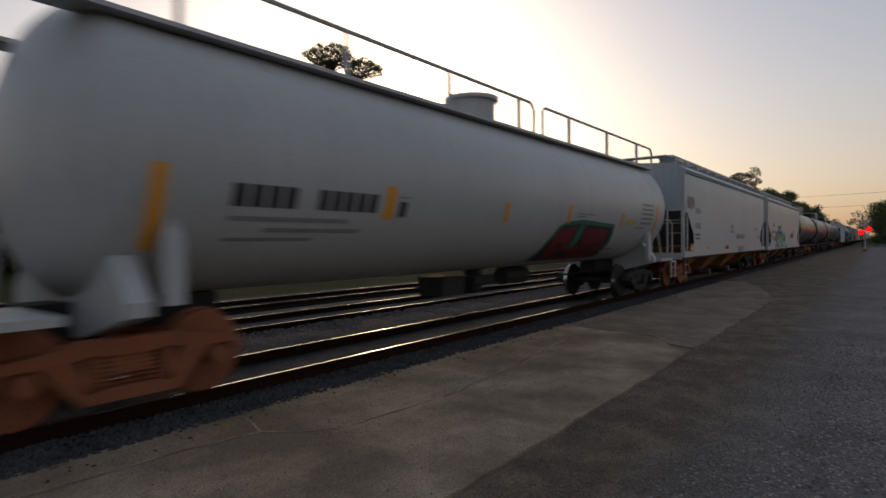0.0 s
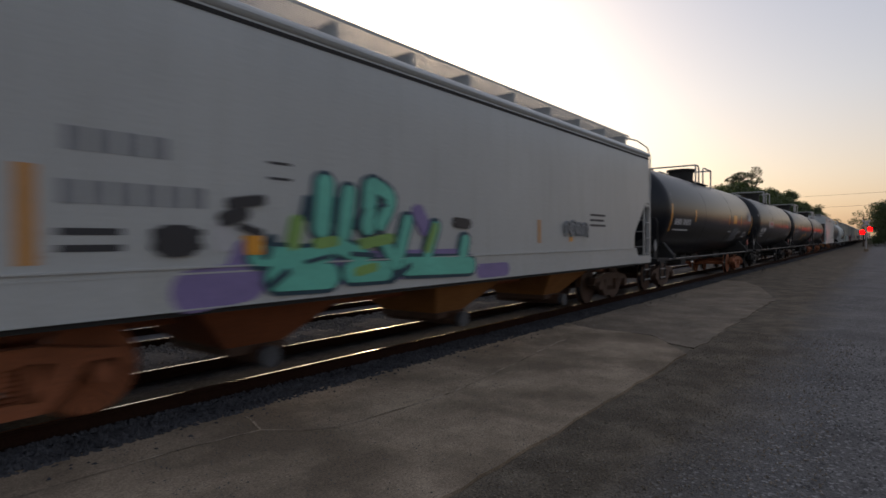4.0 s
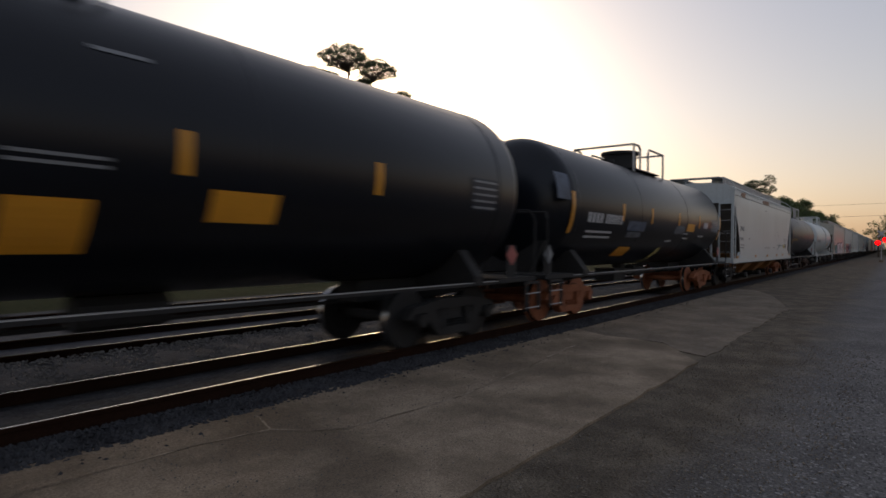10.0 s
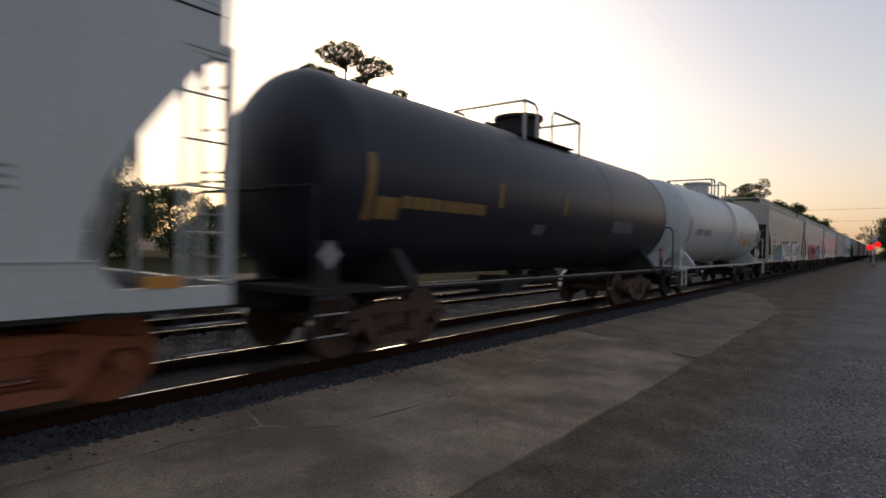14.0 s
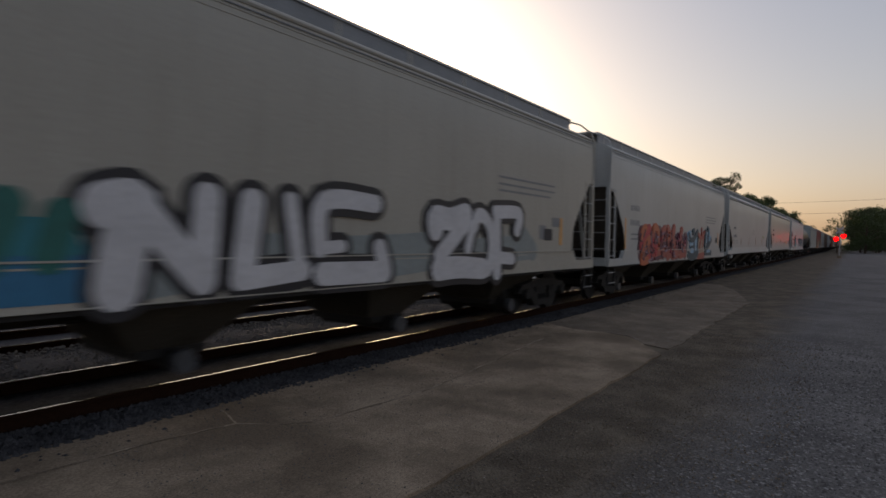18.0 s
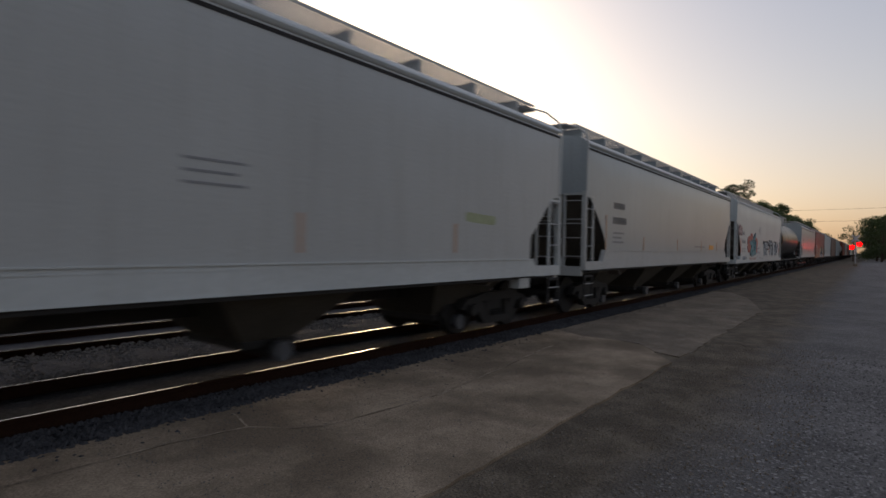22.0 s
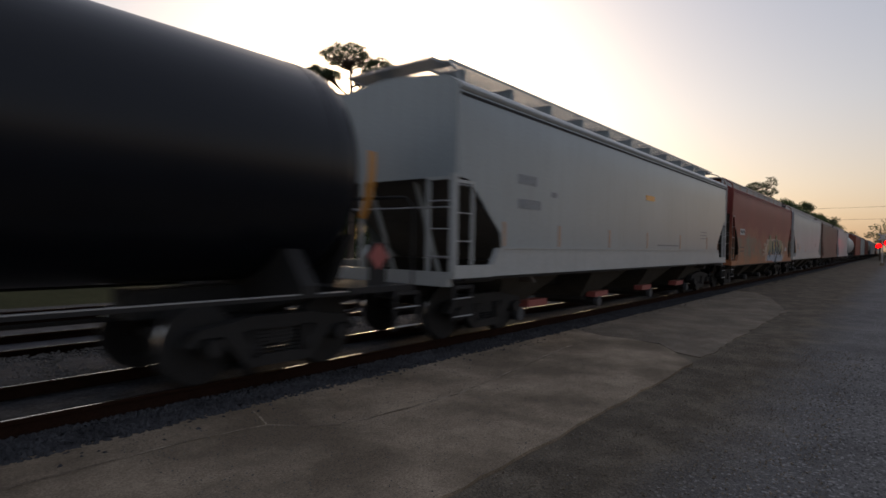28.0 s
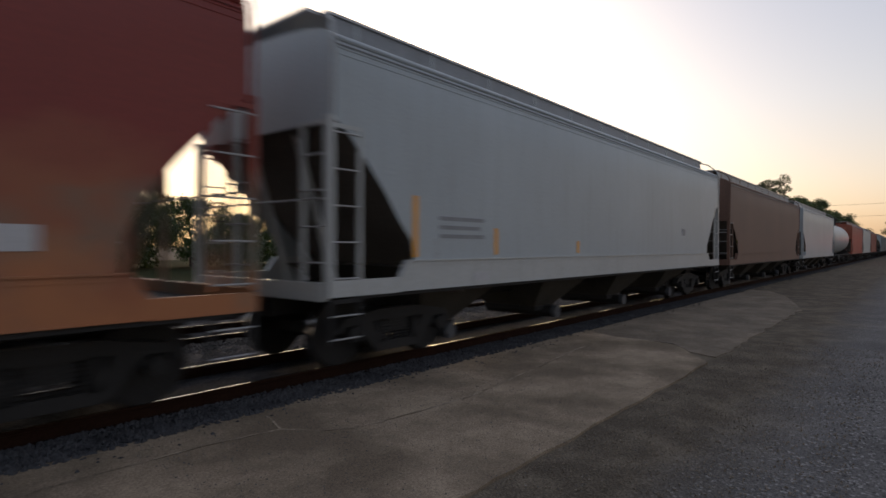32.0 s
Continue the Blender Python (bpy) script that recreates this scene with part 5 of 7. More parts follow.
# 9: dark blue tank, 10: white tank
c = black_tank(140.7, 14.4, (0.95,), (4.1, 6.6), [(1.65, 2.12, 0.17, 4, 0.2, 0.03), (2.6, 2.12, 0.17, 6, 0.16, 0.03)], PAINT_NAVY, STEEL_BROWN, "faded navy tank car with an amber lettered strip", FADED_AMBER, FADED_AMBER, head=0.2, end=0.2, shell=(1.52, 2.58))
panel(c, 1.15, 1.6, 1.95, 2.25, FADED_AMBER, 0, "faded amber square")
panel(c, 9.4, 10.8, 2.0, 2.28, FAINT_SPRAY, 0, "scuffed pale lettering")
panel(c, 5.5, 5.95, 1.85, 2.05, FAINT_SPRAY, 0, "scuffed pale patch")
T10 = (1.52, 2.6)
c = couple(155.7, make_tank(15.8, PAINT_WHITE, STEEL_DARK, PAINT_WHITE, "white tank car with a ladder round its shell", *T10, False, saddle_ladder=True))
stripes(c, [(1.3, 1.9, 2.75, 0.14), (9.75, 2.02, 2.47, 0.14), (11.92, 2.03, 2.47, 0.13), (14.75, 1.85, 2.7, 0.13)], *T10, material=DULL_AMBER)
part("label_panel", skin(10.93, 11.78, 1.89, 2.13, 1.526, 2.6), YELLOW, c, "yellow warning panel")
part("data_panel", skin(13.65, 14.7, 2.1, 2.66, 1.524, 2.6), GREY_PANEL, c, "grey stencilled data panel")
words(c, [(13.7, 2.14 + 0.085 * k, 0.035, 1, 0.95, 0) for k in range(6)], G, 1.53, 2.6)
words(c, [(2.2, 2.15, 0.22, 4, 0.16, 0.05), (3.2, 2.15, 0.22, 6, 0.14, 0.05), (12.6, 1.85, 0.12, 1, 0.4, 0)], G, *T10)
part("faint_lettering", skin(12.1, 13.3, 2.35, 2.5, 1.524, 2.6), FAINT_SKY, c, "faint blue lettering")
for x in (0.7, 14.3, 15.1):
    part("placard", Shape().prism([(x, 1.25), (x + 0.25, 1.5), (x, 1.75), (x - 0.25, 1.5)], "y", -1.40, -1.38), W, c, "blank white diamond placard")
    part("placard_post", Shape().box(x - 0.06, x + 0.06, -1.379, -1.35, 1.06, 1.7), PAINT_WHITE, c)

# 11: hopper with the white and blue pieces
c = couple(172.3, make_hopper(16.9, PAINT_CREAM, PAINT_CREAM, STEEL_DARK, None, 4, "plate", "cream covered hopper car with teal and white graffiti", open_round=3.165, eave=4.025, top=4.445, sill=(1.0, 1.42)))
words(c, [(1.98, 2.5, 0.16, 4, 0.11, 0.1), (1.98, 2.08, 0.16, 5, 0.11, 0.1), (2.0, 1.92, 0.05, 2, 0.3, 0.05)], G)
stripes(c, [(1.36, 1.47, 2.05, 0.09), (14.9, 1.5, 2.1, 0.11)])
part("painted_band", Shape().prism([(1.95, 1.42), (5.3, 1.42), (5.2, 1.72), (4.6, 1.74), (3.8, 1.68), (3.0, 1.76), (2.2, 1.7)], "y", -1.6285, -1.60), SPRAY["teal"], c, "dark teal sprayed field")
brush(c, [(0.62, [(2.2, 1.49), (2.37, 1.62), (2.59, 1.48)]), (0.46, [(2.43, 1.72), (2.68, 1.71), (2.78, 1.44)]), (0.34, [(2.98, 1.74), (2.97, 1.41)]), (0.32, [(3.28, 1.72), (3.34, 1.58), (3.15, 1.39)]), (0.42, [(3.95, 1.79), (3.8, 1.48), (3.98, 1.36)]), (0.3, [(4.73, 1.82), (4.57, 1.37)]), (0.26, [(5.12, 1.77), (5.02, 1.39)])], SPRAY["sea"], -1.631, "letter_fill", "sea green rounded letters")
brush(c, [(0.55, [(5.46, 1.23), (6.49, 1.34), (7.84, 1.37)]), (0.6, [(8.24, 1.32), (9.33, 1.36), (10.09, 1.41)]), (0.5, [(10.79, 1.34), (13.34, 1.46)]), (0.4, [(13.13, 1.67), (13.54, 1.38)])], SPRAY["haze"], -1.6275, "painted_cloud", "grey-green haze behind the letters")
part("painted_band", Shape().prism([(2.0, 1.02), (5.25, 1.02), (5.28, 1.42), (1.98, 1.42)], "y", -1.6290, -1.60), SPRAY["blue"], c, "blue sprayed field")
nue_letters = [(0.415, [(5.44, 1.85), (5.7, 1.88), (5.61, 1.54), (5.54, 1.12)]), (0.317, [(5.75, 1.82), (6.31, 1.2)]), (0.293, [(6.4, 1.99), (6.35, 1.15)]), (0.293, [(6.92, 1.97), (6.82, 1.24)]), (0.244, [(6.78, 1.14), (7.61, 1.21)]), (0.195, [(7.43, 2.02), (7.55, 1.31)]), (0.244, [(8.85, 2.06), (7.94, 2.04), (7.87, 1.47)]), (0.159, [(7.95, 1.47), (8.24, 1.49)]), (0.293, [(7.93, 1.15), (9.04, 1.14)]), (0.244, [(8.94, 1.47), (9.04, 1.23)])]
brush(c, nue_letters, SPRAY["black"], -1.630, "letter_outline", "black sprayed outline", 0.2)
brush(c, nue_letters, SPRAY["white"], -1.646, "letter_fill", "white sprayed letters")
zof_letters = [(0.366, [(10.23, 1.75), (10.23, 1.94), (10.62, 1.92), (11.05, 2.02)]), (0.293, [(11.08, 1.89), (10.34, 1.33)]), (0.366, [(10.32, 1.12), (10.89, 1.14), (11.62, 1.09)]), (0.244, [(11.32, 1.82), (11.48, 2.03), (11.78, 1.9), (11.93, 1.57), (11.86, 1.14), (11.62, 1.03)]), (0.195, [(11.3, 1.85), (11.14, 1.45)]), (0.244, [(12.03, 2.1), (12.91, 2.11), (12.85, 1.78)]), (0.268, [(12.07, 2), (12.11, 1)]), (0.22, [(12.16, 1.28), (12.66, 1.24)])]
brush(c, zof_letters, SPRAY["black"], -1.630, "letter_outline", "black sprayed outline", 0.2)
brush(c, zof_letters, SPRAY["white"], -1.646, "letter_fill", "white sprayed letters")
words(c, [(13.9, 1.62, 0.3, 1, 0.3, 0), (14.5, 1.9, 0.2, 1, 0.4, 0)], G)
part("test_panel", Shape().box(14.1, 14.5, -1.608, -1.6, 1.6, 1.85), B, c, "black test panel")
words(c, [(12.2, 2.75, 0.04, 1, 2.4, 0), (12.2, 2.62, 0.04, 1, 2.4, 0), (12.2, 2.5, 0.04, 1, 2.2, 0)], G)

# 12: hopper with the red piece
c = couple(190.3, make_hopper(16.8, PAINT_LIGHT, PAINT_LIGHT, STEEL_DARK, None, 4, "plate", "pale grey covered hopper car with red and teal graffiti", open_round=3.165, sill=(0.98, 1.39), eave=4.025, top=4.445))
words(c, [(1.87, 2.52, 0.16, 4, 0.13, 0.09), (1.87, 2.08, 0.17, 5, 0.1, 0.08), (1.9, 1.8, 0.05, 1, 0.7, 0), (1.9, 1.66, 0.05, 1, 0.7, 0)], G)
stripes(c, [(1.35, 1.4, 2.28, 0.09), (15.1, 1.5, 2.1, 0.1)])
rp = random.Random(77)
for k in range(10):
    x = 2.95 + 0.62 * k
    brush(c, [(rp.uniform(0.55, 0.72), [(x - 0.1, 1.28), (x, 1.6), (x + rp.uniform(-0.1, 0.15), rp.uniform(1.74, 1.92) - 0.02 * k)])], SPRAY["plum"], -1.6272 - 0.0003 * k, "painted_cloud", "dark plum sprayed background")
brush(c, [(0.3, [(4.13, 1.91), (4.08, 1.65)]), (0.28, [(4.6, 1.85), (4.86, 1.58)]), (0.28, [(4.3, 1.2), (4.87, 1.26)]), (0.26, [(5.17, 1.9), (5.52, 2.05)]), (0.24, [(5.11, 1.63), (5.57, 1.74)]), (0.3, [(5.06, 1.18), (5.59, 1.25)]), (0.3, [(5.92, 2.05), (6.21, 1.82), (5.94, 1.5)]), (0.3, [(5.88, 1.11), (6.33, 1.23)]), (0.3, [(6.75, 2.09), (6.53, 1.74), (6.95, 1.5)]), (0.3, [(6.55, 1.13), (7.29, 1.2)]), (0.26, [(7.89, 2.05), (7.7, 1.61), (8.3, 1.42)]), (0.28, [(7.64, 1.14), (8.41, 1.2)])], SPRAY["coral"], -1.633, "letter_fill", "brick red sprayed letters", 0.05)
brush(c, [(0.34, [(2.83, 1.45), (3.08, 1.69), (3.41, 1.86), (3.64, 2.01)]), (0.3, [(4.08, 1.58), (4.46, 1.5), (4.41, 1.27)]), (0.22, [(3.52, 1.09), (3.89, 1.14), (4.09, 1.28)])], SPRAY["red"], -1.6445, "letter_fill", "red sprayed strokes")
brush(c, [(0.26, [(2.83, 1.73), (2.92, 1.92), (3.24, 2.04)]), (0.3, [(2.89, 1.02), (3, 1.31), (3.33, 1.56), (3.69, 1.68)]), (0.24, [(3.09, 0.97), (3.52, 1.04)]), (0.26, [(4.13, 2.01), (4.37, 2.1), (4.64, 1.93)])], SPRAY["orange"], -1.6475, "letter_fill", "orange sprayed strokes")
brush(c, [(0.12, [(3.8, 1.92), (3.92, 1.5), (3.87, 1.04)]), (0.12, [(2.77, 1.31), (2.92, 1.5)]), (0.09, [(5, 1.95), (4.99, 1.38)]), (0.07, [(5.71, 1.98), (5.75, 1.42)]), (0.07, [(6.36, 1.94), (6.34, 1.41)]), (0.08, [(7.3, 1.92), (7.43, 1.4)]), (0.16, [(4.29, 1.73), (4.54, 1.62)]), (0.16, [(5.27, 1.54), (5.54, 1.55)]), (0.2, [(3.38, 1.31), (3.65, 1.42)]), (0.1, [(3, 1.78), (3.16, 1.95)]), (0.1, [(4.3, 1.05), (5, 1.12)])], SPRAY["grape"], -1.6505, "letter_gap", "dark purple gaps between the letters")
brush(c, [(0.09, [(3.32, 1.32), (3.47, 1.38)]), (0.07, [(4.47, 1.73), (4.65, 1.78)]), (0.05, [(5.27, 1.45), (5.54, 1.48)]), (0.06, [(3.76, 1.77), (3.82, 1.59)]), (0.045, [(5.13, 1.86), (5.44, 1.95)]), (0.045, [(5.9, 1.88), (6.17, 1.85)]), (0.05, [(3.52, 0.99), (3.99, 1.08)]), (0.05, [(7.85, 1.87), (8.24, 1.72)])], SPRAY["lilac"], -1.655, "letter_shine", "lilac sprayed highlights")
for k in range(34):
    x, z = 2.85 + 0.17 * k + rp.uniform(-0.08, 0.08), rp.uniform(1.0, 1.72)
    q, h = rp.choice((-1, 1)) * rp.uniform(0.05, 0.14), rp.uniform(0.1, 0.26)
    hue = ("grape", "grape", "lilac", "plum", "orange" if x < 6 else "pink", "grape", "crimson")[k % 7]
    brush(c, [(rp.uniform(0.04, 0.085) * (0.7 if hue == "lilac" else 1.0), [(x - q, z), (x + q, z + 0.3 * h), (x + 0.4 * q, z + h)])], SPRAY[hue], -1.659 - 0.0004 * k, "letter_line", "")
brush(c, [(0.14, [(9.07, 1.85), (9.26, 1.9)]), (0.2, [(9.43, 1.53), (10.02, 1.59), (10.35, 1.74)]), (0.16, [(9.54, 1.26), (9.83, 1.3)]), (0.12, [(10.09, 1.12), (10.66, 1.18)]), (0.1, [(10.25, 1.65), (10.29, 1.35)])], SPRAY["sky"], -1.634, "letter_fill", "pale blue sprayed strokes", 0.22)
brush(c, [(0.2, [(9.04, 1.93), (9.32, 1.71), (9.89, 1.73), (10.28, 1.89), (10.6, 2.06)]), (0.18, [(10.58, 2.03), (10.54, 1.37)]), (0.18, [(9.92, 1.67), (10.02, 1.3)]), (0.25, [(9.79, 2.03), (9.91, 2.07)]), (0.3, [(9, 1.13), (9.6, 1.01), (10.58, 1.16)]), (0.1, [(9.32, 1.42), (9.89, 1.44)])], SPRAY["night"], -1.64, "letter_fill", "dark teal sprayed strokes")
brush(c, [(0.5, [(10.96, 1.53), (11.59, 1.57)]), (0.35, [(10.89, 1.27), (11.69, 1.28)])], PALE_SPRAY, -1.63, "painted_cloud", "tan sprayed field")
brush(c, [(0.17, [(10.75, 1.96), (11.39, 1.79), (11.97, 2.06)]), (0.14, [(11.41, 2.19), (11.42, 1.95)]), (0.2, [(11.21, 1.73), (11.05, 1.43)]), (0.26, [(10.78, 1.02), (11.79, 1.06)]), (0.14, [(11.82, 1.82), (11.59, 1.46)])], SPRAY["coral"], -1.638, "letter_fill", "brick red sprayed strokes")
brush(c, [(0.09, [(12.41, 2), (12.31, 1.61)]), (0.08, [(12.89, 2.14), (12.83, 1.9)]), (0.08, [(12.43, 1.22), (13.05, 1.24)]), (0.07, [(12.97, 1.7), (13.29, 1.87)])], SPRAY["sky"], -1.646, "letter_shine", "pale blue highlights", 0.05)
brush(c, [(0.2, [(12.24, 2.1), (12.09, 1.5)]), (0.22, [(12.1, 1.31), (12.55, 1.38), (13.36, 1.75)]), (0.2, [(12.64, 2.24), (12.95, 2.06), (12.54, 1.65)]), (0.24, [(12.1, 1.16), (13.32, 1.15)])], SPRAY["night"], -1.64, "letter_fill", "dark teal sprayed strokes")
words(c, [(12.4, 2.72, 0.04, 1, 2.2, 0), (12.4, 2.6, 0.04, 1, 2.2, 0), (12.4, 2.48, 0.04, 1, 2.0, 0)], G)
part("test_panel", Shape().box(14.5, 14.95, -1.608, -1.6, 1.6, 1.84), B, c, "black test panel")

# 13, 14: plain grey hoppers
c = couple(208.2, make_hopper(17.5, PAINT_LIGHT, PAINT_WHITE, STEEL_DARK, None, 4, "mesh", "plain pale grey covered hopper car with small stencils", sill=(1.07, 1.41), eave=4.025, top=4.445))
words(c, [(1.85, 2.36, 0.16, 4, 0.12, 0.06), (1.8, 1.93, 0.15, 6, 0.11, 0.06), (1.7, 1.72, 0.04, 2, 0.6, 0.3), (1.7, 1.6, 0.04, 2, 0.6, 0.3), (9.1, 2.4, 0.03, 1, 0.7, 0), (9.1, 2.28, 0.03, 1, 0.6, 0), (9.1, 2.16, 0.03, 1, 0.7, 0)], G)
brush(c, [(0.16, [(13.98, 2.08), (14.4, 2.06), (14.78, 2.05)])], LIME_SMEAR, -1.602, "paint_smear", "pale yellow-green smear")
for x in (1.55, 4.3, 7.4, 10.5, 13.6):
    stripes(c, [(x, 1.48, 1.95, 0.07)], material=PALE_STRIP)
for x in (0.6, 15.2):
    part("jacking_bracket", Shape().box(x + 0.55, x + 0.95, -1.60, -1.4, 0.80, 0.99), PAINT_LIGHT, c)
c = couple(227.0, make_hopper(17.3, PAINT_SLATE, PAINT_LIGHT, STEEL_DARK, None, 4, "mesh", "weathered slate-grey covered hopper car with faded stencils", open_round=2.945, sill=(1.13, 1.605), eave=4.025, top=4.445))
words(c, [(1.88, 2.64, 0.16, 4, 0.15, 0.06), (1.83, 2.24, 0.18, 6, 0.12, 0.05)], MARK_BLACK)
words(c, [(1.84, 1.98, 0.05, 1, 0.8, 0), (1.84, 1.86, 0.05, 1, 0.6, 0), (1.84, 1.74, 0.05, 1, 0.8, 0), (10.5, 1.7, 0.04, 1, 1.6, 0), (5.0, 1.2, 0.04, 1, 1.0, 0), (12.0, 1.2, 0.04, 1, 1.0, 0)], G)
for x in (1.3, 4.3, 8.0, 11.5, 14.3):
    stripes(c, [(x, 1.52, 1.95 if x > 2 else 2.45, 0.08)], material=PALE_STRIP)
part("label_panel", Shape().box(12.9, 13.7, -1.608, -1.6, 1.62, 1.8), YELLOW, c, "yellow label with a black word")

# 15: white hopper covered with tags
c = couple(245.8, make_hopper(18.0, PAINT_WHITE, PAINT_WHITE, STEEL_DARK, None, 4, "plate", "white covered hopper car with orange and teal graffiti and tags", open_round=3.165, sill=(1.01, 1.38), eave=4.025, top=4.445))
words(c, [(1.75, 2.44, 0.18, 4, 0.14, 0.05), (1.73, 2.0, 0.18, 6, 0.12, 0.06), (1.72, 1.68, 0.05, 2, 0.45, 0.15), (1.72, 1.56, 0.05, 2, 0.45, 0.15)], G)
scrawl(c, 0.5, 1.5, 2.35, 2.95, 4, FADED_CORAL, 41, 0.03)
stripes(c, [(1.3, 1.5, 2.25, 0.12), (11.58, 1.46, 1.88, 0.14), (16.8, 1.5, 2.1, 0.12)], material=SPRAY["orange"])
brush(c, [(0.9, [(3.8, 1.96), (4.19, 1.99), (4.55, 2.02), (4.97, 1.96)]), (0.75, [(4.97, 1.91), (5.63, 1.95), (6.04, 1.87)]), (0.5, [(6.16, 2.05), (6.5, 2.07)]), (0.4, [(6.17, 1.7), (6.4, 1.7)]), (0.35, [(5.68, 2.33), (5.91, 2.31)]), (0.3, [(4.51, 2.44), (4.79, 2.42)]), (0.25, [(6.29, 2.23), (6.5, 2.22)])], SPRAY["coral"], -1.627, "painted_cloud", "coral red sprayed cloud")
round_letters = [(0.2, [(4.05, 2.06), (4.26, 2.08), (4.44, 1.97), (4.48, 1.75), (4.29, 1.57)]), (0.24, [(4.6, 1.57), (4.71, 2.04), (4.82, 2.12), (4.89, 1.96), (4.96, 1.53)]), (0.2, [(5.21, 2.05), (5.14, 1.63), (5.31, 1.5)]), (0.22, [(5.16, 2.3), (5.33, 2.33)]), (0.22, [(5.82, 2.52), (5.59, 2.27), (5.47, 1.84), (5.58, 1.53)]), (0.17, [(5.74, 1.58), (5.94, 2.09), (6.09, 2.07), (5.98, 1.64), (5.77, 1.5)]), (0.2, [(4.4, 1.48), (4.76, 1.41), (5.26, 1.45), (5.98, 1.5)])]
brush(c, round_letters, SPRAY["night"], -1.636, "letter_outline", "dark blue outline", 0.06)
brush(c, round_letters, SPRAY["teal"], -1.645, "letter_fill", "teal sprayed letters")
brush(c, [(0.09, [(3.99, 1.2), (4.64, 1.2)]), (0.07, [(4.3, 1.12), (4.81, 1.12)]), (0.09, [(4.85, 1.18), (5.47, 1.18)]), (0.06, [(5.27, 1.12), (6.05, 1.14)]), (0.06, [(5.58, 1.2), (6.31, 1.2)])], FADED_CORAL, -1.628, "spray_streak", "faded coral streak")
brush(c, [(0.04, [(6.65, 1.68), (6.96, 1.79), (7.2, 1.79)]), (0.04, [(7.21, 1.76), (7.47, 1.83), (7.76, 1.84)]), (0.05, [(6.58, 1.48), (6.92, 1.59)]), (0.05, [(7.13, 1.54), (7.75, 1.49)]), (0.05, [(6.59, 1.24), (6.97, 1.32)]), (0.04, [(7.57, 1.18), (8.16, 1.23)]), (0.04, [(8.49, 1.14), (9.09, 1.18)])], SMOKE, -1.628, "tag_line", "grey scribbled tag")
brush(c, [(0.14, [(9.63, 2.09), (9.61, 1.8)]), (0.16, [(9.33, 1.79), (9.45, 1.52), (9.47, 1.34)]), (0.12, [(9.85, 1.91), (9.83, 1.38)]), (0.14, [(9.96, 1.77), (10.11, 1.58), (10.12, 1.32)]), (0.12, [(10.39, 2.11), (10.38, 1.89)]), (0.14, [(10.42, 1.63), (10.45, 1.31)]), (0.14, [(10.68, 1.63), (10.77, 1.33)]), (0.1, [(10.03, 2.02), (10.06, 1.88)]), (0.1, [(10.88, 2.09), (10.91, 1.95)]), (0.1, [(11.07, 2.05), (11.18, 1.79)])], SMOKE, -1.627, "tag_shadow", "soft grey sprayed legs of the tag")
brush(c, [(0.08, [(12.38, 2.18), (12.43, 2.01)]), (0.08, [(12.13, 1.86), (12.05, 1.33)]), (0.08, [(12.48, 1.87), (12.45, 1.35)]), (0.07, [(13.29, 2.13), (13.31, 1.34)]), (0.07, [(13.7, 2.08), (13.66, 1.33)]), (0.07, [(14.34, 2.03), (14.51, 1.31)]), (0.07, [(14.92, 2.15), (14.87, 1.31)]), (0.06, [(15.23, 2.07), (15.17, 1.62), (15.68, 1.29)]), (0.08, [(11.64, 2.03), (11.79, 2.23)])], SMOKE, -1.6272, "tag_shadow", "soft grey sprayed legs of the tag")
brush(c, [(0.05, [(8.97, 2.11), (9.14, 2.22), (9.31, 2.25), (9.44, 2.19), (9.78, 2.15), (9.82, 2.18)]), (0.045, [(9.25, 1.9), (9.38, 1.91)]), (0.04, [(9.31, 2.14), (9.32, 1.95)]), (0.04, [(9.82, 2.2), (9.94, 2.23), (10.15, 2.19)]), (0.04, [(9.85, 1.91), (9.96, 1.77), (10.11, 1.75)]), (0.04, [(10.15, 2.24), (10.53, 2.23), (10.64, 2.15)]), (0.05, [(10.31, 1.71), (10.56, 1.68), (10.65, 1.72)]), (0.035, [(10.76, 2.26), (11.07, 2.17), (11.17, 2.06)]), (0.035, [(11.14, 2.05), (11.31, 2.11), (11.49, 1.96)]), (0.03, [(10.34, 1.79), (11.57, 1.81)]), (0.035, [(10.95, 1.73), (11.15, 1.7)])], SPRAY["black"], -1.632, "tag_line", "black single-line tag")
brush(c, [(0.04, [(11.56, 2.08), (11.75, 2.32), (11.91, 2.3), (11.94, 1.85), (12.17, 1.83)]), (0.04, [(12.3, 1.97), (12.58, 1.95), (12.97, 2.08)]), (0.04, [(12.38, 2.21), (12.61, 2.34), (12.97, 2.22), (13.1, 1.9), (13.1, 1.34)]), (0.035, [(11.57, 1.62), (11.92, 1.58)]), (0.03, [(13.07, 2.21), (13.52, 2.19), (13.69, 2.24), (14.13, 2.25)]), (0.03, [(14.2, 2.19), (14.47, 2.29), (14.69, 2.18), (14.64, 1.7)]), (0.03, [(14.76, 2.21), (15.31, 2.26), (15.74, 2.1), (15.75, 1.81), (15.5, 1.53)]), (0.03, [(12.79, 1.33), (12.99, 1.3)]), (0.03, [(13.31, 1.34), (13.78, 1.33)]), (0.03, [(14.17, 1.32), (14.58, 1.29)])], SPRAY["black"], -1.632, "tag_line", "black single-line tag")
scrawl(c, 1.8, 3.0, 1.1, 1.35, 4, SMOKE, 47, 0.014)
part("faint_buff", Shape().prism(blob(7.85, 2.85, 0.7, 0.45, 16, 0.15, random.Random(6)), "y", -1.604, -1.60), PAINT_GREY, c, "greyish buffed patch")

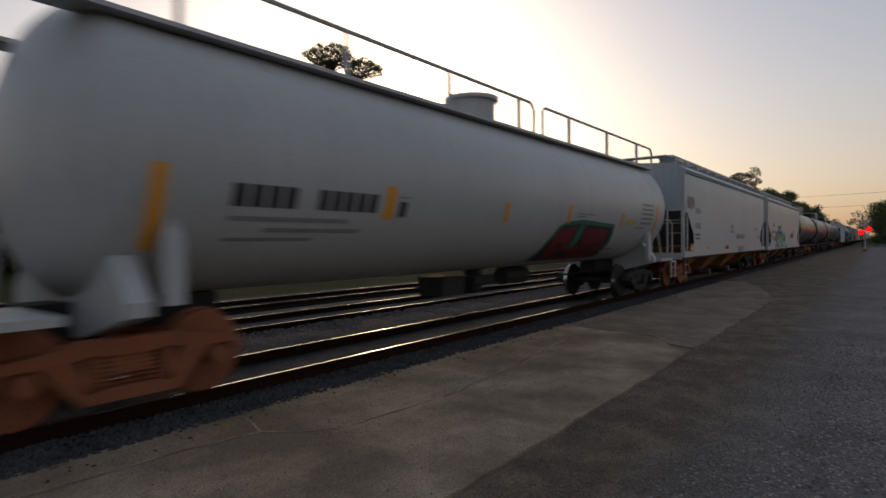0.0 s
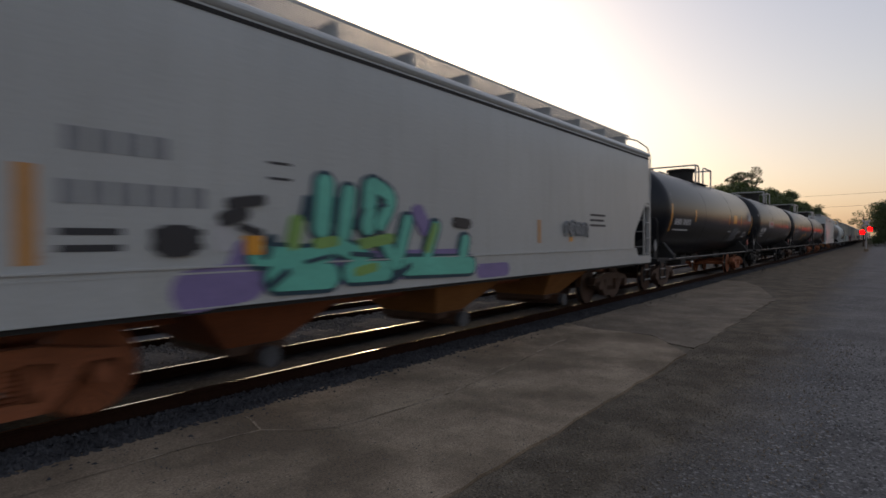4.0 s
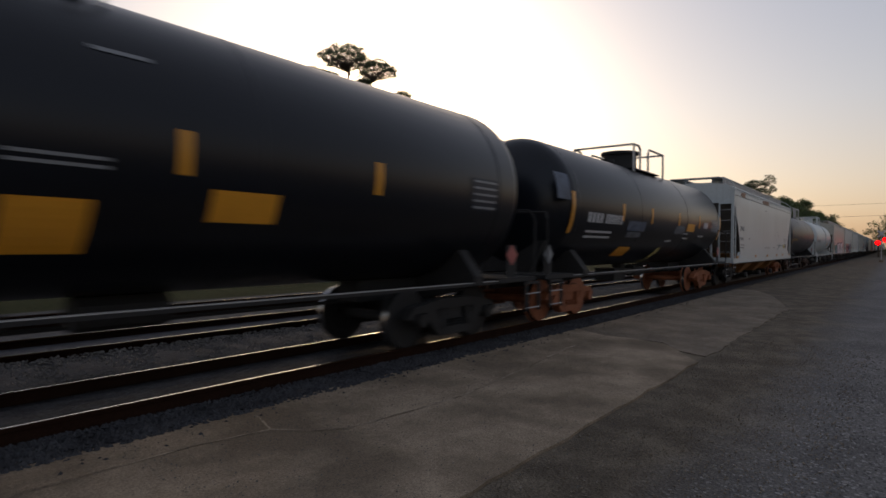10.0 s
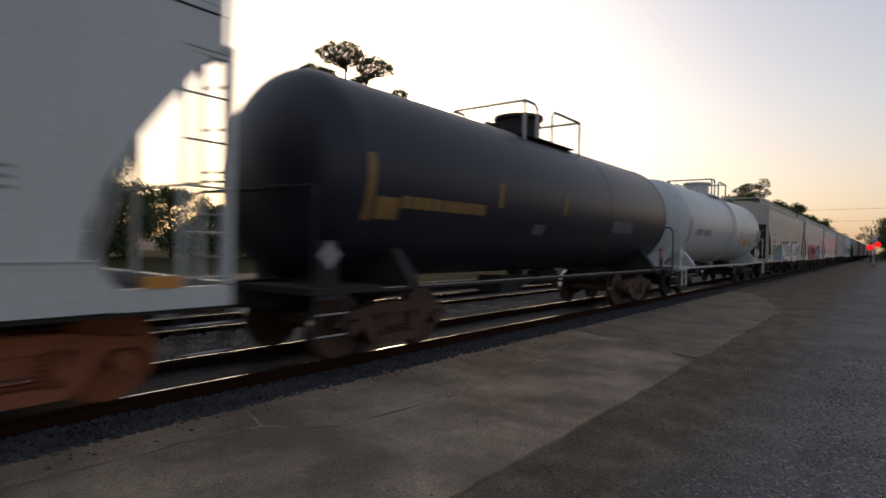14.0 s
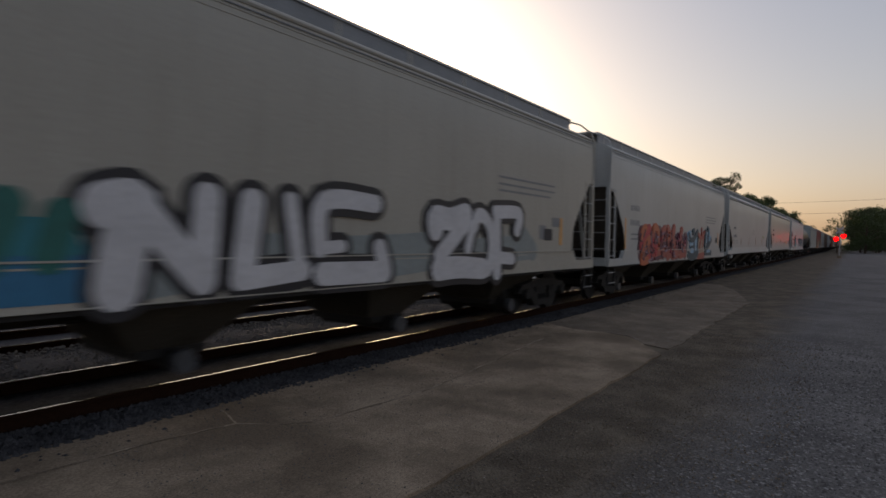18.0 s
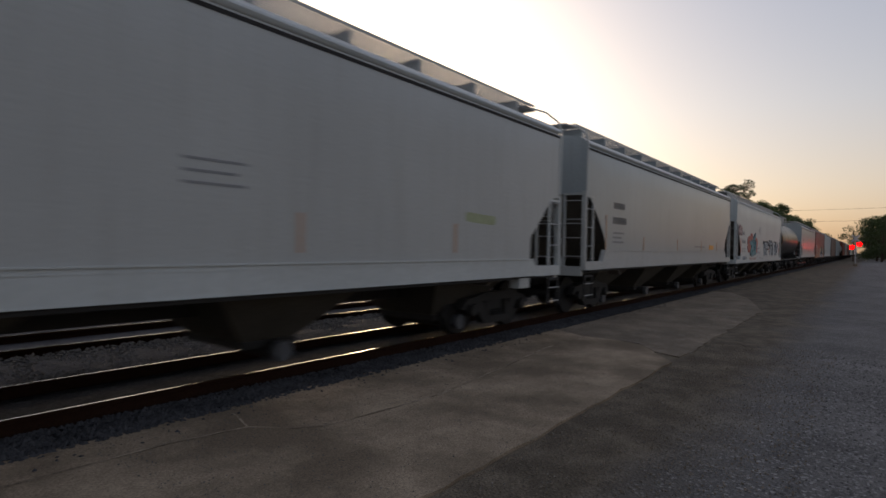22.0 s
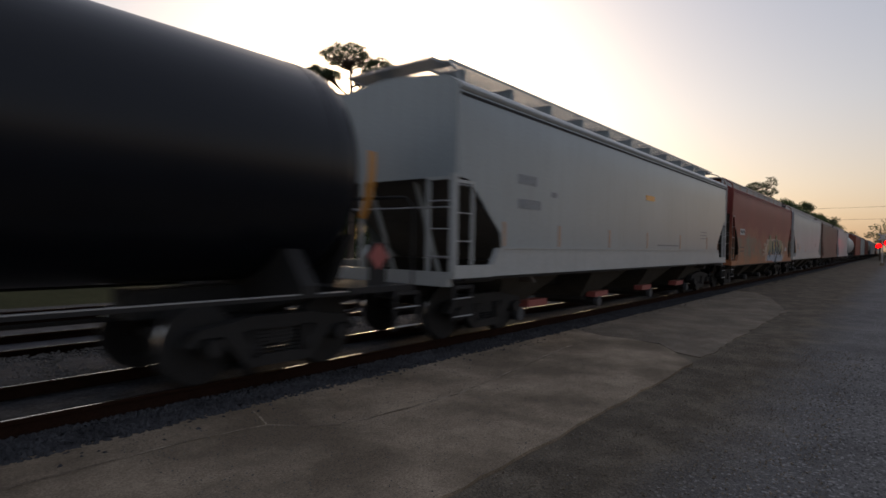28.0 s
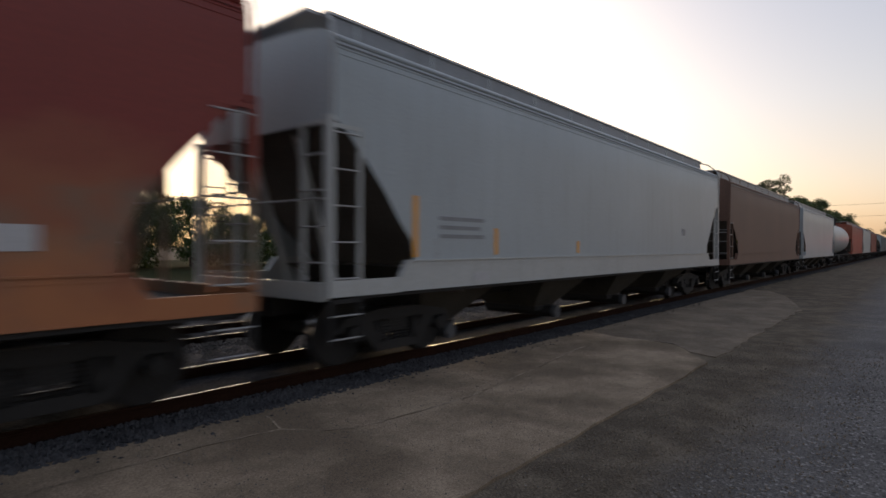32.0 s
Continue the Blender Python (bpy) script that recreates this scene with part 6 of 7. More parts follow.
# 16: black tank, 17 to 19 hoppers
black_tank(264.8, 14.3, (1.2, 13.3), (4.0, 8.6), [(1.9, 2.14, 0.2, 4, 0.15, 0.06), (2.9, 2.14, 0.2, 6, 0.13, 0.06), (1.9, 1.9, 0.04, 1, 1.6, 0), (9.5, 2.1, 0.04, 1, 0.8, 0)], None, STEEL_DARK, "black tank car with faint white stencils", MARK_GREY, DULL_AMBER, shell=(1.5, 2.62))
c = couple(279.8, make_hopper(17.7, PAINT_SLATE, PAINT_LIGHT, STEEL_DARK, None, 4, "mesh", "grey covered hopper car with a small yellow label", sill=(1.12, 1.595), eave=4.025, top=4.445))
words(c, [(1.9, 2.7, 0.18, 4, 0.12, 0.05), (1.9, 2.26, 0.18, 6, 0.1, 0.04), (3.15, 2.55, 0.1, 1, 0.22, 0), (14.0, 2.15, 0.03, 1, 0.8, 0), (14.0, 2.04, 0.03, 1, 0.8, 0), (14.0, 1.93, 0.03, 1, 0.8, 0), (9.5, 1.65, 0.04, 1, 2.0, 0), (2.6, 1.25, 0.03, 1, 0.6, 0), (2.6, 1.18, 0.03, 1, 0.6, 0)], G)
part("label_panel", Shape().box(8.48, 9.15, -1.608, -1.6, 2.88, 3.02), YELLOW, c, "yellow label with a black word")
for x in (1.4, 3.45, 6.0, 8.6, 11.6, 14.8):
    stripes(c, [(x, 1.58, 2.0, 0.09)], material=PALE_STRIP)
for x in (4.4, 7.75, 11.15, 14.5):
    part("outlet_guard", Shape().box(x - 0.95, x - 0.15, -0.95, -0.70, 0.36, 0.50), PLACARD, c, "faded red outlet gate")
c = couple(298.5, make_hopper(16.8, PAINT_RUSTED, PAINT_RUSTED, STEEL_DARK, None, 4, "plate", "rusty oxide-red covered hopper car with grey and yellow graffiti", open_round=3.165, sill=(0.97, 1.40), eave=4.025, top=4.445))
part("label_panel", Shape().box(1.65, 2.6, -1.608, -1.6, 2.24, 2.5), W, c, "white label plate with black writing")
for k in range(5):
    part("stencil_bar", Shape().box(1.75 + 0.16 * k, 1.86 + 0.16 * k, -1.612, -1.6, 2.31, 2.43), MARK_BLACK, c)
words(c, [(1.7, 1.66, 0.05, 1, 0.8, 0), (1.7, 1.5, 0.05, 1, 0.8, 0)], SPRAY["brown"])
brush(c, [(0.5, [(8.15, 1.49), (8.5, 1.84)]), (0.4, [(7.82, 1.17), (8.15, 1.22)]), (0.35, [(7.66, 1.56), (8.06, 1.62)])], PALE_SPRAY, -1.627, "painted_cloud", "peach sprayed field")
brush(c, [(0.62, [(8.85, 1.74), (10.8, 1.80), (12.6, 1.84)])], OLIVE_SPRAY, -1.6295, "painted_cloud", "olive sprayed field")
brush(c, [(0.5, [(12.95, 1.35), (13.1, 1.75)]), (0.35, [(13.2, 1.2), (13.4, 1.2)]), (0.5, [(8.3, 1.9), (10.2, 1.95), (12.6, 1.9)])], PALE_SPRAY, -1.6275, "painted_cloud", "peach sprayed field")
brush(c, [(0.42, [(9.78, 1.87), (10.48, 1.88)]), (0.42, [(10.9, 1.86), (11.14, 1.75)]), (0.35, [(11.66, 1.94), (12.74, 1.94)]), (0.3, [(12.01, 1.59), (12.75, 1.8)]), (0.3, [(10.98, 2.29), (11, 1.94)])], OLIVE_SPRAY, -1.631, "letter_fill", "olive sprayed letters")
brush(c, [(0.32, [(8.64, 1.91), (9.32, 1.9)]), (0.5, [(8.99, 2.15), (9.15, 1.86)]), (0.3, [(9.91, 1.88), (10.86, 1.91)])], OLIVE_SPRAY, -1.6315, "letter_fill", "olive sprayed letters")
brush(c, [(0.4, [(9.73, 1.17), (10.2, 1.17), (11.14, 1.15), (12.88, 1.14)]), (0.2, [(10.65, 1.51), (10.69, 1.4)])], SPRAY["steel"], -1.637, "painted_band", "pale blue lower band")
brush(c, [(0.34, [(8.33, 1.18), (9.11, 1.19), (10.18, 1.23), (11.51, 1.26)])], SPRAY["steel"], -1.6375, "painted_band", "pale blue lower band")
brush(c, [(0.14, [(10.44, 2.02), (10.43, 1.8)]), (0.12, [(11.66, 2.02), (11.69, 1.85)])], PLACARD, -1.64, "letter_fill", "dull red sprayed strokes")
brush(c, [(0.16, [(10.2, 1.79), (10.12, 1.48)]), (0.12, [(12.9, 1.8), (12.84, 1.5)]), (0.12, [(10.98, 2.02), (10.98, 1.86)])], OCHRE_SPRAY, -1.641, "letter_fill", "ochre sprayed blocks")
brush(c, [(0.12, [(8.35, 1.83), (8.28, 1.52)]), (0.11, [(10.23, 1.89), (10.11, 1.48)])], OCHRE_SPRAY, -1.6415, "letter_fill", "ochre sprayed blocks")
brush(c, [(0.16, [(10.75, 2.12), (10.68, 1.74), (10.35, 1.3)]), (0.16, [(10.83, 1.78), (11.1, 1.23)]), (0.16, [(11.41, 2.09), (11.39, 1.63), (11.58, 1.38), (11.81, 1.5), (11.88, 1.86)]), (0.14, [(12.45, 1.6), (12.34, 1.26)]), (0.12, [(9.78, 1.57), (10.08, 1.58)]), (0.2, [(9.78, 1.45), (9.94, 1.47)]), (0.2, [(10.52, 0.96), (10.69, 1.14), (10.87, 0.95)]), (0.1, [(10.16, 2.1), (10.25, 2.09)])], SPRAY["night"], -1.645, "letter_outline", "dark teal outlines")
brush(c, [(0.14, [(9, 1.34), (8.75, 1.24)]), (0.12, [(9.72, 2.03), (9.67, 1.56)]), (0.12, [(10.71, 1.91), (10.44, 1.39)]), (0.14, [(8.51, 1.42), (9, 1.56)])], SPRAY["night"], -1.6455, "letter_outline", "dark teal outlines")
brush(c, [(0.14, [(7.36, 1.83), (7.58, 1.87)]), (0.16, [(7.85, 1.82), (8.02, 1.81)]), (0.14, [(7.19, 1.53), (7.33, 1.53)]), (0.15, [(7.06, 1.34), (7.19, 1.34)]), (0.15, [(7.4, 1.36), (7.62, 1.36)]), (0.12, [(6.89, 1.57), (6.99, 1.59)]), (0.12, [(7.51, 1.62), (7.74, 1.65)])], PALE_SPRAY, -1.627, "paint_splash", "pale paint splashes")
brush(c, [(0.13, [(13.46, 1.75), (13.51, 1.75)]), (0.1, [(13.71, 1.62), (13.73, 1.62)]), (0.12, [(13.89, 1.6), (13.93, 1.59)]), (0.1, [(13.56, 1.42), (13.59, 1.42)]), (0.12, [(13.66, 1.25), (13.71, 1.26)]), (0.1, [(13.97, 1.28), (14, 1.28)]), (0.08, [(13.86, 1.45), (13.88, 1.45)])], PALE_SPRAY, -1.6276, "paint_splash", "pale paint splashes")
part("label_panel", Shape().box(14.3, 14.85, -1.608, -1.6, 1.55, 1.76), W, c, "small white plate")
c = couple(316.2, make_hopper(17.3, PAINT_GREY, PAINT_LIGHT, STEEL_DARK, None, 4, "plate", "blue-grey covered hopper car with yellow strips and pale sill", open_round=3.165, cut=1.45, eave=4.025, top=4.445, sill=(1.04, 1.46)))
stripes(c, [(1.48, 1.45, 2.3, 0.1), (3.44, 1.47, 1.9, 0.1), (6.4, 1.48, 1.72, 0.1)])
words(c, [(2.05, 1.98, 0.06, 1, 1.1, 0), (2.05, 1.85, 0.06, 1, 1.0, 0), (2.05, 1.72, 0.06, 1, 1.1, 0), (13.2, 1.95, 0.2, 1, 0.3, 0)], G)
part("label_patch", Shape().box(2.85, 3.25, -1.634, -1.62, 1.06, 1.2), W, c)
PAINTED = ("letter_", "painted_", "spray_", "tag_", "stencil_bar", "reflector_strip", "label_", "test_panel", "black_spot", "paint_", "faint_", "jacking")
for start, c in TRAIN:
    if 172 < start < 330:        # these taller cars carry their marks a little higher
        for ob in c.children:
            if ob.name.startswith(PAINTED):
                ob.location.z += 0.045
FAR = [
    (335.0, 16.7, "hopper", PAINT_MAROON, "brown covered hopper car with a white plate"),
    (353.0, 17.5, "hopper", PAINT_GREY, "grey covered hopper car far along the train"),
    (371.9, 16.3, "tank", PAINT_LIGHT, "pale tank car far along the train"),
    (389.0, 17.0, "hopper", PAINT_BROWN, "oxide-red covered hopper car far along the train"),
    (407.0, 17.0, "hopper", PAINT_LIGHT, "pale grey covered hopper car far along the train"),
    (425.0, 17.0, "hopper", PAINT_BROWN, "oxide-red covered hopper car far along the train"),
    (443.0, 16.0, "tank", PAINT_BLACK, "black tank car far along the train"),
    (460.0, 17.0, "hopper", PAINT_GREY, "grey covered hopper car far along the train"),
    (478.0, 17.0, "hopper", PAINT_LIGHT, "pale grey covered hopper car far along the train"),
    (496.0, 16.0, "tank", PAINT_BLACK, "black tank car far along the train"),
    (513.0, 17.0, "hopper", PAINT_BROWN, "oxide-red covered hopper car far along the train"),
    (531.0, 17.0, "hopper", PAINT_LIGHT, "pale grey covered hopper car far along the train"),
    (549.0, 17.0, "hopper", PAINT_GREY, "grey covered hopper car far along the train"),
    (567.0, 16.0, "tank", PAINT_BLACK, "black tank car far along the train"),
    (584.0, 17.0, "hopper", PAINT_LIGHT, "pale grey covered hopper car far along the train"),
]
models = {}
for start, length, kind, paint, label in FAR:
    key = (length, kind, paint.name)
    if key in models:
        c = couple(start, copy_thing(models[key], pose(start, TRACK_Y, 0)))
    elif kind == "hopper":
        c = models[key] = couple(start, make_hopper(length, paint, None, STEEL_DARK, None, 4, "plate", label))
    else:
        c = models[key] = couple(start, make_tank(length, paint, STEEL_DARK, STEEL_DARK, label))
    tagged(c, label)

# ---- trees ----
def leaf_cloud(v, f, centre, size, count, leaf, rnd):
    """Small bent leaves filling a clump, denser towards its skin."""
    p = rnd.normal(0, 1, (count, 3))
    p /= np.linalg.norm(p, axis=1)[:, None]
    p = p * (rnd.uniform(0, 1, (count, 1)) ** 0.45) * size + centre
    d = rnd.normal(0, 1, (count, 3))
    d /= np.linalg.norm(d, axis=1)[:, None]
    e_ = np.cross(d, rnd.normal(0, 1, (count, 3)))
    e_ /= np.linalg.norm(e_, axis=1)[:, None] + 1e-9
    s = leaf * rnd.uniform(0.6, 1.4, (count, 1))
    q = np.stack([p - d * s, p + e_ * s * 0.55, p + d * s, p - e_ * s * 0.55], 1).reshape(-1, 3)
    k = len(v)
    v += [tuple(w) for w in q]
    f += [(k + 4 * i, k + 4 * i + 1, k + 4 * i + 2, k + 4 * i + 3) for i in range(count)]


def make_tree(name, label, height, crown, seed, kind="oak", leaves=14000, leaf=0.11, bare=0.3, limbs=14, flat=0.7, puff=1.0):
    """A tapered trunk with limbs and twigs; leaf clumps round the twigs' ends, with gaps between."""
    rnd, nr = random.Random(seed), np.random.RandomState(seed)
    tree = thing(name, label, "tree")
    s = Shape()
    r0 = height * 0.016 + 0.08
    pts, x, y = [], 0.0, 0.0
    for k in range(7):
        pts.append((x, y, height * 0.88 * k / 6, r0 * (1 - 0.12 * k)))
        x, y = x + rnd.uniform(-0.025, 0.025) * height, y + rnd.uniform(-0.025, 0.025) * height
    for p, q in zip(pts, pts[1:]):
        s.rod(p[:3], q[:3], p[3], 8, q[3])
    trunk = part("trunk", s, BARK, tree, "", True)
    clumps = []
    for k in range(limbs):
        f0 = bare + (0.99 - bare) * k / (limbs - 1)
        j = min(5, int(f0 * 6))
        b = Vector(pts[j][:3]).lerp(Vector(pts[j + 1][:3]), min(1, f0 * 6 - j))
        a_ = k * 2.4 + rnd.uniform(-0.4, 0.4)
        shape = math.sin(math.pi * (0.22 + 0.70 * (f0 - bare) / (0.99 - bare)))
        reach = crown * max(0.3, shape) * rnd.uniform(0.7, 1.05)
        mid = b + Vector((math.cos(a_) * reach * 0.5, math.sin(a_) * reach * 0.5, reach * rnd.uniform(0.15, 0.4)))
        end = b + Vector((math.cos(a_) * reach, math.sin(a_) * reach, reach * rnd.uniform(0.2, 0.6)))
        l = Shape().rod(b, mid, r0 * 0.30, 6, r0 * 0.2).rod(mid, end, r0 * 0.2, 6, r0 * 0.07)
        for e_ in range(4):
            tip = b.lerp(end, rnd.uniform(0.45, 1.05)) + Vector((rnd.uniform(-1, 1), rnd.uniform(-1, 1), rnd.uniform(-0.1, 0.8))) * reach * 0.38
            l.rod(b.lerp(end, 0.45), tip, r0 * 0.08, 5, r0 * 0.03)
            clumps.append((np.array(tip), crown * rnd.uniform(0.14, 0.26) * puff))
        part("limb", l, BARK, trunk)
        clumps.append((np.array(end), crown * rnd.uniform(0.18, 0.30) * puff))
    v, f = [], []
    for c_, r in clumps:
        leaf_cloud(v, f, c_, np.array((r, r, r * flat)), leaves // len(clumps), leaf, nr)
    me = bpy.data.meshes.new("crown")
    me.from_pydata(v, [], f)
    me.materials.append(LEAF_OAK if kind == "oak" else LEAF_PINE)
    part("crown", me, None, tree)
    return tree


def plant(tree, x, y, turn=0, scale=1.0):
    tree.matrix_basis = pose(x, y, GROUND, 0, 0, turn) @ Matrix.Diagonal((scale, scale, scale, 1))


def make_pine(name, label, domes, height, lean, seed, full=46):
    """A bare stem that forks into limbs; each carries a flat dome of needle tufts (across, height, half width, half height)."""
    rnd_, nr_ = random.Random(seed), np.random.RandomState(seed)
    tree = thing(name, label, "tree")
    s = Shape()
    stem = [(0, 0, 0), (0.15, 0.1, height * 0.25), (0.0, 0.2, height * 0.5), (0.1, 0.0, height * 0.66), (-0.1, 0.1, height * 0.78), (-0.3, 0.1, height * 0.90)]
    for k in range(5):
        s.rod(stem[k], stem[k + 1], 0.34 - 0.055 * k, 8, 0.285 - 0.055 * k)
    trunk = part("trunk", s, BARK, tree, "", True)
    across, deep = Vector((math.sin(lean), -math.cos(lean), 0)), Vector((math.cos(lean), math.sin(lean), 0))
    v, f = [], []
    for o_, z, w, h in domes:
        c_ = across * o_ + deep * rnd_.uniform(-1.6, 1.6) + Vector((0, 0, z))
        root = Vector((0, 0.1, min(height * 0.88, max(height * 0.62, z - 0.9 - 0.45 * abs(o_)))))
        mid = root.lerp(c_, 0.5) - Vector((0, 0, 0.12 * abs(o_)))
        l = Shape().rod(root, mid, 0.10, 6, 0.075).rod(mid, c_ - Vector((0, 0, h * 0.5)), 0.075, 6, 0.045)
        for k in range(int(full * 2.0 * w * w) + full):
            a_, q = rnd_.uniform(0, 6.283), rnd_.uniform(-0.28, 1.0)
            lump = 1 + 0.13 * math.sin(3 * a_ + o_) + 0.10 * math.sin(5 * a_ + 7 * q)
            r_ = math.sqrt(max(0.0, 1 - q * q)) * rnd_.uniform(0.72, 1.0) * lump
            tip = c_ + Vector((math.cos(a_) * w * r_, math.sin(a_) * w * r_, h * q * rnd_.uniform(0.8, 1.0) * lump))
            if k % 3 == 0:
                l.rod(mid.lerp(c_, rnd_.uniform(0.2, 1)) - Vector((0, 0, h * 0.4)), tip, 0.026, 4, 0.011)
            leaf_cloud(v, f, np.array(tip), np.array((0.30, 0.30, 0.17)), 26, 0.05, nr_)
        part("limb", l, BARK, trunk)
    me_ = bpy.data.meshes.new("crown")
    me_.from_pydata(v, [], f)
    me_.materials.append(LEAF_PINE)
    part("crown", me_, None, tree)
    return tree


pine = make_pine("pine_tree", "tall bare-stemmed pine with an open domed crown beyond the tracks", [(-0.6, 18.75, 2.2, 1.3), (2.5, 18.4, 1.85, 1.15), (-3.4, 17.5, 1.4, 0.85), (3.9, 15.4, 1.6, 0.7), (4.9, 16.1, 0.8, 0.6), (-2.0, 17.0, 0.9, 0.5), (1.1, 17.0, 0.9, 0.4), (-3.6, 15.4, 1.7, 0.8), (2.6, 15.2, 1.1, 0.5), (-1.2, 15.0, 1.2, 0.5), (-4.4, 13.6, 1.3, 0.6), (-1.8, 12.6, 1.4, 0.6), (1.4, 13.4, 1.2, 0.5)], 20.0, radians(48), 7)
plant(pine, 36.0, 40.0)
oak_a = make_tree("broadleaf_tree", "dark broadleaf tree beyond the tracks", 12.0, 4.2, 11)
oak_b = make_tree("broadleaf_tree", "spreading dark broadleaf tree beyond the tracks", 11.5, 5.2, 12, leaves=18000, bare=0.12)
oak_c = make_tree("broadleaf_tree", "rounded bushy tree beyond the tracks", 8.0, 4.6, 13, leaves=19000, bare=0.04, limbs=18, puff=1.25)
plant(oak_a, 46.9, 34.2, 0, 1.22)
plant(oak_b, 118, 20)
plant(oak_c, 9, 47)


def grove(source, spots, label):
    for x, y, turn, k in spots:
        c = copy_thing(source, pose(x, y, GROUND, 0, 0, turn))
        c.scale = (k, k, k)
        tagged(c, label)


rnd = random.Random(17)
far_tree = make_pine("broadleaf_tree", "open lacy-crowned tree standing over the far tree row", [(0.3, 15.1, 2.1, 1.0), (2.9, 15.7, 1.2, 1.5), (-1.4, 14.3, 1.5, 0.9), (3.1, 13.6, 1.1, 1.1), (1.2, 13.4, 1.6, 0.9), (-0.6, 12.5, 2.2, 1.1), (2.0, 11.6, 1.8, 0.9)], 16.0, radians(10), 15, 26)
plant(far_tree, 110, 19.2, 0, 0.84)
grove(oak_c, [(113, 20.5, 40, 1.42), (117, 22, 130, 1.36), (122, 21, 220, 1.42), (128, 21, 20, 1.4), (135, 21.5, 150, 1.42), (143, 21, 250, 1.36), (152, 21.5, 80, 1.36), (162, 21, 310, 1.3)], "dense rounded tree at the head of the far tree row")
grove(oak_a, [(49.5, 33.9, 80, 1.16), (52, 33.7, 200, 1.1)], "dark tree top showing over the train")
def skyline(x):
    """Height of the tree row beyond the tracks, falling from the open end towards the pine."""
    return 1.25 if x < 15.5 else 0.92 if x < 19 else 0.72 if x < 25 else 0.56 if x < 36 else 1.1


row = [-6 + 3.4 * i + rnd.uniform(-1.0, 1.0) for i in range(17)]
grove(oak_c, [(x, 50 + rnd.uniform(-3, 4), rnd.uniform(0, 360), skyline(x) * rnd.uniform(0.9, 1.06)) for x in row], "bushy dark tree in the row beyond the tracks")
grove(oak_a, [(x, 54 + rnd.uniform(-2, 3), rnd.uniform(0, 360), rnd.uniform(0.85, 0.98)) for x in (2, 7, 11.5, 15)], "open dark tree in the row beyond the tracks")
grove(oak_b, [(121 + 10 * i + rnd.uniform(-3, 3), 20 + rnd.uniform(-2, 4), rnd.uniform(0, 360), rnd.uniform(0.95, 1.25)) for i in range(13)], "dark tree in the row beside the far tracks")
grove(oak_c, [(102 + 9 * i + rnd.uniform(-3, 3), 18.5 + rnd.uniform(-2, 3), rnd.uniform(0, 360), rnd.uniform(1.0, 1.4)) for i in range(15)], "bushy tree in the row beside the far tracks")
grove(oak_b, [(165 + 12 * i + rnd.uniform(-4, 4), -3 - 0.7 * i + rnd.uniform(-3, 2), rnd.uniform(0, 360), rnd.uniform(0.8, 1.1)) for i in range(9)], "dark tree on the near side of the far crossing")
grove(oak_c, [(150 + 14 * i + rnd.uniform(-4, 4), -2 - 0.8 * i + rnd.uniform(-2, 2), rnd.uniform(0, 360), rnd.uniform(0.9, 1.3)) for i in range(9)], "bushy tree on the near side of the far crossing")

# undergrowth that fills the tree row's foot
nr = np.random.RandomState(4)
v, f = [], []
for k in range(150):
    x = -14 + 0.8 * k + nr.uniform(-0.5, 0.5)
    leaf_cloud(v, f, np.array((x, 46 + nr.uniform(-2, 8) - 0.18 * max(0, x - 30), 0.6 + nr.uniform(0, 1.6))), np.array((1.5, 1.4, 1.3)) * nr.uniform(0.7, 1.3), 170, 0.2, nr)
me = bpy.data.meshes.new("undergrowth")
me.from_pydata(v, [], f)
me.materials.append(LEAF_OAK)
tagged(new("undergrowth", me), "dark tangled undergrowth at the foot of the trees", "bushes", kind="stuff")

# ---- crossing signal, pole and wires ----
sg = thing("crossing_signal", "railroad crossing signal with two lit red lamps", "signal", m=pose(95.0, 1.35, GROUND))
part("mast", Shape().rod((0, 0, 0), (0, 0, 4.2), 0.06, 10), STEEL_BARE, sg, "silver mast")
part("base", Shape().box(-0.25, 0.25, -0.25, 0.25, 0, 0.35), CONCRETE, sg)
part("cross_arm", Shape().rod((0, -0.5, 2.7), (0, 0.5, 2.86), 0.035, 8), STEEL_BARE, sg)
for y, z in ((-0.42, 3.0), (0.42, 2.6)):
    lamp = part("lamp_head", Shape().rod((-0.02, y, z), (0.12, y, z), 0.38, 20).rod((-0.3, y, z + 0.16), (0.0, y, z + 0.16), 0.05, 6), STEEL_DARK, sg, "round black background and hood")
    part("lens", Shape().rod((-0.05, y, z), (-0.021, y, z), 0.27, 20), SIGNAL_RED, lamp, "glowing red lens")
for a_ in (45, -45):
    b = part("crossbuck_board", Shape().box(-0.02, 0.0, -0.6, 0.6, -0.1, 0.1), MARK_WHITE, sg, "white crossbuck board")
    b.matrix_basis = pose(-0.08 - 0.022 * (a_ > 0), 0, 3.8, a_, 0, 0)
def make_pole(x, y, h):
    pl = thing("utility_pole", "wooden utility pole near the far crossing", "utility pole", m=pose(x, y, GROUND))
    part("pole", Shape().rod((0, 0, 0), (0, 0, h), 0.16, 10, 0.11), BARK, pl)
    part("cross_arm", Shape().box(-1.0, 1.0, -0.06, 0.06, h - 0.7, h - 0.58), BARK, pl)


make_pole(150.0, 2.6, 6.6)
make_pole(140.0, 60.0, 11.4)
make_pole(140.0, -14.0, 11.4)
for z0 in (11.0, 8.6):
    w = Shape().pipe([(140, y, z0 - 0.7 + 0.00051 * (y - 23) ** 2) for y in range(-14, 61, 2)], 0.022, 5)
    tagged(new("overhead_wire", w.mesh("overhead_wire", STEEL_DARK)), "thin dark overhead wire strung between poles across the tracks", "wire")

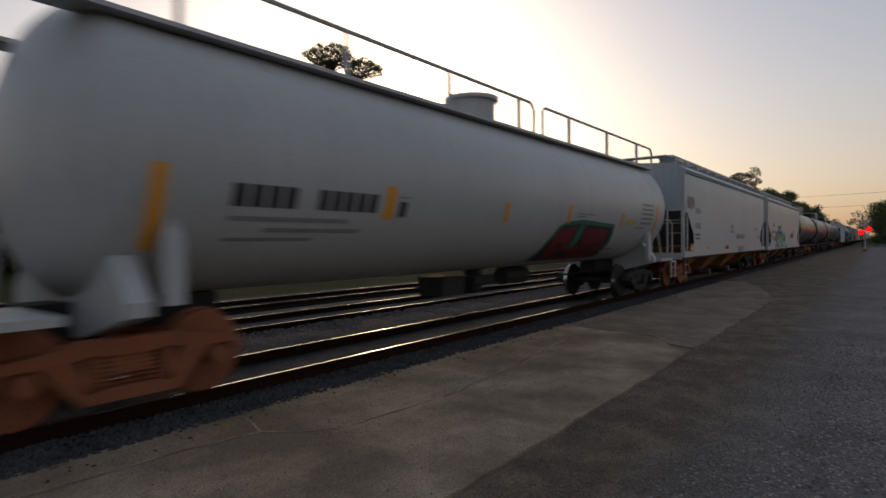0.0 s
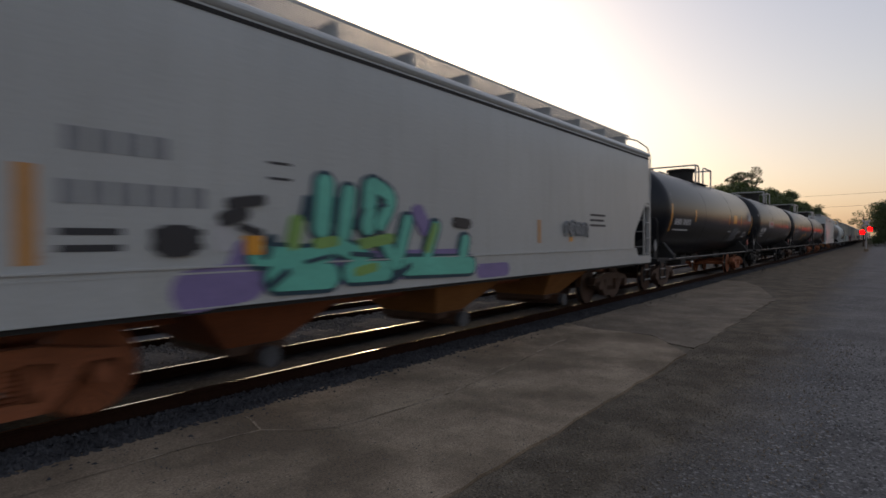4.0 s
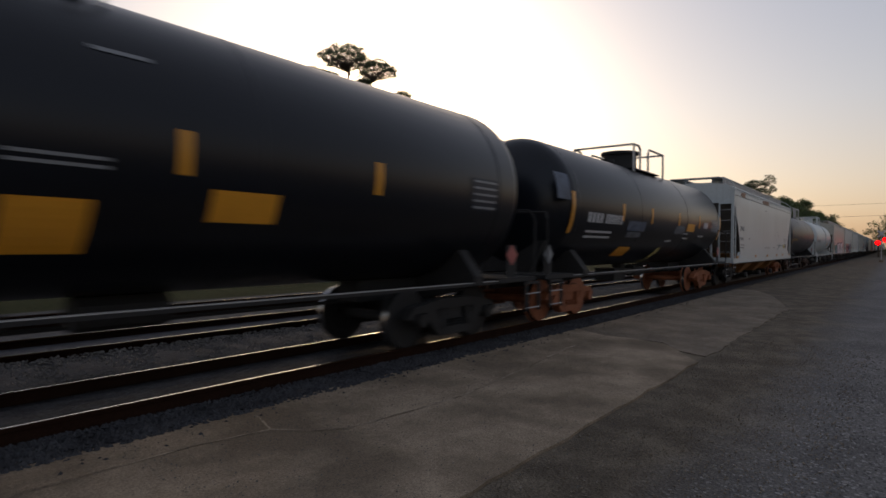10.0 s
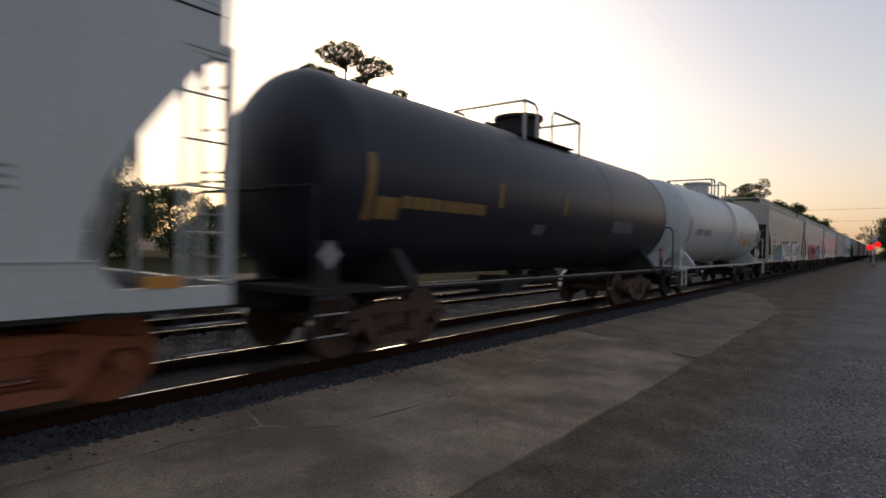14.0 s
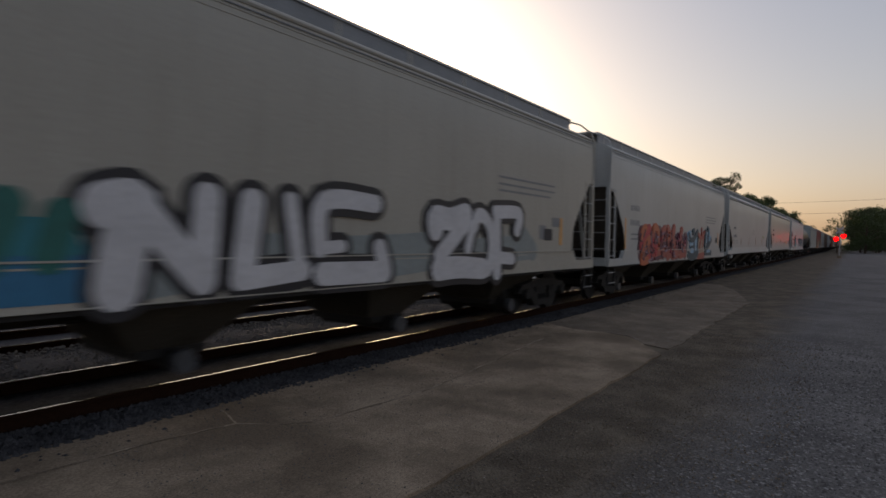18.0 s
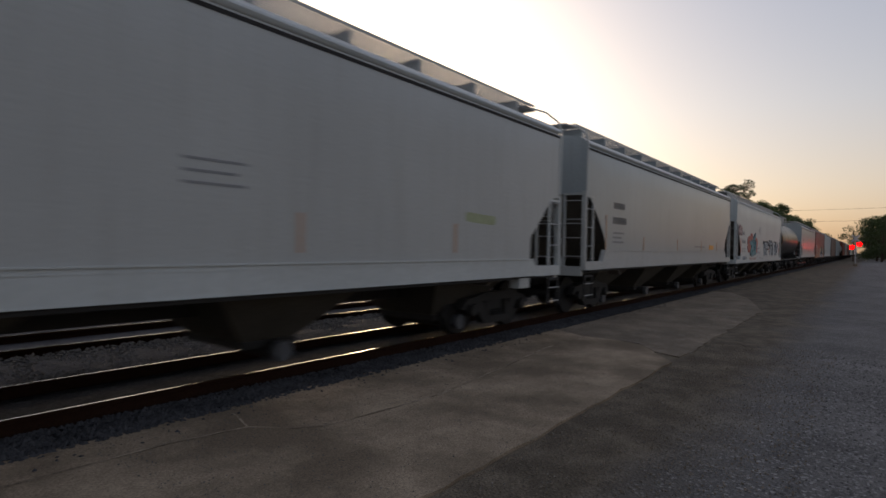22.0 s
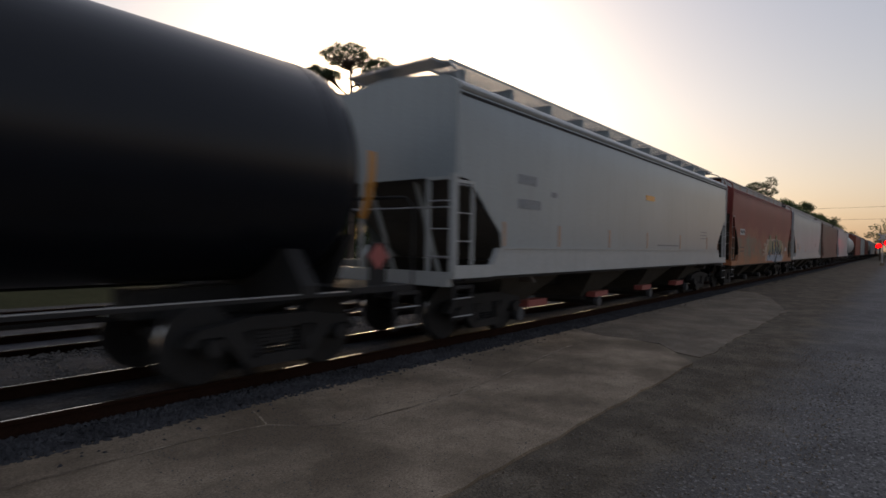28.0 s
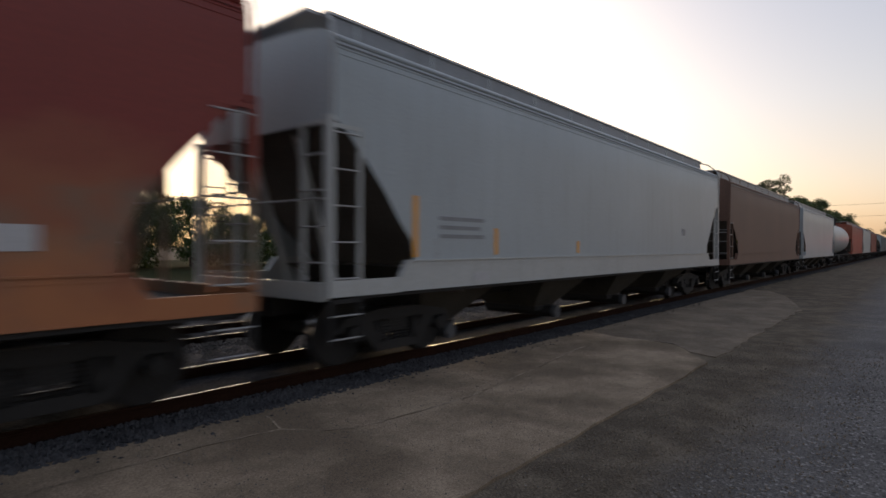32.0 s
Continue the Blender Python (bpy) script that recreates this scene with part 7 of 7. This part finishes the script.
# ---- ground pieces ----
ribbon("ballast_shoulder", [(5.42, GROUND + 0.006), (5.62, GROUND + 0.03), (5.85, GROUND + 0.02), (6.0, GROUND + 0.012)], BALLAST_DIRTY, "dark ballast shoulder beside the track", "ballast", 0.012)
ribbon("ballast_bed", [(7.65, GROUND + 0.02), (8.1, GROUND + 0.05), (8.6, GROUND + 0.06), (9.2, GROUND + 0.05), (9.9, GROUND + 0.02)], BALLAST_DIRTY, "grey crushed stone between the tracks", "ballast", 0.015, x1=60)
ribbon("ballast_shoulder", [(5.30, GROUND + 0.006), (5.62, GROUND + 0.03), (5.85, GROUND + 0.02), (6.0, GROUND + 0.012)], BALLAST_DIRTY, "dark ballast shoulder further along the track", "ballast", 0.11, 0.4, 40.0, 200.0, 2)
sheet("ballast_floor", -40, 300, 5.95, 17.0, GROUND + 0.004, BALLAST_DIRTY, "dirty ballast under the tracks")
rails_and_ties(TRACK_Y, "main railway track with worn rails on wooden ties", low=(0.0, 0.026))
rails_and_ties(10.75, "second railway track with worn rails on wooden ties", 90, (0.035, 0.035))
rails_and_ties(14.35, "third railway track with worn rails on wooden ties", 60, (0.035, 0.035))
sheet("grass_verge", -60, 320, 17.0, 75.0, GROUND + 0.005, GRASS_GROUND, "dark weedy field beyond the tracks")
stones("ballast_stones", 11000, -1, 26, 5.34, 6.02, GROUND + 0.02, 0.034, BALLAST_DIRTY, "loose dark ballast stones beside the rail", 3, 1.5)
stones("ballast_stones", 3200, 1, 70, 5.0, 6.02, GROUND + 0.022, 0.022, BALLAST_DIRTY, "stray dark ballast stones spilt on the concrete", 12, 1.2, 3.2)
stones("ballast_stones", 14000, -1, 26, 7.62, 9.95, GROUND + 0.04, 0.035, BALLAST, "loose grey ballast stones between the tracks", 4, 1.5)
stones("gravel_stones", 9000, 3.4, 12, -3.0, 0.55, GROUND - 0.002, 0.016, BALLAST, "loose grey gravel on the yard", 5, 1.3, 0.8)
stones("gravel_stones", 2600, 2.0, 9, 0.9, 5.3, GROUND + 0.03, 0.008, BALLAST, "small loose grit on the concrete", 8, 1.4)


def slab(name, poly, z, material, label, thick=0.05):
    return tagged(new(name, Shape().prism(poly, "z", z - thick, z).mesh(name, material)), label, "pavement", kind="structure")


def rugged(x0, x1, y, amp, step, rnd):
    n = int(abs(x1 - x0) / step)
    return [(x0 + (x1 - x0) * k / n, y + rnd.uniform(-amp, amp)) for k in range(n + 1)]


rnd = random.Random(23)
near = rugged(-3, 9.4, 2.40, 0.03, 0.25, rnd)
JOINT = [(-3.0, 4.95), (2.5, 4.8), (3.2, 4.68), (3.45, 4.32), (3.7, 4.14), (4.5, 4.05), (5.4, 4.0), (7.2, 4.2), (9.1, 4.47), (10.9, 4.5)]
slab("pavement", near + [(9.9, 2.75), (10.3, 3.0), (10.7, 3.3), (10.9, 3.9)] + [(x, y - 0.012) for x, y in reversed(JOINT)], GROUND + 0.030, CONCRETE, "worn concrete slab strip beside the track")
slab("pavement", [(x, y + 0.012) for x, y in JOINT] + rugged(11.4, -3, 5.43, 0.04, 0.3, rnd), GROUND + 0.026, CONCRETE, "worn concrete slab strip along the ballast")


def seam(line, width, z):
    """A pale mortar line, wavering in width, lying in a joint."""
    s = Shape()
    pts = [Vector(a_).lerp(Vector(b_), k / 8) for a_, b_ in zip(line, line[1:]) for k in range(8)] + [Vector(line[-1])]
    for i, q in enumerate(pts):
        d = (pts[min(i + 1, len(pts) - 1)] - pts[max(0, i - 1)]).normalized() * width * rnd.uniform(0.2, 0.9)
        j = rnd.uniform(-0.015, 0.015)
        s.v += [(q.x - d.y, q.y + d.x + j, z), (q.x + d.y, q.y - d.x + j, z)]
    s.f = [(2 * i, 2 * i + 1, 2 * i + 3, 2 * i + 2) for i in range(len(pts) - 1)]
    tagged(new("pavement_joint", s.mesh("pavement_joint", SEAM)), "pale crumbling mortar joint in the concrete", "pavement", kind="structure")


seam(JOINT, 0.026, GROUND + 0.034)
seam([(3.2, 4.68), (3.3, 4.95), (3.38, 5.25)], 0.02, GROUND + 0.0345)
slab("pavement", rugged(10.0, 19.0, 2.42, 0.07, 0.3, rnd) + [(21.0, 2.8), (24.0, 3.5), (27.0, 4.6)] + rugged(27.0, 11.0, 5.35, 0.06, 0.4, rnd) + [(10.9, 3.4), (10.2, 2.9)], GROUND + 0.020, DIRT, "dirt-covered concrete further along the track")
stones("gravel_stones", 5200, 2.0, 12.5, 0.3, 2.35, GROUND + 0.008, 0.011, DIRT, "small brown clods on the dirt", 9, 1.3)
stones("gravel_stones", 1300, 3.6, 9.5, -2.4, 0.35, GROUND + 0.002, 0.017, PALE_STONE, "scattered pale limestone chips on the yard", 10, 1.2)


# ---- movement ----
def motions():
    span = SPEED * LENGTH
    for start, car in TRAIN:
        walk(car, [(t, pose(start - SPEED * t, TRACK_Y, 0)) for t in range(0, 33, 4)])
        for ws in [o for o in car.children if o.name.startswith("wheelset")]:
            x = ws["along"]
            rows = []
            for k in range(0, 481):
                t = min(LENGTH, k * 2 / FPS)
                rows.append((t, pose(x, 0, WHEEL_R, 0, -math.degrees(SPEED * t / WHEEL_R), 0)))
            walk(ws, rows)


motions()
